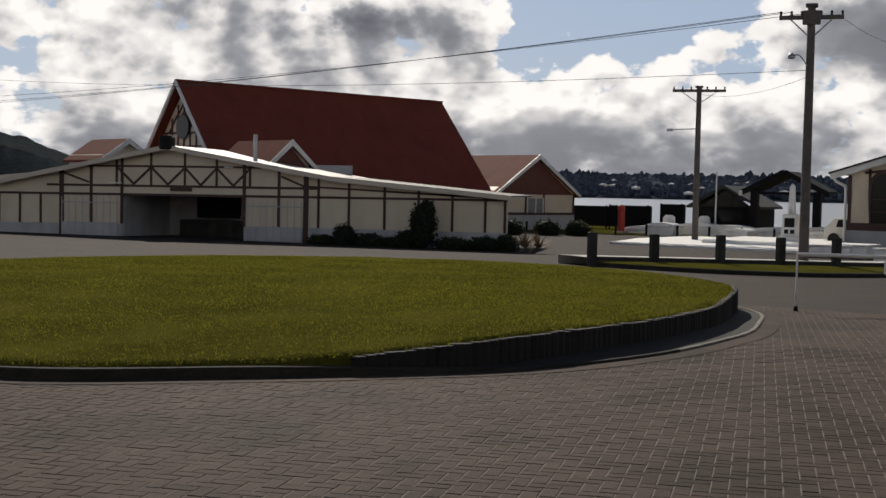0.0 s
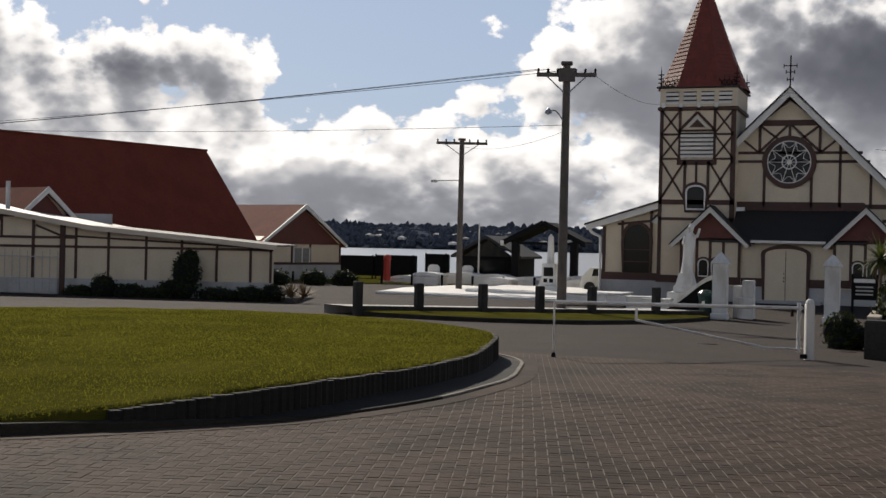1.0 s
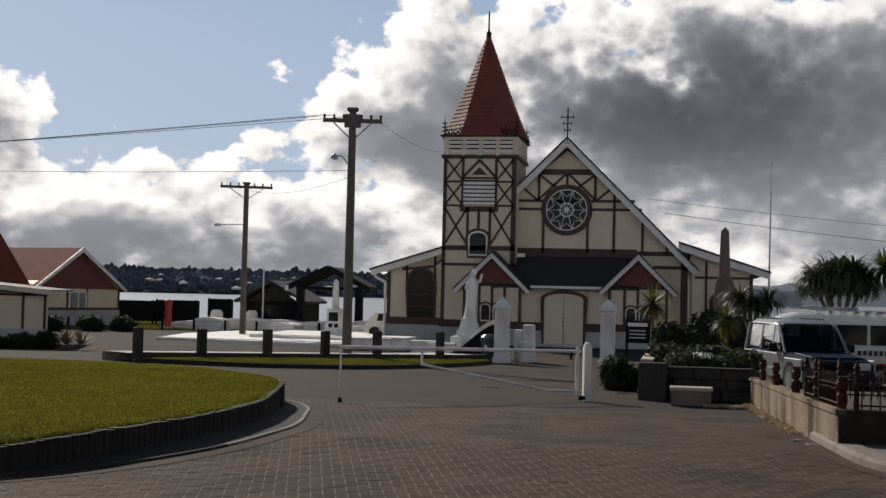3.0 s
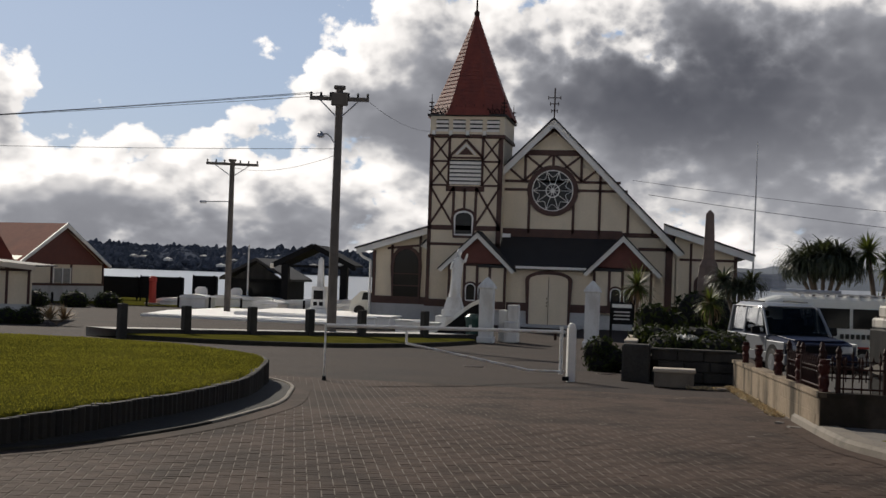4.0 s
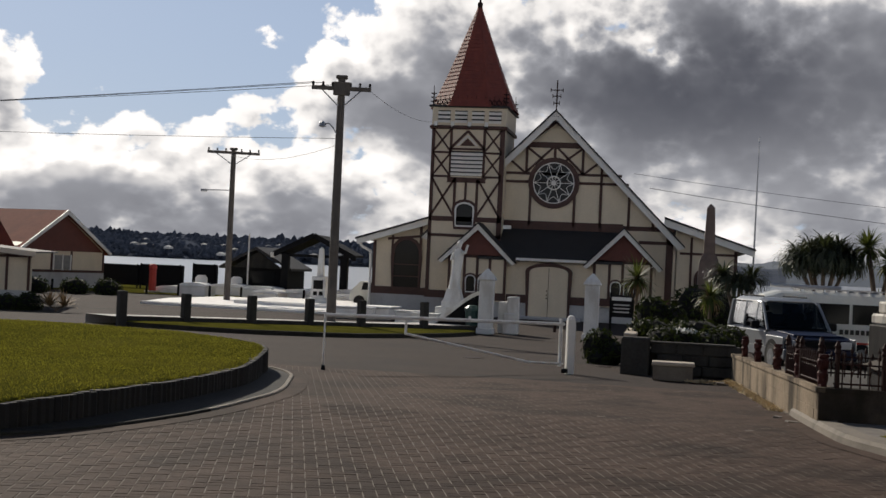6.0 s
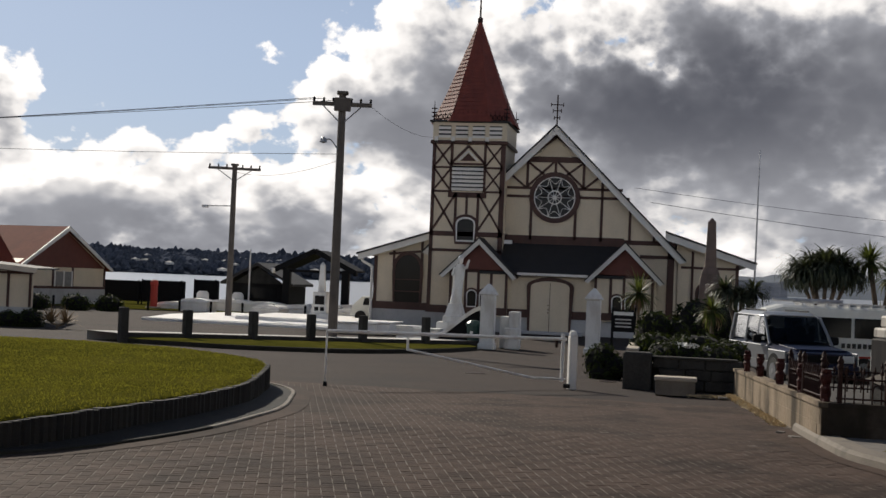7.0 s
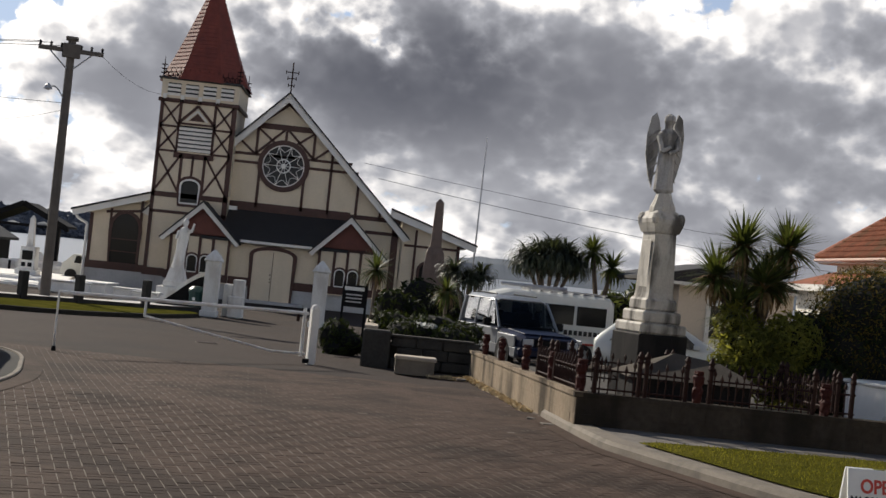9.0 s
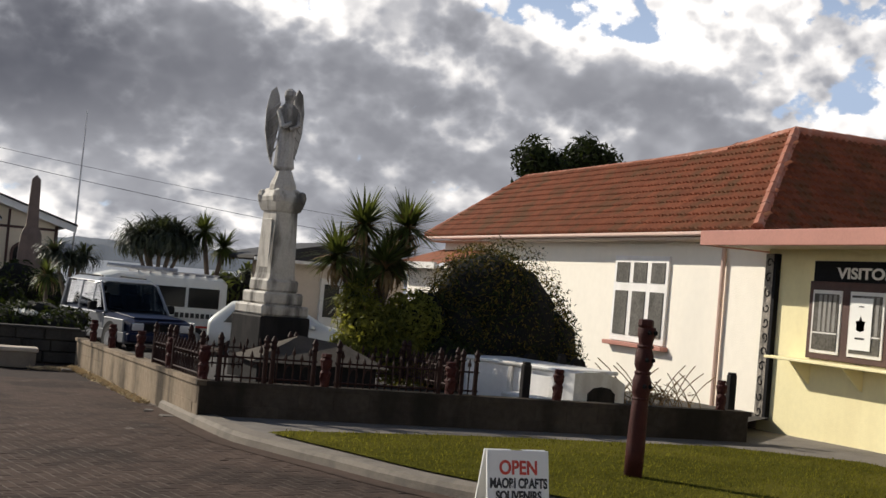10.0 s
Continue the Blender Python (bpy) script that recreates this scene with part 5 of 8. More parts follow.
blades("verge_blades", GRASS_R, 0.12, 26000, 12, "short grass blades on the kerbside verge")


# Block wall round the grave plots
W0, W1, W2 = Vector((1.3, 24.5)), Vector((1.77, 14.85)), Vector((8.55, 14.75))


def block_mesh(material):
    bm = cube(-0.1985, 0.1985, -0.08, 0.08, 0.0, 0.197, 0.003)
    me = bpy.data.meshes.new("block")
    bm.to_mesh(me)
    bm.free()
    me.materials.append(M[material])
    return me


def build_block_wall():
    W = thing("wall_block", "low weathered concrete block wall round grave plots", "wall", kind="structure")
    # side run is plain block; front run the copy with shade painted in
    for a, b, face in ((W0, W1, "block"), (W1, W2, "shadeblock")):
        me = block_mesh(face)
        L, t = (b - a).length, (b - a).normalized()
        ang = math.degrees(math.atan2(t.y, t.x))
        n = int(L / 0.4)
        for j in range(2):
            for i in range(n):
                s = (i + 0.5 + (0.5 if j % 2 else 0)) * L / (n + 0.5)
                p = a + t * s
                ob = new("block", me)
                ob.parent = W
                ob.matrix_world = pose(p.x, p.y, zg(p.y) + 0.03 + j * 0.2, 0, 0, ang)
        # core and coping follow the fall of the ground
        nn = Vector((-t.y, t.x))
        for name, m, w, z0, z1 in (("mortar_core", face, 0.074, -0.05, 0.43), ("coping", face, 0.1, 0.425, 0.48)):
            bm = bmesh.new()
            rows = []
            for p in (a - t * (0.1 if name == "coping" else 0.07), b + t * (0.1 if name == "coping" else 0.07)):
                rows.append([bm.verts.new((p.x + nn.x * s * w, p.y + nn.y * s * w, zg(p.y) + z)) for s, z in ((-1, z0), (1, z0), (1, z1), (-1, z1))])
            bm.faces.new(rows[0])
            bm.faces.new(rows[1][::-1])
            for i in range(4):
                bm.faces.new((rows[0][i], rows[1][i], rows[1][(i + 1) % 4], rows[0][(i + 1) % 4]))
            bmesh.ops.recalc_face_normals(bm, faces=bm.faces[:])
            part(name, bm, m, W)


build_block_wall()


def carved_post(label, h, r, group, seed):
    """A squat post with carved bulges and grooves."""
    prof = [(r, 0), (r * 1.02, h * 0.1), (r * 0.92, h * 0.2), (r * 1.12, h * 0.27), (r * 1.15, h * 0.42), (r * 0.85, h * 0.5), (r * 0.8, h * 0.54), (r * 1.1, h * 0.62), (r * 1.16, h * 0.78),
            (r * 0.84, h * 0.86), (r * 1.05, h * 0.9), (r * 1.0, h)]
    P = thing("carved_post", label, "post", group)
    bm = lathe(prof, 12)
    for v in bm.verts:
        v.co.x += 0.02 * noise.noise(v.co * 22)
        v.co.y += 0.02 * noise.noise(v.co * 22 + Vector((5, 0, 0)))
    part("shaft", bm, "maroon", P)
    part("cap_ring", lathe([(r * 1.25, h - 0.1), (r * 1.3, h - 0.07), (r * 1.0, h - 0.05)], 10), "maroon", P)
    return P


PL = "maroon painted carved post on the block wall"
p0 = carved_post(PL, 0.37, 0.055, "posts on the block wall", 2)
spots = [(1.76, 14.95), (1.67, 16.7), (1.57, 18.75), (1.46, 21.2), (1.37, 23.2), (3.1, 14.83), (4.6, 14.81), (5.98, 14.79), (8.25, 14.76)]
p0.matrix_world = pose(spots[0][0], spots[0][1], zg(spots[0][1]) + 0.48)
for k, (x, y) in enumerate(spots[1:]):
    copy_thing(p0, pose(x, y, zg(y) + 0.48, 0, 0, 40 * k))
for x, y, h in ((5.62, 14.95, 0.42), (8.55, 15.0, 0.46), (7.0, 16.8, 0.5)):
    P = thing("timber_post", "dark weathered timber post by the grave plots", "post", "dark posts by the graves")
    part("shaft", cube(-0.05, 0.05, -0.05, 0.05, 0, h, 0.01), "darkstone", P)
    part("top_block", cube(-0.045, 0.045, -0.045, 0.045, h, h + 0.03, 0.012), "darkstone", P)
    P.matrix_world = pose(x, y, zg(y) + 0.46)


def iron_panel(a, b, label="black cast iron railing with spear tops"):
    """Railing with posts, rails, spear bars and hoops."""
    a, b = Vector(a), Vector(b)
    L = (b - a).length
    t = (b - a).normalized()
    R = thing("iron_railing", label, "railing", "grave railings", at=pose(a.x, a.y, 0, 0, 0, math.degrees(math.atan2(t.y, t.x))))

    def z(x):
        return zg((a + t * x).y) + 0.48

    for h in (0.05, 0.27):
        part("rail", tube(bmesh.new(), (0, 0, z(0) + h), (L, 0, z(L) + h), 0.012, seg=6), "iron", R)
    n = max(int(L / 0.085), 2)
    for i in range(1, n):
        x = L * i / n
        h = 0.40 if i % 2 else 0.33
        bm = tube(bmesh.new(), (x, 0, z(x)), (x, 0, z(x) + h - 0.06), 0.009, seg=5)
        tube(bm, (x, 0, z(x) + h - 0.07), (x, 0, z(x) + h - 0.035), 0.022, 0.022, 6)
        tube(bm, (x, 0, z(x) + h - 0.035), (x, 0, z(x) + h + 0.02), 0.02, 0.002, 6)
        part("spear_bar", bm, "iron", R)
        if i % 2 == 0 and i < n - 1:
            arc = [(x + 0.052 + 0.05 * math.cos(math.pi * q / 6), 0, z(x) + 0.12 + 0.1 * math.sin(math.pi * q / 6)) for q in range(7)]
            part("hoop", polytube(arc, 0.007, 4), "iron", R)
    for x in (0.04, L - 0.04):
        bm = lathe([(0.03, 0), (0.028, 0.38), (0.042, 0.4), (0.03, 0.44), (0.04, 0.47), (0.012, 0.53)], 8, (x, 0, z(x)))
        part("rail_post", bm, "iron", R)
    return R


for a, b in (((1.75, 15.05), (1.68, 16.6)), ((1.66, 16.8), (1.62, 17.8)), ((1.86, 14.83), (2.45, 14.83)), ((2.45, 14.83), (3.0, 14.83)), ((3.2, 14.82), (4.5, 14.81)), ((4.7, 14.81), (4.95, 14.8)),
             ((2.0, 17.6), (3.4, 17.6)), ((3.4, 17.6), (5.0, 17.55)), ((5.0, 17.5), (5.0, 15.6))):
    iron_panel(a, b)

# ground inside the plots
fill("ground_plot", [(1.45, 24.4), (1.85, 15.0), (8.6, 14.9), (10.8, 17), (10.8, 24.0)], 0.3, "soil", "dark bare soil inside the grave plots", "ground")


# Angel monument
def build_monument():
    X, Y, G = 3.40, 19.0, 0.9
    Mo = thing("monument", "weathered marble pedestal on a dark stone base", "monument", at=pose(X, Y, 0, 0, 0, 18) @ Matrix.Diagonal((0.87, 0.87, 1, 1)))
    for name, w, z0, z1, m, b in (("base_block", 0.47, G, 1.82, "darkstone", 0.02), ("step", 0.45, 1.82, 1.98, "marble", 0.03), ("step", 0.37, 1.98, 2.16, "marble", 0.03),
                                  ("moulding", 0.30, 2.16, 2.34, "marble", 0.03)):
        part(name, cube(-w, w, -w, w, z0, z1, b), m, Mo, "black granite block" if name == "base_block" else "")
    part("shaft", lathe([(0.25, 2.34), (0.235, 2.42), (0.205, 3.3), (0.23, 3.34)], square=True, seg=4), "marble", Mo)
    for k in range(4):
        o = part("panel", cube(-0.14, 0.14, -0.012, 0.0, 2.5, 3.2, 0.006), "marble", Mo)
        o.matrix_basis = pose(0.222 * math.sin(k * math.pi / 2), -0.222 * math.cos(k * math.pi / 2), 0, -1.8 if k == 0 else 0, 0, k * 90)
    part("capital", lathe([(0.235, 3.32), (0.26, 3.38), (0.285, 3.46), (0.285, 3.52), (0.23, 3.6), (0.19, 3.64)], square=True, seg=4), "marble", Mo)
    for sx in (-1, 1):
        for sy in (-1, 1):
            part("corner_scroll", lathe([(0.02, 3.42), (0.07, 3.46), (0.085, 3.53), (0.06, 3.6), (0.02, 3.62)], 8, (sx * 0.235, sy * 0.235, 0)), "marble", Mo)
    part("rock_foot", lathe([(0.23, 3.62), (0.22, 3.7), (0.16, 3.82), (0.13, 3.9), (0.05, 3.95)], 9), "marble", Mo)
    # statue: one plain shape
    bm = bmesh.new()
    rows = ((0.10, 0.09, 0, 0), (0.15, 0.12, 0, 0.06), (0.13, 0.11, 0, 0.3), (0.125, 0.1, 0.01, 0.5), (0.13, 0.10, 0.01, 0.66), (0.15, 0.10, 0.0, 0.8),
            (0.155, 0.095, 0.0, 0.9), (0.06, 0.055, 0.0, 0.98), (0.06, 0.06, 0.0, 1.02), (0.082, 0.085, -0.01, 1.09), (0.075, 0.08, -0.01, 1.16), (0.03, 0.03, 0, 1.2))
    prev = None
    for rx, ry, oy, z in rows:
        ring = [bm.verts.new((rx * math.cos(6.2832 * i / 14) * (1 + 0.07 * math.cos(5 * i + z * 9)), oy + ry * math.sin(6.2832 * i / 14) * (1 + 0.09 * math.sin(4 * i + z * 7)), 3.9 + z)) for i in range(14)]
        if prev:
            for i in range(14):
                bm.faces.new((prev[i], prev[(i + 1) % 14], ring[(i + 1) % 14], ring[i]))
        prev = ring
    bm.faces.new(prev)
    tube(bm, (-0.14, -0.02, 4.76), (-0.1, -0.13, 4.52), 0.045, 0.035, 7)
    tube(bm, (-0.1, -0.13, 4.52), (0.02, -0.15, 4.6), 0.035, 0.03, 7)
    tube(bm, (0.14, -0.02, 4.76), (0.12, -0.13, 4.55), 0.045, 0.035, 7)
    tube(bm, (0.12, -0.13, 4.55), (0.0, -0.14, 4.5), 0.035, 0.03, 7)
    for s in (-1, 1):
        out = [(0.07, 4.72), (0.12, 5.0), (0.17, 5.13), (0.24, 5.06), (0.285, 4.8), (0.28, 4.5), (0.22, 4.2), (0.15, 4.0), (0.13, 4.3)]
        a = [bm.verts.new((s * x, 0.10 + 0.25 * x, z)) for x, z in out]
        b = [bm.verts.new((s * x * 0.96, 0.15 + 0.3 * x, z - 0.01)) for x, z in out]
        bm.faces.new(a)
        bm.faces.new(b[::-1])
        for i in range(len(out)):
            j = (i + 1) % len(out)
            bm.faces.new((a[i], b[i], b[j], a[j]))
        for k in range(6):
            z = 4.9 - k * 0.13
            tube(bm, (s * 0.1, 0.1, z), (s * (0.27 - 0.012 * k), 0.15, z - 0.16), 0.016, 0.006, 5)
    bmesh.ops.recalc_face_normals(bm, faces=bm.faces[:])
    st = part("angel_statue", bm, "stone")
    st.matrix_world = pose(X - 0.02, Y, 0, 0, 0, 2)
    tagged(st, "grey weathered stone statue with tall folded wings", "statue")


build_monument()


def build_graves():
    T = thing("dark_tomb", "dark stone tomb with a low pitched lid", "tomb", at=pose(3.35, 16.5, 0))
    part("body", cube(-0.75, 0.75, -0.45, 0.5, 0.9, 1.36, 0.02), "darkstone", T)
    bm = bmesh.new()
    pts = [(-0.85, -0.55, 1.36), (0.9, -0.55, 1.36), (0.9, 0.6, 1.36), (-0.85, 0.6, 1.36), (-0.15, 0.0, 1.68), (0.45, 0.0, 1.6)]
    v = [bm.verts.new(p) for p in pts]
    for q in ((0, 1, 5, 4), (1, 2, 5), (2, 3, 4, 5), (3, 0, 4), (3, 2, 1, 0)):
        bm.faces.new([v[i] for i in q])
    part("lid", bm, "gravestone", T, "worn grey pitched lid")
    # long white tomb with an arched end and plaque
    W = thing("white_tomb", "stained white plaster tomb with arched end", "tomb", at=pose(6.53, 15.62, 0, 0, 0, -71))
    part("body", cube(-2.0, 0.0, 0.0, 0.84, 0.9, 1.48, 0.02), "tomb", W, "cracked white plaster")
    part("lid", cube(-2.05, 0.04, -0.05, 0.9, 1.48, 1.53, 0.015), "white2", W)
    for x in (-2.0, -1.1, -0.3):
        part("pilaster", cube(x, x + 0.09, -0.04, 0.0, 0.9, 1.47, 0.008), "white2", W)
    out = [(-0.05, 0.9), (0.9, 0.9), (0.9, 1.38), (0.7, 1.47), (0.42, 1.52), (0.15, 1.52), (-0.05, 1.5)]
    E = part("arched_end", prism(out, -0.16, 0.02), "white2", W)
    E.matrix_basis = pose(0, 0, 0, 0, 0, 90)
    pl_ = [(0.2, 1.1), (0.7, 1.1), (0.7, 1.25), (0.6, 1.32), (0.45, 1.34), (0.3, 1.32), (0.2, 1.25)]
    part("plaque", prism(pl_, -0.18, -0.15), "darkstone", E, "dark arched plaque")
    part("front_slab", cube(-0.8, -0.1, -0.42, -0.1, 0.9, 1.16, 0.02), "white2", W)
    for x, y in ((6.9, 17.6), (7.35, 17.0)):
        H = thing("headstone", "small dark rounded headstone", "headstone", "headstones by the hedge", at=pose(x, y, 0))
        part("slab", prism([(-0.12, 0.9), (0.12, 0.9), (0.12, 1.5), (0.06, 1.6), (-0.06, 1.6), (-0.12, 1.5)], -0.05, 0.05), "darkstone", H)
        part("foot_stone", cube(-0.18, 0.18, -0.1, 0.1, 0.88, 1.0, 0.01), "darkstone", H)


build_graves()

# Carved post and board on the verge
def build_totem():
    T = thing("totem_post", "maroon carved timber post standing on the grass verge", "carved post", at=pose(5.07, 11.28, 0.84, 0, 1.0, 10))
    prof = [(0.085, 0), (0.088, 0.3), (0.082, 0.55), (0.078, 0.72), (0.07, 0.76), (0.085, 0.8), (0.088, 0.9), (0.066, 0.97), (0.06, 1.0), (0.084, 1.05), (0.087, 1.14), (0.07, 1.2),
            (0.062, 1.23), (0.064, 1.27), (0.08, 1.32), (0.08, 1.38), (0.07, 1.4)]
    bm = lathe(prof, 14)
    for v in bm.verts:
        k = 0.014 if v.co.z > 0.7 else 0.004
        v.co.x += k * noise.noise(v.co * 13)
        v.co.y += k * noise.noise(v.co * 13 + Vector((5, 0, 0)))
    part("shaft", bm, "maroon", T, smooth=True)
    part("head", lathe([(0.06, 1.39), (0.074, 1.41), (0.07, 1.46), (0.05, 1.47)], 9, (-0.02, 0, 0)), "maroon", T)
    for z in (0.86, 1.1, 1.35):
        for s in (-1, 1):
            part("carved_eye", lathe([(0.024, 0), (0.014, 0.02)], 8), "black", T).matrix_basis = pose(s * 0.035, -0.082, z, 90)
    for z in (0.74, 0.98, 1.22):
        part("carved_band", lathe([(0.072, z - 0.015), (0.08, z), (0.072, z + 0.015)], 12), "maroon", T)


build_totem()


def text_part(name, body, size, material, m, parent, label="", width=None, bold=0.0):
    cu = bpy.data.curves.new(name, "FONT")
    cu.body, cu.size, cu.align_x, cu.extrude, cu.offset = body, size, "CENTER", 0.002, bold
    ob = new(name, cu)
    dg = bpy.context.evaluated_depsgraph_get()
    me = bpy.data.meshes.new_from_object(ob.evaluated_get(dg))
    bpy.data.objects.remove(ob)
    if width:
        xs = [v.co.x for v in me.vertices]
        k = width / (max(xs) - min(xs))
        for v in me.vertices:
            v.co.x *= k
    me.materials.clear()
    me.materials.append(M[material])
    o = new(name, me)
    o.parent = parent
    o.matrix_basis = m
    if label:
        o["label"] = label
    return o


def build_sign():
    S = thing("sandwich_board", "white sandwich board with red and black lettering", "sign", at=pose(3.39, 10.2, 0.75, 0, 0, 3))
    for s in (-1, 1):
        o = part("board", cube(-0.27, 0.27, -0.012, 0.012, -0.48, 0.0, 0.004), "paper", S)
        o.matrix_basis = pose(0, s * 0.02, 0.465, s * 12)
    part("top_clip", cube(-0.04, 0.04, -0.03, 0.03, 0.445, 0.47, 0.004), "leafy", S)
    b = pose(0, -0.02, 0.465, -12) @ pose(0, -0.0145, 0, 90)
    text_part("lettering", "OPEN", 0.15, "signred", b @ pose(0, -0.185, 0), S, "red capital lettering", 0.33, 0.004)
    text_part("lettering", "MAORI CRAFTS", 0.105, "signblack", b @ pose(0, -0.29, 0), S, "black capital lettering", 0.5, 0.004)
    text_part("lettering", "SOUVENIRS", 0.1, "signblack", b @ pose(0, -0.385, 0), S, "black capital lettering", 0.4, 0.004)
    text_part("lettering", "POST CARDS", 0.09, "signblack", b @ pose(0, -0.465, 0), S, "black capital lettering", 0.44, 0.004)


build_sign()


# House with tiled roof, and the yellow shop front
def tile_mesh(w, l):
    """An interlocking clay tile: a low wave across, lying along the slope."""
    verts, faces = [], []
    prof = [(0, 0.0), (0.18, 0.032), (0.36, 0.012), (0.55, 0.0), (0.72, 0.036), (0.88, 0.02), (1.0, 0.0)]
    for v in (0, 1):
        for x, z in prof:
            verts.append(((x - 0.5) * w, v * l, z * 1.3 + (0.045 if v == 0 else 0.0)))
    n = len(prof)
    for i in range(n - 1):
        faces.append((i, i + 1, n + i + 1, n + i))
    for x, z in prof:
        verts.append(((x - 0.5) * w, 0.0, z))
    for i in range(n - 1):
        faces.append((2 * n + i, 2 * n + i + 1, i + 1, i))
    me = bpy.data.meshes.new("tile")
    me.from_pydata(verts, [], faces)
    me.update()
    me.materials.append(M["tile"])
    return me


def roof_face(owner, origin, along, up, quad, w=0.30, l=0.30, joined=False, max_singles=300):
    """Tiles over a roof plane. quad(v) gives the span along the eave at distance v up the slope."""
    along, up = Vector(along).normalized(), Vector(up).normalized()
    nrm = along.cross(up).normalized()
    me = tile_mesh(w, l * 1.1)
    vmax = quad(None)
    rows = int(vmax / l)
    jv, jf = [], []
    made = 0
    for r in range(rows + 1):
        v = r * l
        s0, s1 = quad(v)
        s = s0 + w / 2
        while s < s1:
            p = Vector(origin) + along * s + up * v + nrm * (0.012 + random.uniform(-0.004, 0.004))
            if joined or made >= max_singles:
                b = len(jv)
                for q in me.vertices:
                    jv.append(p + along * q.co.x + up * q.co.y + nrm * q.co.z)
                jf += [tuple(b + i for i in q.vertices) for q in me.polygons]
            else:
                ob = new("tile", me)
                ob.parent = owner
                m = Matrix((along, up, nrm)).transposed().to_4x4()
                m.translation = p
                ob.matrix_world = m
                made += 1
            s += w
    if jv:
        o = pydata("roof_tiles", jv, jf, "tile", owner)
        o["kind"] = "stuff"


def ridge_tiles(owner, a, b):
    a, b = Vector(a), Vector(b)
    n = max(int((b - a).length / 0.34), 1)
    for i in range(n):
        p, q = a.lerp(b, i / n), a.lerp(b, (i + 1.06) / n)
        part("ridge_tile", tube(bmesh.new(), p, q, 0.095, 0.085, 8), "ridge", owner)


def build_house():
    H = thing("house", "white plastered house with orange clay tile roof", "house")
    E = 3.7
    # walls
    WX = 10.6
    part("wall", cube(WX, WX + 6, 17.3, 31.2, 0.3, 3.62), "houseplaster", H, "white plaster walls")
    # main roof: hip between the side slope and the near end
    Ec, A, Rr = Vector((10.2, 17.1, E)), Vector((12.25, 19.2, 5.58)), Vector((20.0, 19.2, 5.58))
    ridge0, ridge1 = Vector((12.0, 21.4, 5.27)), Vector((12.0, 29.6, 5.27))
    farE = Vector((10.2, 31.6, E))

    def poly(name, pts, m="tile"):
        bm = bmesh.new()
        bm.faces.new([bm.verts.new(p) for p in pts])
        return part(name, bm, m, H)

    poly("roof_side", [Ec, A, ridge0, ridge1, farE])
    poly("roof_end", [Ec, Vector((22, 17.1, E)), Rr, A])
    poly("roof_far", [farE, ridge1, Vector((13.8, 31.6, E))])
    poly("roof_back", [ridge0, A, Rr, Vector((22, 24, E)), Vector((13.8, 31.6, E)), ridge1])
    up_side = Vector((A.x - Ec.x, 0, A.z - Ec.z))
    ls = up_side.length

    def span_side(v):
        if v is None:
            return ls
        k = v / ls
        far = 31.6 - 2.0 * k * 1.16
        near = 17.1 + 2.1 * k
        if Ec.z + (A.z - Ec.z) * k > 5.27:
            far = 21.4 - (Ec.z + (A.z - Ec.z) * k - 5.27) / 0.31 * 2.0
        return (31.6 - far, 31.6 - near)

    roof_face(H, farE, (0, -1, 0), up_side, span_side, 0.25, 0.205, joined=True)
    up_end = Vector((0, A.y - Ec.y, A.z - Ec.z))
    le = up_end.length

    def span_end(v):
        return le if v is None else ((A.x - Ec.x) * v / le, 7.0)

    roof_face(H, Ec, (1, 0, 0), up_end, span_end, 0.25, 0.205)
    ridge_tiles(H, Ec + Vector((0, 0, 0.04)), A + Vector((0, 0, 0.05)))
    ridge_tiles(H, A + Vector((0, 0, 0.05)), Rr + Vector((0, 0, 0.05)))
    ridge_tiles(H, ridge0 + Vector((0, 0, 0.05)), A + Vector((0, 0, 0.05)))
    ridge_tiles(H, ridge1 + Vector((0, 0, 0.05)), ridge0 + Vector((0, 0, 0.05)))
    ridge_tiles(H, farE + Vector((0, 0, 0.04)), ridge1 + Vector((0, 0, 0.05)))
    part("soffit", cube(10.22, 10.65, 17.15, 31.5, 3.58, 3.62), "soffit", H)
    part("gutter", cube(10.12, 10.22, 17.3, 31.6, 3.63, 3.7, 0.02), "gutter", H, "pale salmon gutter")
    bm = tube(bmesh.new(), (10.54, 18.45, 3.6), (10.54, 18.45, 0.5), 0.04, seg=8)
    part("downpipe", bm, "gutter", H)
    # window
    Wd = part("window", cube(10.55, 10.6, 20.12, 22.05, 1.76, 3.32, 0.005), "tomb", H, "white casement window with top lights")
    for k in range(3):
        y0 = 20.22 + k * 0.63
        part("pane", cube(10.535, 10.552, y0, y0 + 0.46, 1.88, 2.68), "netpane", Wd, "curtained pane")
        part("pane", cube(10.535, 10.552, y0, y0 + 0.46, 2.84, 3.2), "netpane", Wd)
    part("sill", cube(10.45, 10.6, 20.02, 22.15, 1.67, 1.75, 0.01), "fascia", Wd, "salmon sill")
    # small lean-to roof by the yuccas
    part("porch_wall", cube(9.6, 10.95, 28.5, 31.0, 0.3, 2.9), "houseplaster", H)
    bm = bmesh.new()
    bm.faces.new([bm.verts.new(p) for p in ((9.2, 28.0, 2.95), (9.2, 31.4, 2.95), (10.9, 31.4, 3.5), (10.9, 28.0, 3.5))])
    part("porch_roof", bm, "tile", H)
    part("porch_fascia", cube(9.15, 9.22, 28.0, 31.4, 2.85, 3.0), "white", H)
    # shop front
    S = thing("shop_front", "yellow plastered shop with counter window and canopy", "shop")
    X = 10.2
    part("wall", cube(X, X + 3.5, 7.0, 16.75, 0.72, 3.42), "yellow", S, "yellow plaster wall")
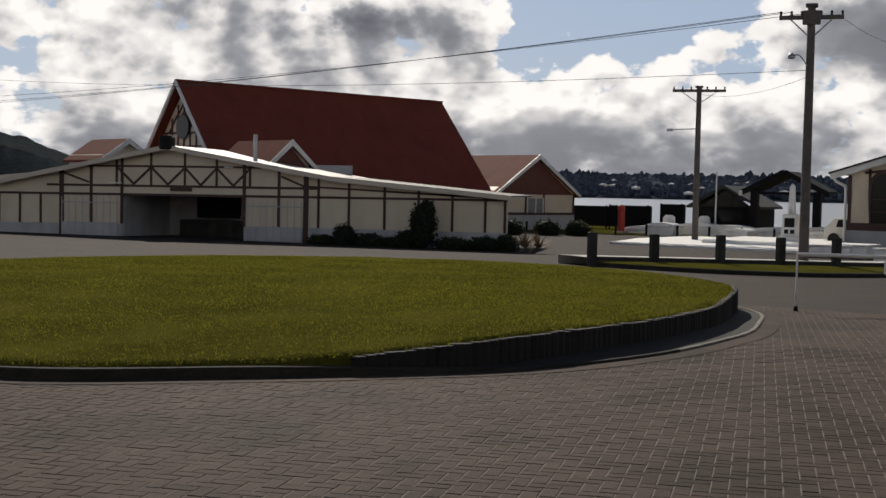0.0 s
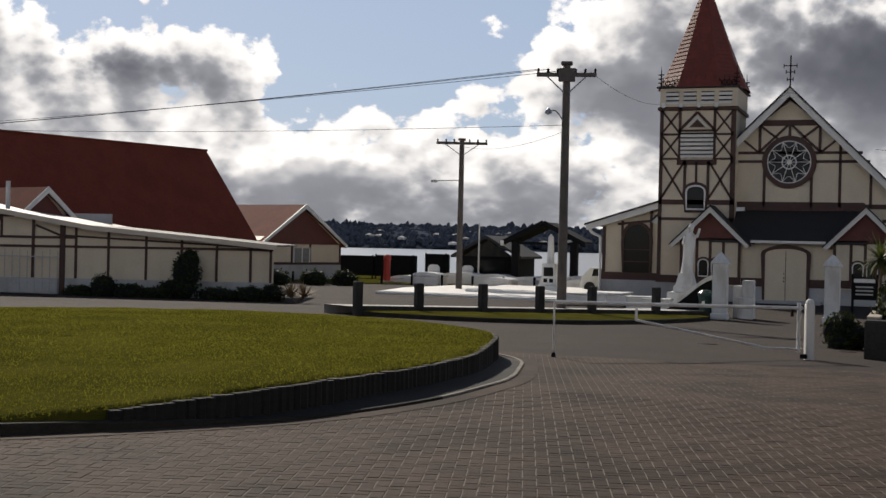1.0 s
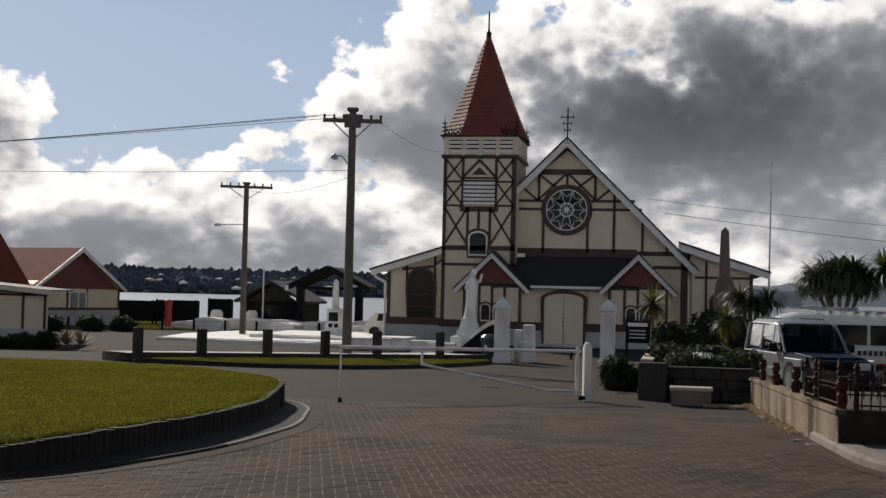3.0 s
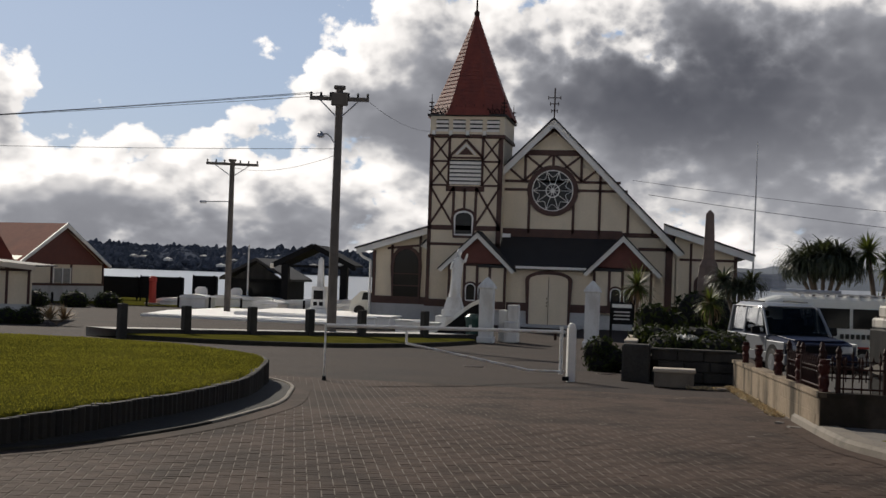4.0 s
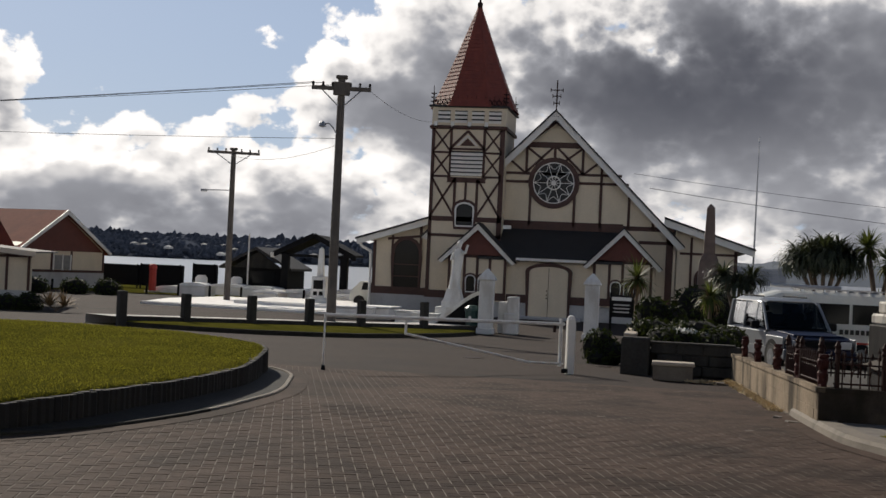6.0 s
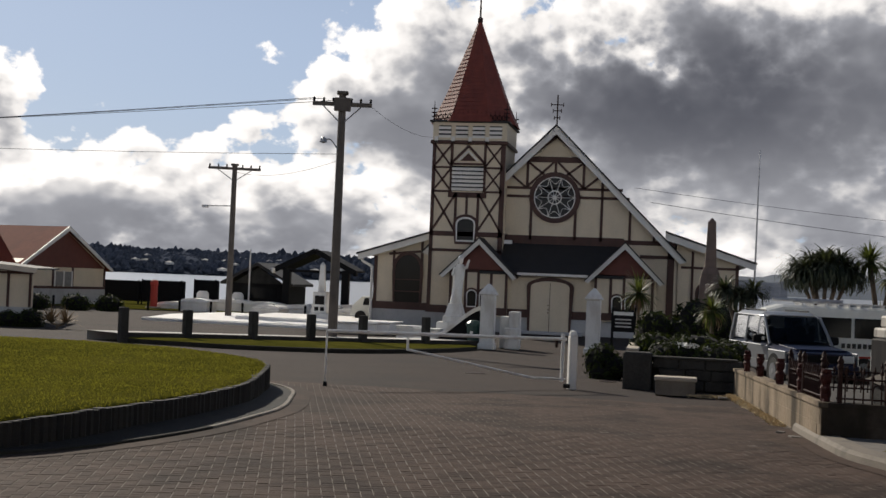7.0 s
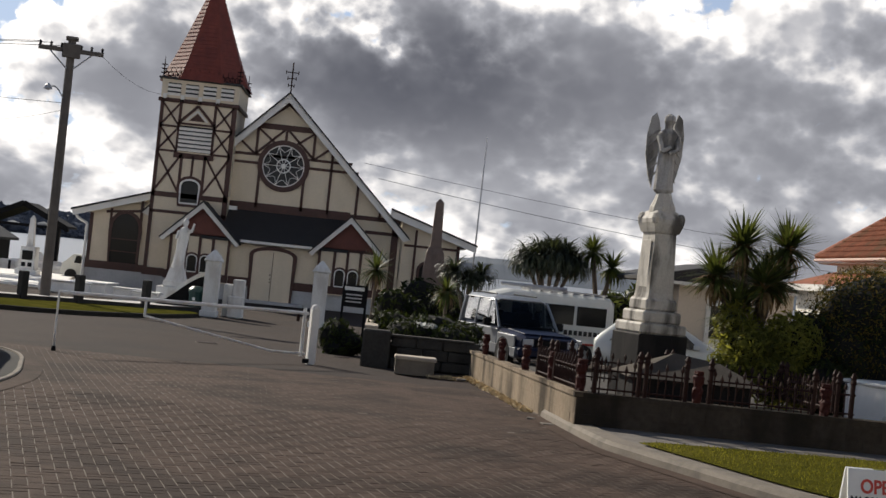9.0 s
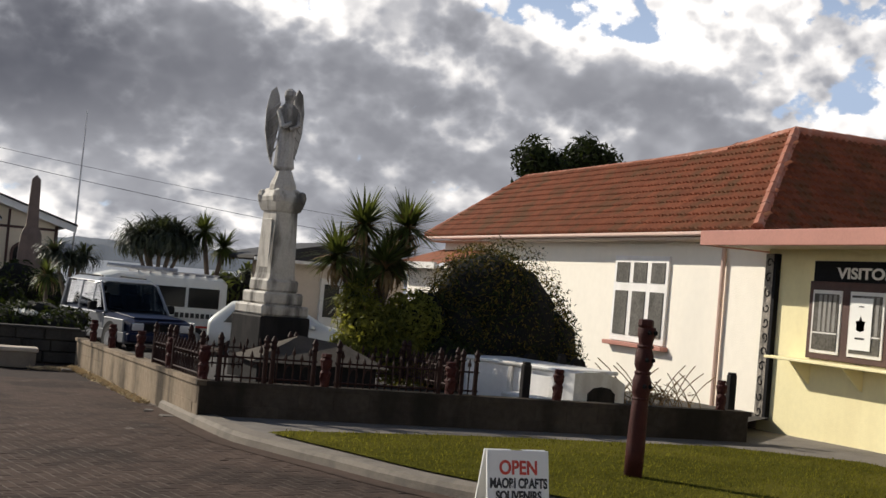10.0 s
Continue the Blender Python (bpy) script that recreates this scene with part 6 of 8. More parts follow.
    # solid black strip painted for the shade in the gap under the floor
    part("gap_shade", cube(X + 0.05, X + 3.5, 7.0, 16.7, 0.4, 0.72), "black", S)
    part("canopy", cube(9.45, X + 3.6, 7.0, 17.28, 3.42, 3.47), "soffit", S)
    part("fascia_board", cube(9.38, 9.45, 6.9, 17.3, 3.4, 3.62, 0.01), "fascia", S, "salmon painted fascia")
    part("fascia_board", cube(9.38, X + 3.6, 17.28, 17.35, 3.4, 3.62, 0.01), "fascia", S)
    part("flat_roof", cube(9.45, X + 3.6, 6.9, 17.28, 3.56, 3.6), "roofred", S)
    C = part("carved_board", cube(X - 0.06, X, 16.52, 16.74, 0.95, 3.35, 0.006), "carve", S, "black and white carved board")
    part("board_edge", cube(X - 0.08, X, 16.44, 16.52, 0.95, 3.35, 0.006), "black", C)
    for k in range(11):
        z = 1.06 + k * 0.215
        curl = [(X - 0.063, 16.63 + (0.02 + 0.009 * q) * math.cos(q * 0.8 + k), z + (0.02 + 0.009 * q) * math.sin(q * 0.8 + k)) for q in range(8)]
        part("carved_spiral", polytube(curl, 0.01, 5), "black", C)
    part("window_frame", cube(X - 0.06, X, 13.2, 15.66, 1.92, 2.98, 0.01), "brown", S, "dark red timber window frame")
    for y0, y1 in ((14.95, 15.56), (14.1, 14.78), (13.3, 13.95)):
        W = part("sash", cube(X - 0.075, X - 0.02, y0, y1, 2.0, 2.86, 0.006), "white", S, "white sash")
        part("pane", cube(X - 0.085, X - 0.07, y0 + 0.05, y1 - 0.05, 2.05, 2.81), "netpane", W)
        for k in range(4):
            part("net_curtain", cube(X - 0.09, X - 0.084, y0 + 0.09 + k * 0.1, y0 + 0.15 + k * 0.1, 2.3, 2.8), "curtain", W)
        part("sash_bar", cube(X - 0.094, X - 0.082, y0 + 0.04, y1 - 0.04, 2.27, 2.29), "white", W)
    Po = part("poster", cube(X - 0.1, X - 0.094, 14.3, 14.72, 2.1, 2.78), "paper", S, "white poster with a dark crest")
    crest = [(14.51 + r * math.sin(a), 2.42 + r * math.cos(a)) for a, r in ((0, 0.13), (0.5, 0.07), (1.0, 0.11), (1.6, 0.075), (2.2, 0.1), (3.14, 0.08), (4.08, 0.1), (4.68, 0.075), (5.28, 0.11), (5.78, 0.07))]
    bm = bmesh.new()
    bm.faces.new([bm.verts.new((X - 0.102, y, z)) for y, z in crest])
    bmesh.ops.solidify(bm, geom=bm.faces[:], thickness=0.003)
    part("poster_crest", bm, "signblack", Po)
    part("poster_bar", cube(X - 0.103, X - 0.099, 14.46, 14.56, 2.66, 2.675), "signblack", Po)
    part("poster_bar", cube(X - 0.103, X - 0.099, 14.42, 14.6, 2.24, 2.265), "signblack", Po)
    part("counter_shelf", cube(X - 0.42, X, 12.5, 16.1, 1.86, 1.9, 0.008), "yellow", S, "yellow counter shelf")
    for y in (15.6, 14.5, 13.4):
        bm = prism([(X - 0.34, 1.86), (X, 1.86), (X, 1.56), (X - 0.06, 1.6)], y, y + 0.04)
        part("shelf_bracket", bm, "yellow", S)
    B = part("sign_board", cube(X - 0.04, X - 0.005, 12.6, 15.62, 2.96, 3.26, 0.004), "black", S, "black board with white lettering")
    text_part("lettering", "VISITOR", 0.2, "white", pose(X - 0.045, 14.55, 3.03, 90, 0, -90), B, "white capital lettering", 1.15, 0.006)
    W = thing("house_far", "beige low house with dark tiled roof behind the graves", "house")
    part("wall", cube(7.15, 10.2, 33.0, 38.0, 0.1, 2.74), "soffit", W)
    part("roof", prism([(6.0, 2.76), (10.4, 2.76), (10.4, 2.84), (8.6, 3.4), (7.2, 3.12), (6.0, 2.84)], 32.5, 38.5), "darkroof", W)
    part("fascia_board", cube(6.0, 10.4, 32.42, 32.5, 2.72, 2.8), "white", W)
    D = part("door", cube(7.9, 8.5, 32.9, 33.0, 0.3, 2.4), "white", W, "white framed door")
    part("pane", cube(8.0, 8.4, 32.88, 32.9, 1.4, 2.25), "glass", D)


build_house()


# Plants on the house side
sword_tree("yucca", "tall branched yucca with stiff green sword leaves", (4.95, 19.2, 0.9), ((4.7, 19.1, 3.27), (5.42, 19.2, 3.3), (4.32, 19.0, 2.78), (5.0, 18.9, 2.7), (4.65, 18.9, 2.25), (5.3, 19.3, 2.8)), 190, 0.64, 0.05, 3, droop=0.2, low=-0.5)
ARCH = [(7.0, 19.2, 1.72, 1.3, 1.0, 1.48), (6.25, 19.0, 1.55, 0.66, 0.8, 0.95), (7.7, 19.2, 1.4, 0.78, 0.8, 1.1), (6.75, 19.1, 2.35, 0.85, 0.75, 0.75), (7.95, 19.1, 1.15, 0.56, 0.7, 0.75), (5.95, 18.9, 1.35, 0.5, 0.7, 0.7)]
shrub("arch_bush", "large dense dark climber trained into a dome", ARCH, 32000, 0.024, 6)
rim = leaf_cloud("outer_leaves", None, "rimleaf", [(b[0] - 0.05, b[1] + 0.05, b[2] + 0.03, b[3] * 0.97, b[4] * 0.97, b[5] * 0.97) for b in ARCH], 17000, 0.02, 7, inner=0.95)
tagged(rim, "bronze-green young leaves on the dome climber", "leaves", kind="stuff")
shrub("garden_shrub", "loose yellow-green leafy shrub by the graves", [(4.75, 18.6, 1.7, 0.5, 0.45, 0.5), (5.4, 18.6, 1.9, 0.45, 0.5, 0.45), (4.6, 18.8, 2.1, 0.3, 0.3, 0.35), (4.5, 18.4, 1.35, 0.45, 0.4, 0.35), (5.2, 18.4, 1.35, 0.55, 0.4, 0.4)], 12000, 0.032, 8, "leafy", core=0.55)
shrub("dark_shrub", "low dark shrub in the grave plot", [(5.9, 18.4, 1.35, 0.5, 0.5, 0.4), (5.7, 18.8, 1.9, 0.35, 0.4, 0.5)], 1800, 0.045, 9)
def build_dry_shrub():
    D = thing("dry_shrub", "pale dry twiggy shrub against the house wall", "shrub")
    rng = random.Random(19)
    for k in range(34):
        x, y = rng.uniform(8.3, 9.7), rng.uniform(17.3, 17.9)
        h, a = rng.uniform(0.25, 0.75), rng.uniform(0, 6.28)
        arc = [(x + 0.3 * h * q / 4 * math.cos(a) * (1 + 0.4 * q), y + 0.12 * q / 4 * math.sin(a), 0.9 + h * (q / 4) ** 0.8) for q in range(5)]
        part("twig", polytube(arc, 0.008, 4), "dryleaf", D)
    leaf_cloud("dry_leaves", D, "dryleaf", [(9.0, 17.6, 1.1, 0.7, 0.3, 0.2)], 420, 0.02, 10, inner=0.1)


build_dry_shrub()
sword_tree("cabbage_tree", "drooping cabbage tree with dense dark leaf heads", (4.0, 36.0, 0.2), ((3.45, 36.0, 2.98), (3.8, 36.2, 3.22), (4.15, 36.1, 3.3), (4.5, 36.0, 3.2), (4.75, 35.9, 2.95), (4.1, 35.6, 3.1), (3.65, 35.7, 2.95), (4.45, 35.7, 3.0)), 230, 0.95, 0.065, 21, "palmdark", 2.0, -0.05, False, 0.06)
sword_tree("cabbage_tree", "tall cabbage tree with spiky head beside the lake", (5.45, 36.0, 0.2), ((5.3, 36.0, 3.4), (5.9, 36.1, 3.0)), 210, 0.72, 0.055, 27, "palm", 0.6, -0.75, False, 0.08)
sword_tree("cabbage_tree", "small cabbage trees beyond the parked cars", (1.7, 38.0, 0.15), ((1.55, 38.0, 2.45), (2.35, 38.1, 2.4), (2.0, 37.9, 2.2)), 150, 0.8, 0.06, 33, "palmdark", 1.8, -0.1, False, 0.06)
shrub("shore_shrub", "dark shrub at the lake edge", [(6.8, 40, 1.6, 0.8, 0.8, 0.8), (7.8, 40, 1.9, 0.8, 0.8, 0.9)], 1600, 0.1, 31, "palm")


def build_tree():
    T = thing("broadleaf_tree", "dark broadleaf tree crown rising behind the roof", "tree")
    part("trunk", tube(bmesh.new(), (20.5, 45, 0), (20.5, 45, 6.8), 0.35, 0.22, 9), "bark", T)
    bl = [(19.1, 45, 7.6, 0.75, 0.9, 0.95), (20.2, 45, 7.3, 1.2, 1.0, 0.8), (21.3, 45, 7.9, 0.9, 0.9, 0.95), (22.2, 45, 7.7, 0.75, 0.8, 0.8), (20.6, 45.2, 6.6, 2.2, 1.4, 0.9)]
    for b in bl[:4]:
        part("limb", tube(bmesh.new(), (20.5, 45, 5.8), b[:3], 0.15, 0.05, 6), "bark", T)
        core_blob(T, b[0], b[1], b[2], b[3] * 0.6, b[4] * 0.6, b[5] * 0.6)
    leaf_cloud("crown", T, "leaf", bl, 5200, 0.10, 40)


build_tree()


# Stone planter with bench
def build_planter():
    P = thing("planter", "dark stone block planter wall", "planter")
    me = bpy.data.meshes.new("stone_block")
    bm = cube(-0.245, 0.245, -0.12, 0.12, 0, 0.2, 0.02)
    bm.to_mesh(me)
    bm.free()
    me.materials.append(M["planter"])

    def blk(x, y, z, rot=0.0, sx=1.0):
        o = new("stone_block", me)
        o.parent = P
        o.matrix_world = pose(x, y, z, 0, 0, rot) @ Matrix.Diagonal((sx, 1, 1, 1))

    z0 = 0.46
    for j in range(3):
        for i in range(4):
            x = -0.2 + 0.25 + i * 0.5 + (0.0 if j % 2 else -0.12)
            blk(min(x, 1.15), 24.95, z0 + j * 0.205)
        for i in range(6):
            blk(-0.72, 25.2 + i * 0.5 + (0.2 if j % 2 else 0), zg(25.2 + i * 0.5) - 0.02 + j * 0.205, 90)
    part("end_pier", cube(-0.88, -0.34, 24.6, 25.1, z0 - 0.03, 1.17, 0.03), "planter", P, "dark rough stone pier")
    part("coping", cube(-0.34, 1.3, 24.8, 25.1, z0 + 0.6, z0 + 0.645, 0.012), "planter", P)
    bm = cube(-0.86, -0.6, 25.1, 28.2, 1.17, 1.22, 0.012)
    part("coping", bm, "slab", P, "pale sloping coping")
    part("soil_bed", cube(-0.6, 1.3, 25.05, 28.3, 0.3, 0.95), "soil", P)
    B = thing("bench", "low bench with pale stone slab seat", "bench")
    part("seat", cube(-0.26, 0.5, 23.0, 23.45, 0.77, 0.835, 0.015), "slab", B, "pale stone slab")
    part("front_stone", cube(-0.24, 0.47, 23.04, 23.42, 0.5, 0.77, 0.012), "kerb", B)
    S = thing("rough_rubble", "loose concrete lumps at the foot of the wall", "rubble")
    for x, y, r in ((1.5, 15.5, 20), (1.38, 16.1, 75), (1.12, 23.3, 130), (0.95, 22.8, 10)):
        o = part("rubble_piece", cube(-0.08, 0.08, -0.05, 0.05, -0.02, 0.02, 0.008), "path", S)
        o.matrix_basis = pose(x, y, zg(y), 4, 3, r)
    rows = [(1.12 + 0.022 * k, 23.6 - 0.42 * k, zg(23.6 - 0.42 * k) + 0.005, 0.10, 0.26, 0.008) for k in range(16)]
    rows += [(0.5 + 0.17 * k, 22.9 + 0.12 * (k % 2), zg(22.9) + 0.005, 0.16, 0.1, 0.008) for k in range(4)]
    tagged(leaf_cloud("dry_litter", None, "straw", rows, 4200, 0.024, 57, inner=0.05), "dry straw litter along the foot of the wall", "litter", kind="stuff")


build_planter()
shrub("planter_shrub", "dense green bedding plants in the planter", [(0.1, 25.8, 1.1, 0.6, 0.5, 0.3), (0.85, 25.7, 1.08, 0.55, 0.5, 0.28), (-0.3, 26.4, 1.22, 0.5, 0.5, 0.3), (0.5, 26.6, 1.25, 0.7, 0.5, 0.28), (1.2, 26.3, 1.15, 0.4, 0.5, 0.28)], 5200, 0.045, 51)
fl = leaf_cloud("white_flowers", None, "flower", [(0.35, 25.6, 1.3, 0.22, 0.2, 0.06), (0.75, 25.6, 1.25, 0.12, 0.1, 0.05), (0.2, 25.7, 1.25, 0.1, 0.1, 0.05)], 160, 0.035, 52)
tagged(fl, "clusters of small white flowers in the planter", "flowers", kind="stuff")
shrub("gate_shrub", "dark leafy shrub beside the gate pillar", [(-1.5, 28.5, 0.72, 0.42, 0.4, 0.42), (-1.2, 28.3, 0.6, 0.4, 0.35, 0.3), (-1.45, 28.2, 0.5, 0.35, 0.3, 0.22)], 1600, 0.05, 53)
shrub("grey_shrub", "tall grey-green shrub behind the planter", [(-0.35, 27.3, 1.55, 0.4, 0.35, 0.4), (0.0, 27.5, 1.4, 0.4, 0.35, 0.4)], 1300, 0.05, 54)
sword_tree("young_cabbage_tree", "young cabbage tree with yellow-green leaves", (-0.75, 30.0, 0.6), ((-0.76, 30.0, 2.3),), 120, 0.66, 0.045, 61, "palm", 0.4, -0.7, True, 0.05)
sword_tree("young_cabbage_tree", "young cabbage tree with yellow tinged leaves", (0.9, 30.0, 0.6), ((0.94, 30.0, 1.95),), 120, 0.58, 0.04, 67, "palm", 0.7, -0.7, True, 0.05)
shrub("dark_hedge", "dark foliage against the church wall", [(1.0, 50, 1.2, 0.9, 0.6, 0.9), (2.1, 50, 1.1, 0.8, 0.6, 0.8)], 1400, 0.09, 69)

# Notice board
NB = thing("notice_board", "dark notice board on two posts", "sign")
part("board", cube(-1.65, -1.0, 35.95, 36.0, 1.15, 1.78, 0.01), "black", NB)
part("heading_bar", cube(-1.6, -1.05, 35.94, 35.95, 1.62, 1.72), "paper", NB, "pale heading bar")
for k in range(3):
    part("text_bar", cube(-1.55, -1.1, 35.94, 35.95, 1.28 + 0.1 * k, 1.32 + 0.1 * k), "galv", NB)
for x in (-1.66, -1.02):
    part("post", cube(x, x + 0.07, 35.97, 36.04, 0.15, 1.85, 0.01), "black", NB)


# Swing barrier
def build_barrier():
    B = thing("swing_barrier", "white pipe swing barrier across the drive", "barrier")
    a, b = Vector((-5.5, 19.87)), Vector((-1.9, 23.47))

    def at(t, z):
        p = a.lerp(b, t)
        return (p.x, p.y, z)

    part("top_bar", tube(bmesh.new(), at(0, 1.5), at(1, 1.4), 0.032, seg=8), "steel", B)
    part("brace", tube(bmesh.new(), at(0.31, 1.2), at(0.84, 0.7), 0.022, seg=8), "steel", B)
    part("lower_bar", tube(bmesh.new(), at(0.84, 0.7), at(1, 0.66), 0.022, seg=8), "steel", B)
    part("drop_strut", tube(bmesh.new(), at(0.31, 1.45), at(0.31, 1.19), 0.022, seg=8), "steel", B)
    part("prop_leg", tube(bmesh.new(), at(0, 1.5), at(0, 0.68), 0.016, seg=7), "steel", B)
    part("foot", tube(bmesh.new(), at(0, 0.68), at(0, 0.6), 0.03, 0.04, 8), "black", B)
    part("hinge_tube", tube(bmesh.new(), at(0.985, 1.5), at(0.985, 0.62), 0.035, seg=8), "steel", B)
    part("latch", tube(bmesh.new(), at(0.955, 1.38), at(0.955, 1.25), 0.03, seg=7), "iron", B)
    H = part("hinge_post", cube(-0.075, 0.075, -0.075, 0.075, 0.45, 1.47, 0.012), "white", B, "white square hinge post")
    H.matrix_basis = pose(-1.78, 23.55, 0, 0, 0, 20)
    part("post_cap", lathe([(0.08, 1.47), (0.085, 1.49), (0.06, 1.55), (0.02, 1.57)], 10), "white", H)
    part("foot", cube(-1.92, -1.8, 23.38, 23.5, 0.5, 0.58, 0.01), "black", B)


build_barrier()


# Church gate: pillars, curved wing wall, steps and statue
def build_gate():
    for x, lab in ((-6.48, "left"), (-2.7, "right")):
        P = thing("gate_pillar", "white plastered gate pillar with pointed cap", "pillar", "church gate pillars", at=pose(x, 45, 0))
        part("shaft", cube(-0.25, 0.25, -0.25, 0.25, -0.02, 1.92, 0.02), "white2", P)
        part("cap_slab", cube(-0.31, 0.31, -0.31, 0.31, 1.92, 2.0, 0.02), "white2", P)
        part("cap", lathe([(0.29, 2.0), (0.22, 2.12), (0.05, 2.32), (0.02, 2.34)], square=True, seg=4), "white2", P)
        part("foot", cube(-0.3, 0.3, -0.3, 0.3, -0.02, 0.2, 0.02), "white2", P)
    W = thing("curved_wing_wall", "white coping sweeping down over a dark infill wall", "wall")
    n = 14
    lo, hi = [], []
    for i in range(n + 1):
        t = i / n
        x = -8.75 + t * 2.1
        z = 0.35 + 1.2 * (t * t * (3 - 2 * t))
        lo.append((x, z - 0.16))
        hi.append((x, z))
    part("coping", prism(hi + lo[::-1], 45.55, 45.9), "white2", W, "white curved coping")
    part("infill", prism(lo + [(-6.65, 0), (-8.75, 0)], 45.65, 45.85), "black", W, "dark infill")
    W2 = thing("stepped_wall", "white stepped wall beside the gate pillar", "wall")
    for k, (x0, x1, z) in enumerate(((-6.2, -5.75, 1.15), (-5.85, -5.45, 1.35), (-5.95, -5.4, 0.75))):
        part("wall_step", cube(x0, x1, 46.2 - 0.3 * k, 46.8 - 0.3 * k, -0.02, z, 0.03), "white2", W2)
    B = thing("rubbish_bin", "dark green plastic bin by the gate", "bin", at=pose(-7.0, 45.2, 0))
    part("body", lathe([(0.22, 0), (0.27, 0.75), (0.29, 0.8)], 12), "green", B)
    part("lid", lathe([(0.3, 0.8), (0.29, 0.88), (0.18, 0.98), (0.02, 1.0)], 12), "green", B)
    part("label_plate", cube(-0.1, 0.0, -0.28, -0.26, 0.5, 0.6), "paper", B)
    Pd = thing("statue_plinth", "white stepped plinth under the robed statue", "plinth", at=pose(-8.3, 48.6, 0))
    for w, z0, z1 in ((0.85, 0, 0.45), (0.62, 0.45, 0.78), (0.42, 0.78, 1.02)):
        part("step", cube(-w, w, -w, w, z0, z1, 0.02), "white2", Pd)
    part("block", lathe([(0.36, 1.02), (0.29, 1.32), (0.24, 1.5)], square=True, seg=4), "white2", Pd)
    bm = bmesh.new()
    prev = None
    for rx, ry, ox, z in ((0.24, 0.2, 0, 1.5), (0.22, 0.19, 0, 1.7), (0.19, 0.17, 0.01, 2.2), (0.21, 0.17, 0.03, 2.6), (0.22, 0.16, 0.04, 2.85), (0.17, 0.13, 0.05, 3.0), (0.07, 0.07, 0.05, 3.08), (0.1, 0.11, 0.05, 3.2), (0.11, 0.11, 0.05, 3.3), (0.04, 0.04, 0.05, 3.42)):
        ring = [bm.verts.new((ox + rx * math.cos(6.2832 * i / 12) * (1 + 0.07 * math.sin(3 * i + z * 6)), ry * math.sin(6.2832 * i / 12), z)) for i in range(12)]
        if prev:
            for i in range(12):
                bm.faces.new((prev[i], prev[(i + 1) % 12], ring[(i + 1) % 12], ring[i]))
        prev = ring
    bm.faces.new(prev)
    tube(bm, (0.2, -0.02, 2.9), (0.34, -0.2, 2.95), 0.07, 0.06, 8)
    tube(bm, (0.34, -0.2, 2.95), (0.42, -0.25, 3.24), 0.055, 0.04, 8)
    tube(bm, (-0.15, -0.02, 2.9), (-0.2, -0.18, 2.6), 0.07, 0.05, 8)
    bmesh.ops.recalc_face_normals(bm, faces=bm.faces[:])
    st = part("robed_statue", bm, "white2")
    st.matrix_world = pose(-8.35, 48.6, 0, 0, 2.5)
    tagged(st, "white robed stone statue with one raised arm", "statue")
    for x, y, w, h in ((-9.7, 47.2, 0.55, 0.55), (-9.05, 46.9, 0.5, 0.5)):
        T = thing("white_block_wall", "white plastered grave surround by the gate", "tomb", "white graves", at=pose(x, y, 0))
        part("body", cube(-w, w, -0.3, 0.3, -0.02, h, 0.03), "white2", T)
        part("lid", cube(-w - 0.04, w + 0.04, -0.34, 0.34, h, h + 0.06, 0.015), "white2", T)


build_gate()


# Low boundary wall with square posts, and its grass verge
FA, FB = Vector((-15.55, 34.07)), Vector((-6.75, 45.0))


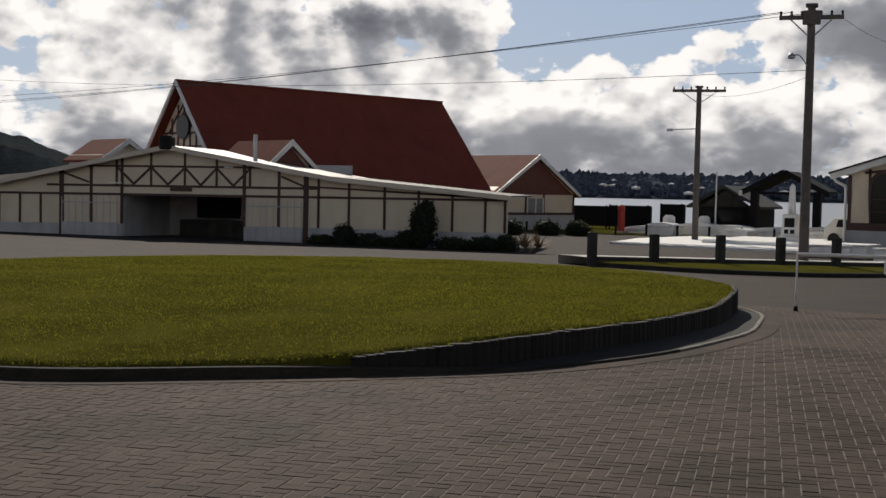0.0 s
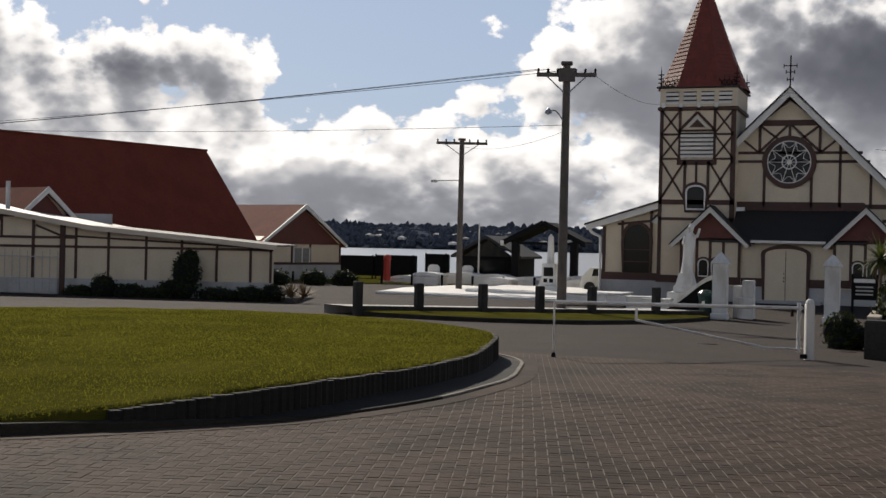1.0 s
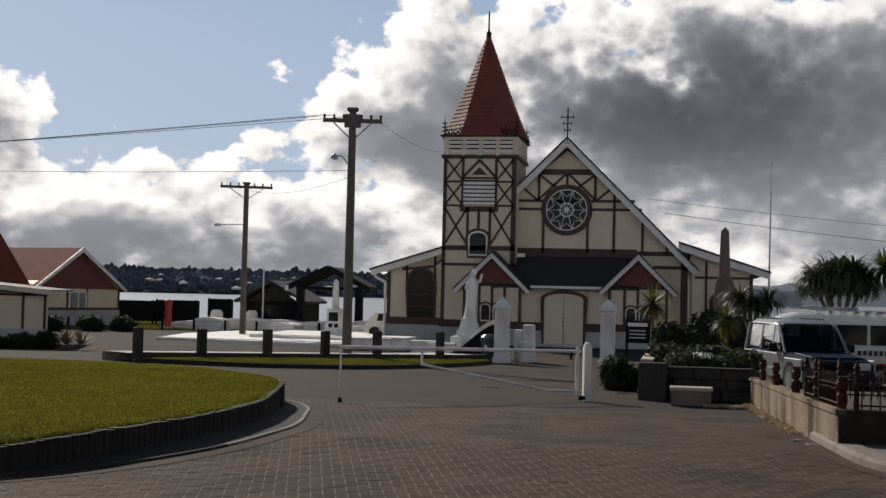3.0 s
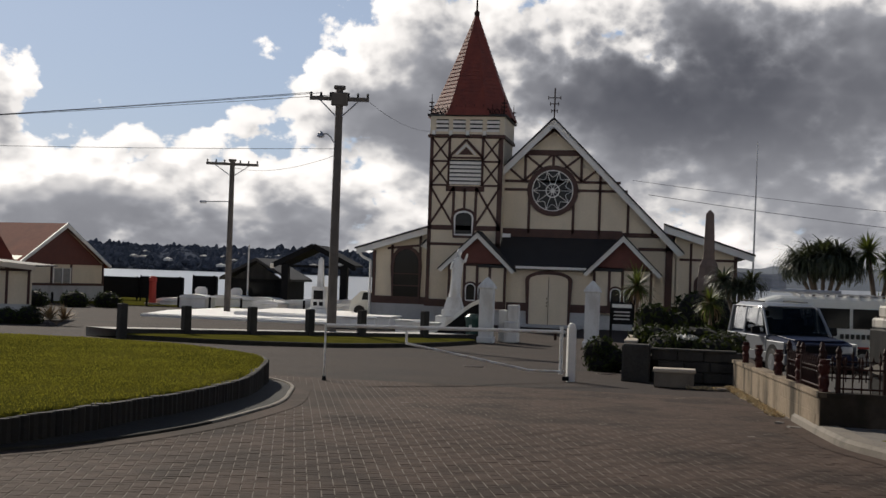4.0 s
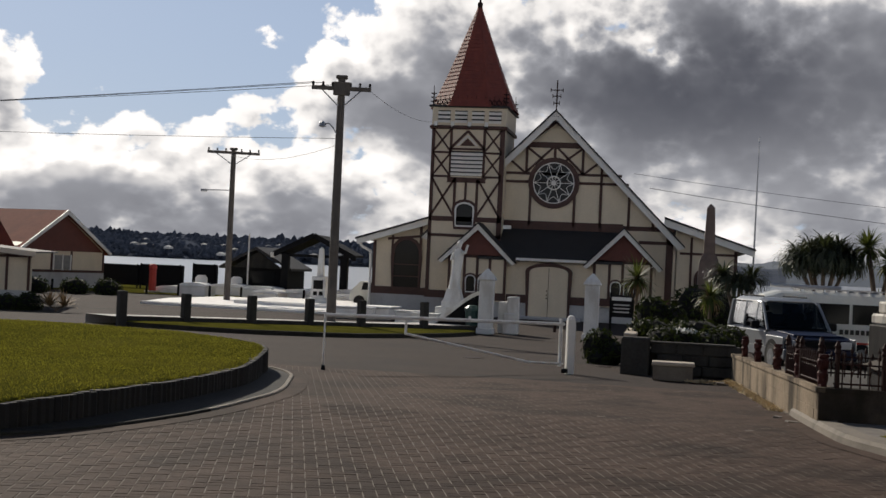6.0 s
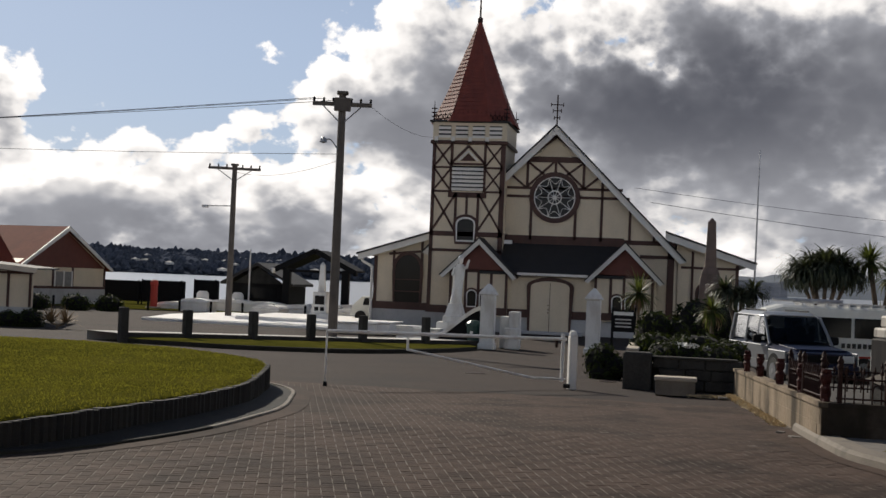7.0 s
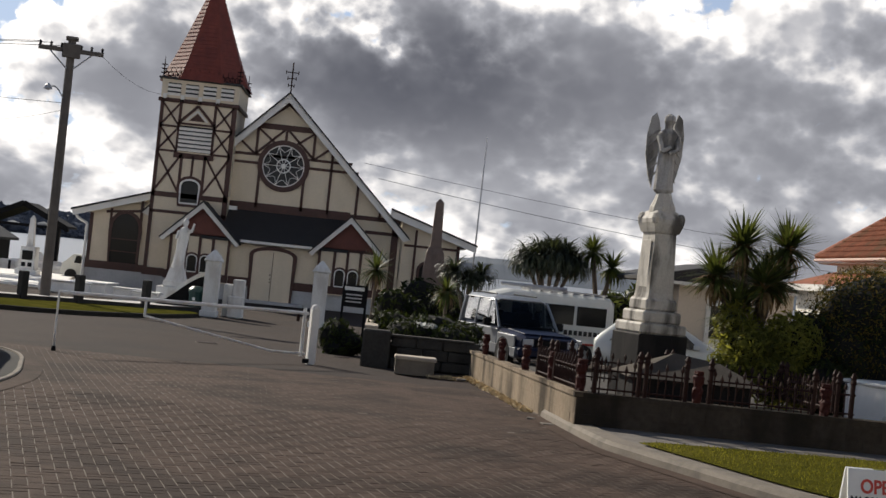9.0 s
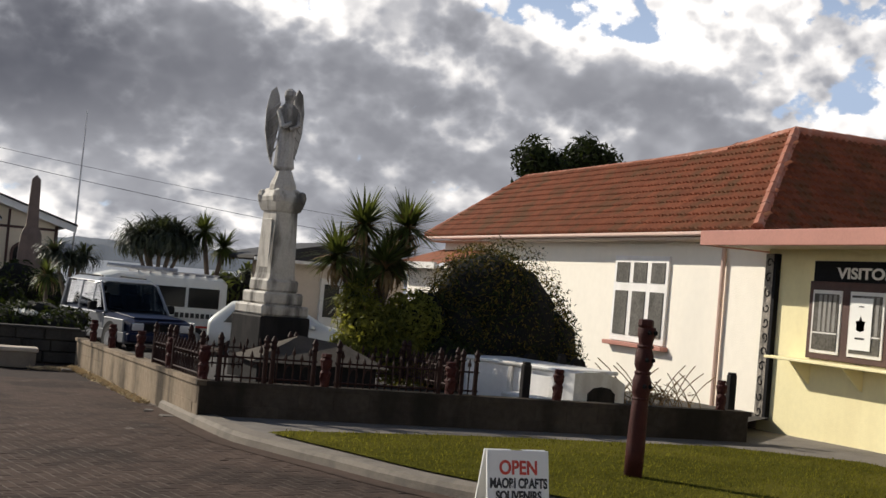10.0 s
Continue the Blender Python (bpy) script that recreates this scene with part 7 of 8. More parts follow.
def build_fence_wall():
    W = thing("boundary_wall", "low dark concrete wall with square posts", "wall")
    t = (FB - FA).normalized()
    ang = math.degrees(math.atan2(t.y, t.x))
    n = 10
    bm = bmesh.new()
    nn = Vector((-t.y, t.x)) * 0.1
    prev = None
    for i in range(n + 1):
        p = FA.lerp(FB, i / n)
        z = zg(p.y)
        ring = [bm.verts.new((p.x + s * nn.x, p.y + s * nn.y, z + h)) for s, h in ((-1, -0.1), (1, -0.1), (1, 0.27), (-1, 0.27))]
        if prev:
            for q in range(4):
                bm.faces.new((prev[q], ring[q], ring[(q + 1) % 4], prev[(q + 1) % 4]))
        else:
            bm.faces.new(ring)
        prev = ring
    bm.faces.new(prev[::-1])
    bmesh.ops.recalc_face_normals(bm, faces=bm.faces[:])
    part("wall_base", bm, "planter", W)
    for x, y, z in ((-15.5, 34.1, 1.24), (-14.2, 35.73, 1.19), (-12.75, 37.52, 1.18), (-11.38, 39.21, 1.12), (-10.06, 40.83, 1.11), (-8.34, 42.95, 1.09)):
        o = part("post", cube(-0.12, 0.12, -0.12, 0.12, -0.05, z - zg(y), 0.02), "planter", W)
        o.matrix_basis = pose(x, y, zg(y), 0, 0, ang)
    line = [FA.lerp(FB, i / 12) for i in range(13)]
    edge = smooth_line(((-15.6, 34.2), (-14.9, 34.0), (-13.65, 33.75), (-11.87, 33.6), (-10.39, 34.15), (-9.0, 35.2), (-7.86, 37.6), (-7.04, 40.9), (-6.7, 44.2)))
    vs, fs = ribbon([(p.x, p.y) for p in edge], ((0.0, -0.05), (0.0, 0.09), (0.12, 0.1), (0.13, 0.0)))
    tagged(pydata("kerb_far", vs, fs, "ringkerb"), "dark concrete kerb of the far verge", "kerb", kind="structure")
    vs, fs = [], []
    for p in edge:
        w = FA + t * max((p - FA).dot(t), 0.0)
        d = w - p
        for k in (0.02, 0.35, 0.7, 0.98):
            q = p + d * k
            vs.append((q.x, q.y, zg(q.y) + 0.1 + 0.05 * k))
    for i in range(len(edge) - 1):
        fs += [(4 * i + k, 4 * i + k + 1, 4 * i + k + 5, 4 * i + k + 4) for k in range(3)]
    tagged(pydata("verge_far", vs, fs, "grass"), "grass verge between the kerb and boundary wall", "grass", kind="structure")
    vs, fs = ribbon([(p.x, p.y) for p in line], ((0.1, 0.1), (0.1, 0.24), (2.2, 0.24), (2.2, -0.05)))
    tagged(pydata("pavement_graves", vs, fs, "apron"), "pale concrete apron behind the boundary wall", "footpath", kind="structure")


build_fence_wall()


# Poles and cables
def build_pole(x, y, top, arm, arm_z, rot, lamp_z, lamp_len, curved):
    P = thing("utility_pole", "grey timber utility pole with crossarm and street lamp", "utility pole", "utility poles", at=pose(x, y, 0, 0, 0, rot))
    part("pole", tube(bmesh.new(), (0, 0, zg(y) - 0.1), (0, 0, top), 0.17, 0.125, 12), "polewood", P)
    A = part("crossarm", cube(-arm / 2, arm / 2, -0.16, -0.06, arm_z - 0.07, arm_z + 0.07, 0.012), "polewood", P)
    for s in (-1, 1):
        part("arm_brace", tube(bmesh.new(), (s * 0.1, -0.12, arm_z - 0.6), (s * arm * 0.33, -0.12, arm_z - 0.05), 0.025, seg=6), "galv", P)
        for k in (0.95, 0.62, 0.3):
            part("insulator", lathe([(0.02, 0.0), (0.05, 0.03), (0.03, 0.07), (0.055, 0.1), (0.02, 0.15)], 8, (s * arm / 2 * k, -0.11, arm_z + 0.07)), "darkstone", A)
    if curved:
        arc = [(-0.1 - lamp_len * q / 6, -0.1, lamp_z + 0.35 * math.sin(q / 6 * 2.2)) for q in range(7)]
        Lm = part("lamp_arm", polytube(arc, 0.025, 6), "galv", P)
        part("lamp_head", lathe([(0.03, 0.12), (0.1, 0.06), (0.14, -0.06), (0.02, -0.1)], 10, (-0.15 - lamp_len, -0.1, lamp_z + 0.3)), "galv", Lm, "grey lamp head")
    else:
        Lm = part("lamp_arm", tube(bmesh.new(), (0, 0, lamp_z + 0.05), (-lamp_len, -0.1, lamp_z), 0.03, seg=6), "galv", P)
        part("lamp_head", cube(-lamp_len - 0.35, -lamp_len, -0.2, 0.0, lamp_z - 0.1, lamp_z + 0.04, 0.03), "galv", Lm, "grey lamp head")
    part("pole_cap", cube(-0.2, 0.2, -0.2, 0.2, top - 0.05, top + 0.06, 0.03), "polewood", P)
    part("transformer", cube(-0.28, 0.3, -0.24, -0.12, arm_z - 0.25, arm_z + 0.22, 0.03), "polewood", P) if curved else None
    return P


build_pole(-11.46, 42.13, 8.72, 2.05, 8.32, 14, 6.75, 0.45, True)
build_pole(-22.7, 62.7, 7.95, 2.7, 7.75, 20, 5.75, 1.25, False)


def cable(a, b, sag, r=0.012):
    r *= 0.75
    C = thing("overhead_cable", "thin dark overhead cable", "cable", "overhead cables")
    a, b = Vector(a), Vector(b)
    n = 18
    pts = [a.lerp(b, i / n) - Vector((0, 0, sag * 4 * (i / n) * (1 - i / n))) for i in range(n + 1)]
    part("wire", polytube(pts, r), "cable", C)


for dx, dz in ((-0.95, 0.2), (-0.6, 0.2), (0.3, 0.2)):
    cable((-11.46 + dx, 42.0 + dx * 0.25, 8.3 + dz), (-85 + dx, 52 + dx * 3, 7.1 + dz + dx * 0.9), 0.7, 0.014)
cable((-11.46, 42.1, 6.6), (-85, 55, 10.3), 0.9, 0.012)
cable((-11.46, 42.1, 6.4), (-22.7, 62.6, 7.6), 0.35, 0.012)
cable((-10.6, 42.1, 8.4), (-12.0, 61.6, 9.5), 0.3, 0.01)
cable((-1.2, 63.5, 6.7), (34, 70, 4.3), 0.5, 0.018)
cable((-2.0, 63.5, 7.4), (34, 72, 5.6), 0.5, 0.014)
M2 = thing("flag_mast", "slim grey mast beside the church", "mast", at=pose(3.98, 64.0, 0, 0, 0.4))
part("mast", tube(bmesh.new(), (0, 0, 0), (0, 0, 9.45), 0.06, 0.03, 8), "galv", M2)
part("base_plate", cube(-0.15, 0.15, -0.15, 0.15, 0, 0.1, 0.02), "galv", M2)
OB = thing("obelisk", "brown granite obelisk on a tapering base", "obelisk", at=pose(1.5, 52.0, 0))
part("base", lathe([(0.5, 0), (0.46, 1.2), (0.42, 2.4), (0.36, 3.1), (0.26, 3.35)], square=True, seg=4), "granite", OB)
part("needle", lathe([(0.23, 3.3), (0.16, 5.2), (0.02, 5.36)], square=True, seg=4), "granite", OB)


# Lakeside graves and structures
def build_graves_far():
    rng = random.Random(77)
    for out, z in (([(-24.2, 55.2), (-14.4, 54.6), (-16.4, 67.5), (-24.8, 68.0), (-25.4, 61.5)], 0.07), ([(-21.0, 59.0), (-14.9, 58.4), (-16.3, 67.0), (-21.6, 67.3)], 0.2)):
        Sl = thing("concrete_slab", "flat pale concrete grave slab behind the boundary wall", "slab", "grave slabs")
        bm = bmesh.new()
        lo, hi = [bm.verts.new((x, y, -0.05)) for x, y in out], [bm.verts.new((x, y, z)) for x, y in out]
        bm.faces.new(hi)
        for i in range(len(out)):
            j = (i + 1) % len(out)
            bm.faces.new((lo[i], lo[j], hi[j], hi[i]))
        bmesh.ops.recalc_face_normals(bm, faces=bm.faces[:])
        part("slab", bm, "tomb", Sl)
        part("edge_strip", cube(out[0][0], out[1][0], out[1][1] + 0.75, out[1][1] + 0.95, z, z + 0.03), "white2", Sl)
    rows = [(-13.2, 52.3, 1.0, 0.42), (-12.2, 52.6, 0.7, 0.46), (-29.0, 71.5, 1.0, 0.4), (-27.6, 72.4, 0.9, 0.5), (-22.4, 69.2, 0.8, 0.6), (-20.2, 72.0, 1.3, 0.8), (-18.4, 71.4, 0.6, 0.9),
            (-25.9, 72.5, 1.2, 0.85), (-23.6, 71.5, 1.2, 0.8), (-26.8, 69.0, 0.8, 0.95), (-21.0, 70.5, 1.2, 0.7), (-19.4, 70.0, 0.8, 0.95), (-17.6, 69.0, 0.9, 0.6), (-16.0, 69.5, 0.7, 0.8)]
    for k, (x, y, w, h) in enumerate(rows):
        T = thing("white_tomb", "white plastered lakeside tomb", "tomb", "lakeside white tombs", at=pose(x, y, 0, 0, 0, rng.uniform(-8, 8)))
        h *= 1.0 if k < 2 else 0.55
        part("body", cube(-w, w, -0.9, 0.9, -0.02, h, 0.04), "tomb", T)
        part("lid", cube(-w - 0.06, w + 0.06, -0.96, 0.96, h, h + 0.07, 0.02), "tomb", T)
        if k > 1:
            vault = [(w * math.cos(math.pi * q / 8), h + 0.07 + 0.17 * math.sin(math.pi * q / 8)) for q in range(9)]
            part("vault", prism(vault, -0.85, 0.5), "tomb", T)
        if k in (7, 9, 11, 13):
            bm = prism([(-0.35, h), (0.35, h), (0.35, h + 0.5), (0.2, h + 0.66), (-0.2, h + 0.66), (-0.35, h + 0.5)], 0.6, 0.75)
            part("headstone", bm, "tomb", T)
    C = thing("white_cross_memorial", "tall white pillar memorial with dark plaques", "memorial", at=pose(-17.5, 62.0, 0))
    part("base", cube(-0.5, 0.5, -0.5, 0.5, 0, 0.45, 0.03), "white2", C)
    part("block", cube(-0.36, 0.36, -0.36, 0.36, 0.45, 1.55, 0.02), "white2", C)
    part("needle", lathe([(0.16, 1.55), (0.11, 2.9), (0.02, 3.05)], square=True, seg=4), "white2", C)
    for x0, z0, w, h in ((-0.25, 0.9, 0.5, 0.45), (-0.25, 0.58, 0.2, 0.2), (0.05, 0.58, 0.2, 0.2)):
        part("plaque", cube(x0, x0 + w, -0.38, -0.355, z0, z0 + h, 0.005), "darkstone", C)
    R = thing("red_pillar", "red painted carved pillar on the lakeside grass", "pillar", at=pose(-30.1, 70.3, 0))
    part("shaft", lathe([(0.22, 0), (0.21, 1.35), (0.25, 1.4), (0.23, 1.62), (0.12, 1.7)], 10), "redpaint", R)
    part("base", cube(-0.35, 0.35, -0.35, 0.35, 0, 0.12, 0.02), "slab", R)
    for x0, x1, y, h in ((-39.8, -36.7, 76.6, 1.58), (-36.66, -33.7, 76.5, 1.52), (-33.66, -30.8, 76.5, 1.6), (-30.3, -28.7, 77, 1.75)):
        B = thing("netted_fence", "black netted fence panel by the lake", "fence", "black lakeside panels")
        bm = cube(x0, x1, y, y + 0.5, 0.2, h, 0.06)
        part("panel", bm, "black", B)
        for x in (x0 + 0.1, x1 - 0.1):
            part("post", cube(x - 0.05, x + 0.05, y - 0.06, y, -0.02, h + 0.05, 0.01), "black", B)
    for k in range(9):
        x = -34.5 + k * 1.75
        y = 66.5 + 0.35 * k
        b = thing("bollard", "short black timber bollard along the grass edge", "bollard", "lakeside bollards", at=pose(x, y, 0))
        part("shaft", lathe([(0.07, 0), (0.07, 0.55), (0.05, 0.6)], 8), "black", b)
        part("cap", lathe([(0.075, 0.52), (0.08, 0.56), (0.04, 0.62)], 8), "black", b)
    fill("grass_lakeside", [(-60, 67), (-34, 66.8), (-20, 69.8), (-18, 80), (-20, 91), (-60, 91)], 0.02, "grass", "lakeside lawn behind bollards", "grass")
    # carved black gateway and pavilion
    G = thing("carved_gateway", "black timber gateway with steep gable boards", "gateway")
    for x in (-22.5, -18.9):
        part("post", cube(x - 0.22, x + 0.22, 71.8, 72.2, 0, 2.7, 0.03), "black", G)
    for s in (-1, 1):
        part("gable_board", beam(-20.8, 3.8, -20.8 + s * 2.45, 2.6, 0.3, 72.0, 0.2), "black", G)
        part("board_tip", cube(-20.8 + s * 2.5 - 0.1, -20.8 + s * 2.5 + 0.1, 71.75, 72.05, 2.4, 2.7, 0.03), "white" if s < 0 else "black", G)
    part("roof", prism([(-23.1, 2.72), (-20.8, 3.86), (-18.5, 2.72), (-18.5, 2.6), (-20.8, 3.7), (-23.1, 2.6)], 72.0, 75.0), "black", G)
    part("lintel", cube(-22.7, -18.7, 71.9, 72.3, 2.5, 2.66, 0.02), "black", G)
    Pv = thing("pavilion", "dark timber pavilion with low gable roof", "pavilion")
    part("roof", prism([(-27.2, 1.75), (-24.9, 3.0), (-22.6, 1.75), (-22.6, 1.6), (-24.9, 2.82), (-27.2, 1.6)], 73.5, 78), "darkroof", Pv)
    part("wall", cube(-26.7, -23.1, 74.2, 78, 0, 1.75), "black", Pv)
    part("gable_panel", prism([(-26.5, 1.7), (-23.3, 1.7), (-24.9, 2.7)], 73.9, 74.1), "planter", Pv)
    part("window", cube(-26.0, -23.8, 74.14, 74.2, 0.8, 1.5), "glass", Pv)
    F = thing("flagpole", "slim white flagpole by the pavilion", "flagpole", at=pose(-25.0, 75 - 2.5, 0))
    part("pole", tube(bmesh.new(), (0, 0, 0), (0, 0, 3.75), 0.06, 0.045, 8), "white", F)
    part("foot", cube(-0.12, 0.12, -0.12, 0.12, 0, 0.1, 0.02), "white", F)
    T = thing("parked_car", "white parked car far by the gateway", "car", at=pose(-15.4, 66.0, 0, 0, 0, 10))
    part("body", prism([(-1.5, 0.3), (1.5, 0.3), (1.55, 0.8), (0.9, 0.9), (0.5, 1.35), (-0.9, 1.35), (-1.4, 0.85)], -0.75, 0.75), "carwhite", T)
    part("side_window", prism([(-0.85, 0.9), (0.75, 0.9), (0.42, 1.28), (-0.75, 1.28)], -0.77, 0.77), "glass", T)
    for x in (-0.95, 0.95):
        o = part("wheel", lathe([(0.3, -0.8), (0.3, 0.8)], 14), "tyre", T)
        o.matrix_basis = pose(x, 0, 0.3, 90)


build_graves_far()
shrub("shed_shrub", "tall dark shrub in front of the shed", [(-27.4, 43.6, 1.0, 0.65, 0.5, 0.9), (-27.7, 43.4, 0.3, 0.9, 0.6, 0.5), (-27.2, 43.6, 1.6, 0.35, 0.35, 0.4)], 2600, 0.06, 71, base=0)
for k, (s, r, h) in enumerate(((-31.2, 0.75, 0.4), (-30.3, 0.55, 0.85), (-29.3, 0.8, 0.5), (-28.3, 0.8, 0.4), (-26.0, 0.9, 0.45), (-24.8, 0.8, 0.5), (-24.0, 0.5, 0.6))):
    y = 45.5 + (s + 24.5) * 0.364 - 1.2
    shrub("shed_hedge", "low dark rounded shrub along the shed wall", [(s, y, h * 0.35, r, 0.6, h * 0.75)], 900, 0.06, 80 + k, base=-0.1)
sword_tree("flax_bush", "spiky reddish flax clump at the shed corner", (-22.6, 43.9, 0), ((-22.8, 43.8, 0.2), (-22.3, 44.0, 0.2)), 70, 0.8, 0.06, 95, "dryleaf", 0.4, 0.1, False, 0.05)
for k, (x, y) in enumerate(((-32.9, 61.5), (-31.4, 63), (-30.0, 64))):
    shrub("wing_shrub", "dark clipped shrub beside the hall wing", [(x, y, 0.3, 0.8, 0.7, 0.55)], 800, 0.07, 110 + k, base=-0.1)


# Vehicles
def wheel(parent, x, y, r=0.36, w=0.22):
    W = part("wheel", lathe([(r * 0.92, -w / 2), (r, -w / 2 + 0.03), (r, w / 2 - 0.03), (r * 0.92, w / 2)], 20), "tyre", parent)
    W.matrix_basis = pose(x, y, r, 90)
    part("rim", lathe([(r * 0.58, -w / 2 - 0.012), (r * 0.6, w / 2 + 0.012)], 16), "silver", W)
    part("hub", lathe([(r * 0.2, -w / 2 - 0.02), (r * 0.2, w / 2 + 0.02)], 10), "galv", W)
    return W


def shell(sections, material, name, parent, label="", smooth=False):
    """Car body from cross-sections along x: (x, half width low, half width high, z low, z belt, z top)."""
    bm = bmesh.new()
    prev = None
    for x, w0, w1, z0, z1, z2 in sections:
        ring = [bm.verts.new((x, s * w, z)) for s, w, z in ((-1, w0 * 0.94, z0), (-1, w0, (z0 + z1) / 2), (-1, w0 * 0.985, z1), (-1, w1, z2 - 0.06), (-1, w1 * 0.86, z2), (1, w1 * 0.86, z2), (1, w1, z2 - 0.06), (1, w0 * 0.985, z1), (1, w0, (z0 + z1) / 2), (1, w0 * 0.94, z0))]
        if prev:
            for i in range(10):
                bm.faces.new((prev[i], prev[(i + 1) % 10], ring[(i + 1) % 10], ring[i]))
        else:
            bm.faces.new(ring[::-1])
        prev = ring
    bm.faces.new(prev)
    bmesh.ops.recalc_face_normals(bm, faces=bm.faces[:])
    return part(name, bm, material, parent, label, smooth)


def build_offroader():
    """Local +x is the nose."""
    V = thing("off_roader", "silver and dark blue four-wheel-drive car parked", "car", at=pose(2.82, 31.4, zg(31.4) - 0.02, 0, 0, -90 + 16) @ Matrix.Diagonal((0.95, 0.97, 0.93, 1)))
    low = shell([(-2.2, 0.82, 0.80, 0.42, 0.8, 0.98), (-2.0, 0.86, 0.84, 0.34, 0.8, 1.02), (0.7, 0.87, 0.85, 0.32, 0.8, 1.02), (0.9, 0.87, 0.84, 0.34, 0.8, 1.0), (2.0, 0.85, 0.80, 0.36, 0.78, 0.94), (2.25, 0.78, 0.74, 0.42, 0.72, 0.88)], "navy", "body", V, "dark blue upper body")
    part("side_cladding", cube(-2.15, 2.2, -0.885, 0.885, 0.34, 0.62, 0.03), "silver", V, "silver lower side band")
    shell([(-2.02, 0.70, 0.66, 1.68, 1.7, 1.74), (-1.8, 0.74, 0.70, 1.69, 1.72, 1.8), (-0.1, 0.74, 0.70, 1.69, 1.72, 1.8), (0.16, 0.70, 0.64, 1.68, 1.7, 1.74)], "silver", "roof", V, "silver roof")
    part("rear_door", cube(-2.14, -2.04, -0.74, 0.74, 0.6, 1.1, 0.02), "silver", V)
    for s in (-1, 1):
        for (xa, za), (xb, zb), r in (((0.8, 1.0), (0.16, 1.7), 0.035), ((-0.06, 1.0), (-0.06, 1.7), 0.04), ((-0.92, 1.0), (-0.92, 1.7), 0.045), ((-2.05, 1.0), (-1.95, 1.7), 0.07)):
            part("pillar", tube(bmesh.new(), (xa, s * 0.79, za), (xb, s * 0.705, zb), r, seg=6), "silver", V)
        part("front_seat", cube(-0.65, -0.5, s * 0.4 - 0.24, s * 0.4 + 0.24, 0.9, 1.42, 0.05), "black", V)
        part("headrest", cube(-0.66, -0.55, s * 0.4 - 0.13, s * 0.4 + 0.13, 1.44, 1.6, 0.04), "black", V)
        part("front_fender", cube(0.95, 2.12, s * 0.868 - 0.025, s * 0.868 + 0.025, 0.6, 0.9, 0.02), "silver", V)
        part("side_panel", cube(-2.05, 0.92, s * 0.872 - 0.02, s * 0.872 + 0.02, 0.6, 0.98, 0.015), "silver", V)
    part("rear_seat", cube(-1.5, -1.35, -0.62, 0.62, 0.9, 1.35, 0.05), "black", V)
    part("dashboard", cube(0.3, 0.7, -0.7, 0.7, 0.95, 1.07, 0.03), "black", V)
    part("steering_wheel", lathe([(0.17, 0), (0.19, 0.015), (0.17, 0.03)], 14), "black", V).matrix_basis = pose(0.22, 0.38, 1.1, 0, -65, 0)
    part("bonnet", cube(0.85, 2.05, -0.62, 0.62, 0.975, 1.0, 0.01), "navy", V, "dark blue bonnet").matrix_basis = pose(0, 0, 0.055, 0, 2.6, 0)
    part("snorkel_cowl", cube(0.78, 0.95, -0.68, 0.68, 0.99, 1.03, 0.01), "black", V)
    for s in (-1, 1):
        for xa, xb in ((-1.75, -0.95), (-0.88, -0.1), (-0.02, 0.42)):
            bm = bmesh.new()
            k = 0.26 if xb > 0.3 else 0.0
            for q in ((xa, 1.08, 0.805), (xb + k * 0.4, 1.08, 0.805), (xb - k, 1.66, 0.735), (xa, 1.66, 0.735)):
                bm.verts.new((q[0], s * q[2], q[1]))
            bm.verts.ensure_lookup_table()
            bm.faces.new(bm.verts[:])
            bmesh.ops.solidify(bm, geom=bm.faces[:], thickness=0.015)
            part("side_window", bm, "carglass", V)
        part("wing_mirror", cube(0.35, 0.5, s * 0.98 - 0.1, s * 0.98 + 0.1, 1.02, 1.22, 0.03), "black", V)
        part("headlight", cube(2.16, 2.27, s * 0.58 - 0.14, s * 0.58 + 0.14, 0.66, 0.84, 0.02), "lampglass", V, "clear headlight")
        part("fog_lamp", cube(2.28, 2.32, s * 0.5 - 0.08, s * 0.5 + 0.08, 0.46, 0.54, 0.02), "lampglass", V)
        wheel(V, 1.4, s * 0.8)
        wheel(V, -1.35, s * 0.8)
        part("wheel_arch", tube(bmesh.new(), (1.4, s * 0.86, 0.36), (1.4, s * 0.9, 0.36), 0.46, seg=18), "black", V)
    bm = bmesh.new()
    for q in ((0.80, -0.72, 1.05), (0.80, 0.72, 1.05), (0.16, 0.62, 1.72), (0.16, -0.62, 1.72)):
        bm.verts.new(q)
    bm.verts.ensure_lookup_table()
    bm.faces.new(bm.verts[:])
    bmesh.ops.solidify(bm, geom=bm.faces[:], thickness=-0.02)
    part("windscreen", bm, "carglass", V)
    part("grille", cube(2.2, 2.28, -0.42, 0.42, 0.66, 0.84, 0.02), "black", V)
    part("bumper", cube(2.1, 2.36, -0.84, 0.84, 0.38, 0.62, 0.05), "navy", V)
    for y in (-0.55, 0.55):
        part("roof_rail", tube(bmesh.new(), (-1.8, y, 1.84), (-0.2, y, 1.84), 0.02, seg=6), "black", V)
    part("number_plate_bar", cube(2.35, 2.37, -0.22, 0.22, 0.44, 0.54, 0.004), "paper", V)


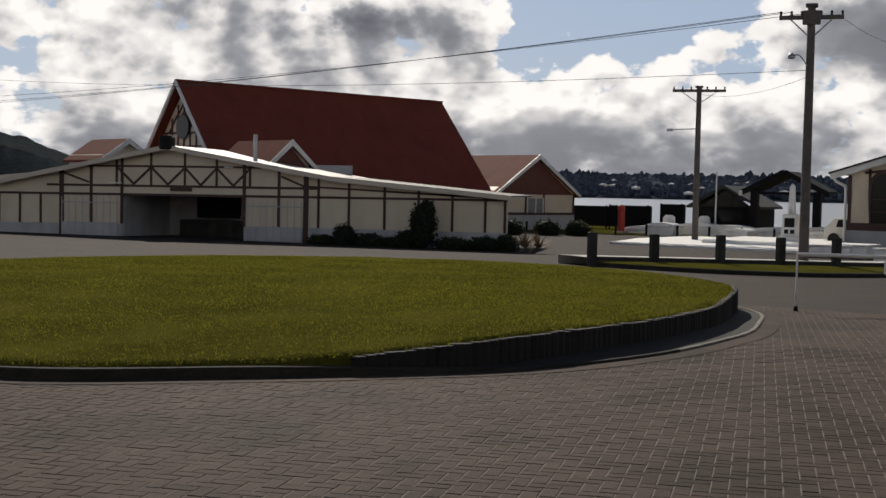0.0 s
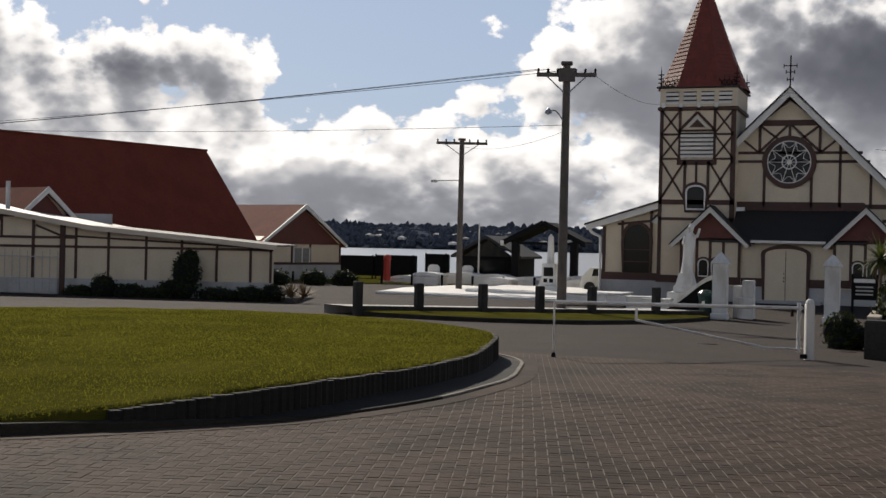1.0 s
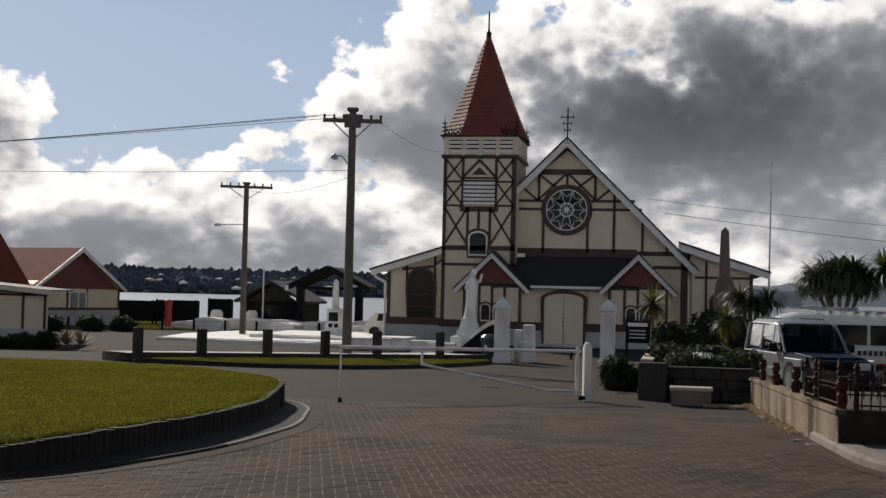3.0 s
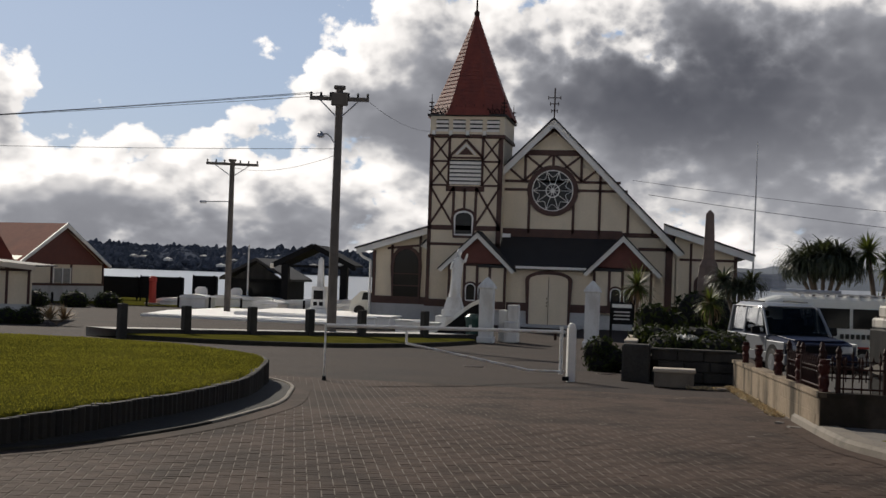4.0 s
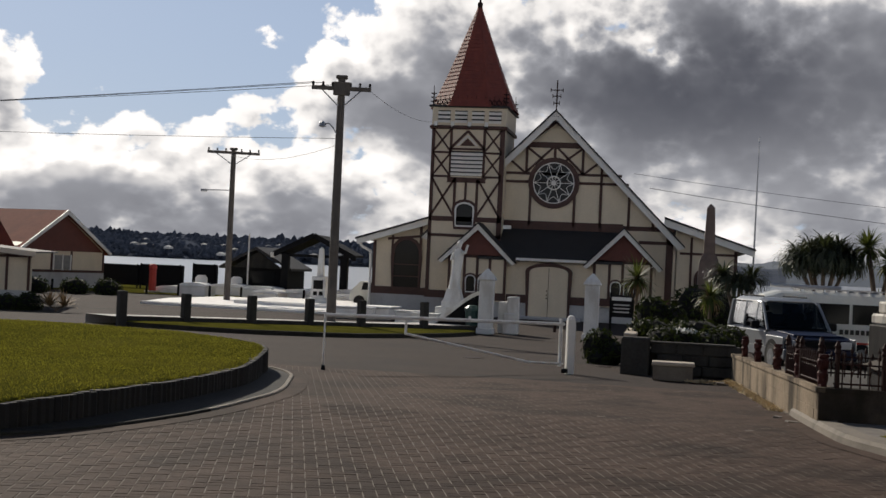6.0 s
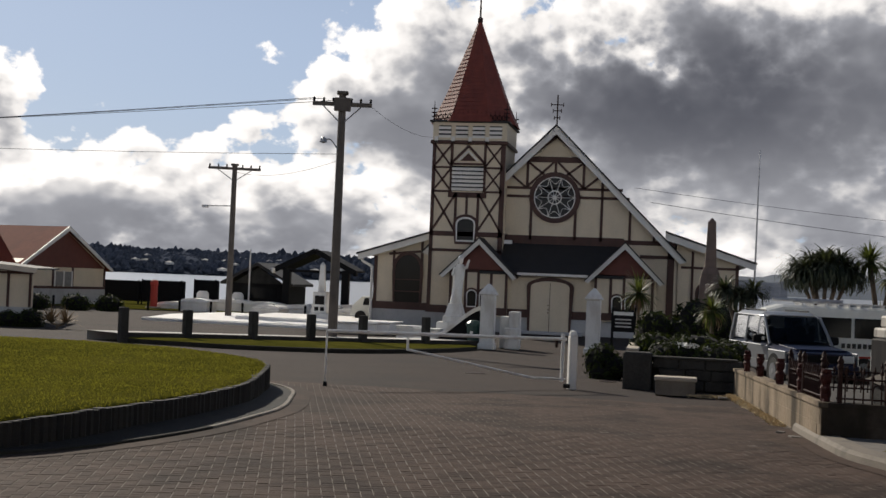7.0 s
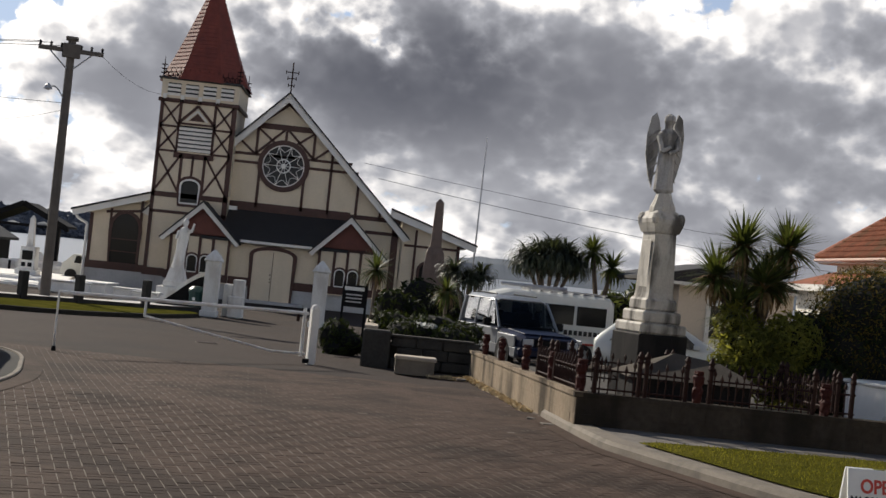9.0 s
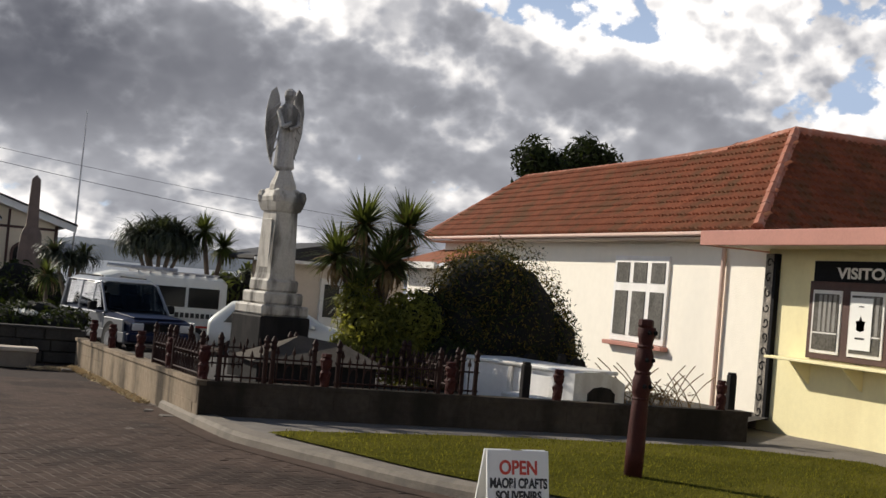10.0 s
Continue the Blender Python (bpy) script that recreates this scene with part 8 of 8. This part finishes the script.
def build_van():
    V = thing("work_van", "white work van with roof rack and side lettering", "van", at=pose(3.68, 34.0, zg(34.0), 0, 0, 182) @ Matrix.Diagonal((0.82, 1, 1, 1)))
    shell([(-2.25, 0.82, 0.74, 0.4, 1.0, 1.8), (-2.1, 0.85, 0.76, 0.35, 1.0, 1.9), (1.1, 0.85, 0.76, 0.34, 1.0, 1.9), (1.6, 0.85, 0.75, 0.35, 0.98, 1.78), (2.15, 0.82, 0.72, 0.38, 0.9, 1.1), (2.3, 0.76, 0.66, 0.45, 0.8, 0.95)], "carwhite", "body", V, "white panelled body")
    for s in (-1, 1):
        for xa, xb in ((-2.0, -1.05), (-0.95, 0.05), (0.15, 1.05)):
            part("side_window", prism([(xa, 1.12), (xb, 1.12), (xb, 1.62), (xa, 1.62)], s * 0.80 - 0.04, s * 0.80 + 0.045 if s > 0 else s * 0.80 + 0.04), "glass", V)
        part("waist_strip", cube(-2.15, 2.0, s * 0.86 - 0.012, s * 0.86 + 0.012, 0.62, 0.67), "redpaint", V)
        for k in range(13):
            x = -1.9 + k * 0.16
            if k != 8:
                part("lettering_bar", cube(x, x + 0.11, s * 0.855 - 0.012, s * 0.855 + 0.012, 0.86, 0.98), "signblack", V)
        wheel(V, 1.45, s * 0.78, 0.32)
        wheel(V, -1.35, s * 0.78, 0.32)
    R = part("roof_rack", cube(-2.0, 0.6, -0.7, -0.66, 1.95, 1.98), "galv", V, "grey metal roof rack")
    part("rack_rail", cube(-2.0, 0.6, 0.66, 0.7, 1.95, 1.98), "galv", R)
    for k in range(8):
        part("rack_bar", cube(-1.95 + k * 0.35, -1.92 + k * 0.35, -0.72, 0.72, 1.9, 1.97), "galv", R)
    part("rack_pipe", tube(bmesh.new(), (-0.9, -0.3, 2.02), (1.3, -0.3, 2.02), 0.05, seg=10), "galv", R)
    bm = bmesh.new()
    for q in ((2.02, -0.66, 1.12), (2.02, 0.66, 1.12), (1.66, 0.62, 1.72), (1.66, -0.62, 1.72)):
        bm.verts.new(q)
    bm.verts.ensure_lookup_table()
    bm.faces.new(bm.verts[:])
    bmesh.ops.solidify(bm, geom=bm.faces[:], thickness=-0.06)
    part("windscreen", bm, "glass", V)


def build_white_car():
    V = thing("white_car", "small white hatchback parked beside the van", "car", at=pose(6.3, 29.6, zg(29.6), 0, 0, -12) @ Matrix.Diagonal((1, 1, 0.95, 1)))
    shell([(-1.8, 0.75, 0.70, 0.4, 0.7, 0.92), (-1.72, 0.8, 0.68, 0.32, 0.8, 1.02), (-1.3, 0.82, 0.62, 0.3, 0.85, 1.4), (-0.8, 0.82, 0.62, 0.3, 0.85, 1.45), (0.1, 0.82, 0.62, 0.3, 0.85, 1.43), (0.9, 0.82, 0.72, 0.3, 0.82, 0.98), (1.7, 0.78, 0.7, 0.34, 0.7, 0.84), (1.9, 0.66, 0.6, 0.42, 0.6, 0.72)], "carwhite", "body", V, "white rounded body", True)
    for s in (-1, 1):
        bm = prism([(-1.45, 0.93), (-0.55, 0.93), (-0.55, 1.34), (-1.15, 1.34)], s * 0.77 - 0.06, s * 0.77 + 0.06)
        part("side_window", bm, "netpane", V)
        part("side_window", prism([(-0.47, 0.93), (0.6, 0.93), (0.12, 1.34), (-0.47, 1.34)], s * 0.77 - 0.06, s * 0.77 + 0.06), "netpane", V)
        part("headlight", cube(1.66, 1.82, s * 0.56 - 0.12, s * 0.56 + 0.12, 0.6, 0.74, 0.03), "lampglass", V)
        wheel(V, 1.2, s * 0.72, 0.29, 0.18)
        wheel(V, -1.15, s * 0.72, 0.29, 0.18)
        part("wing_mirror", cube(0.45, 0.58, s * 0.86 - 0.07, s * 0.86 + 0.07, 0.92, 1.04, 0.02), "carwhite", V)
    bm = bmesh.new()
    for q in ((0.86, -0.62, 1.0), (0.86, 0.62, 1.0), (0.2, 0.54, 1.4), (0.2, -0.54, 1.4)):
        bm.verts.new(q)
    bm.verts.ensure_lookup_table()
    bm.faces.new(bm.verts[:])
    bmesh.ops.solidify(bm, geom=bm.faces[:], thickness=-0.03)
    part("windscreen", bm, "glass", V)


build_offroader()
build_van()
build_white_car()


# Brick paving, laid in herringbone; the stretch by the kerb is single bricks
def build_paving():
    P = thing("brick_paving", "brown brick paving laid in herringbone", "paving", kind="structure")
    U, G = 0.1, 0.009
    ang = radians(17)
    c, s = math.cos(ang), math.sin(ang)
    me = bpy.data.meshes.new("paver")
    bm = cube(-U + G / 3, U - G / 3, -U / 2 + G / 2, U / 2 - G / 2, -0.03, 0.0, 0.0)
    top = [e for e in bm.edges if all(v.co.z > -0.001 for v in e.verts)]
    bmesh.ops.bevel(bm, geom=top, offset=0.003, segments=1, affect="EDGES")
    bm.to_mesh(me)
    bm.free()
    me.materials.append(M["paver"])
    tv = np.array([v.co[:] for v in me.vertices])
    tf = [tuple(p.vertices) for p in me.polygons if abs(p.normal.z + 1) > 0.1]
    rng = np.random.default_rng(5)
    kp = [(p.x, p.y) for p in kerb_line]
    kx = np.array([p[0] for p in kp])[::-1]
    ky = np.array([p[1] for p in kp])[::-1]
    verts, faces, singles = [], [], 0
    for j in range(-170, 170):
        for i in range(-170, 170):
            k = (i - j) % 4
            if k == 0:
                u, v, turn = (i + 1) * U, (j + 0.5) * U, 0.0
            elif k == 3:
                u, v, turn = (i + 0.5) * U, (j + 1) * U, math.pi / 2
            else:
                continue
            x, y = -1.0 + c * u - s * v, 11.0 + s * u + c * v
            if not (1.8 < y < 20.5) or x < -13 or x > 11.4:
                continue
            edge = np.interp(y, ky, kx) if y < 16.6 else 1.6
            if x > edge - 0.09:
                continue
            dx, dy = x - ISL_C[0], y - ISL_C[1]
            if math.hypot(dx, dy) < isl_r(math.degrees(math.atan2(dy, dx))) + 0.08:
                continue
            z = zg(y) + rng.normal(0, 0.0008)
            a2 = ang + turn + rng.normal(0, 0.008)
            if singles < 300 and 0.3 < x < 2.2 and 10.5 < y < 14.0:
                ob = new("paver", me)
                ob.parent = P
                ob.matrix_world = Matrix.Translation((x, y, z)) @ Matrix.Rotation(a2, 4, "Z") @ Matrix.Rotation(rng.normal(0, 0.006), 4, "X")
                singles += 1
                continue
            b = len(verts)
            c2, s2 = math.cos(a2), math.sin(a2)
            tx, ty = rng.normal(0, 0.004, 2)
            q = tv
            verts.extend(np.stack([x + c2 * q[:, 0] - s2 * q[:, 1], y + s2 * q[:, 0] + c2 * q[:, 1], z + q[:, 2] + tx * q[:, 0] + ty * q[:, 1]], -1).tolist())
            faces.extend(tuple(b + m for m in f) for f in tf)
    o = pydata("laid_bricks", verts, faces, "paver", P)
    o["kind"] = "stuff"
    # sand bed
    gx, gy = [-13, -9, -5, -1, 4, 11.2], [1.8, 8, 11, 14, 17, 20.4]
    pydata("sand_bed", [(x, y, zg(y) - 0.003) for y in gy for x in gx], [(j * 6 + i, j * 6 + i + 1, j * 6 + i + 7, j * 6 + i + 6) for j in range(5) for i in range(5)], "joint", P)


build_paving()
# covers let into the paving
for x, y, r in ((-4.2, 27.5, 0.22), (-1.3, 27.0, 0.18)):
    C = thing("drain_cover", "dark round iron cover in the paving", "drain cover", "drain covers", at=pose(x, y, zg(y) - 0.03))
    part("cover", lathe([(r, 0.0), (r, 0.012), (r * 0.9, 0.016)], 16), "iron", C)
    part("ring", lathe([(r * 1.1, 0.0), (r * 1.1, 0.008)], 16), "kerb", C)
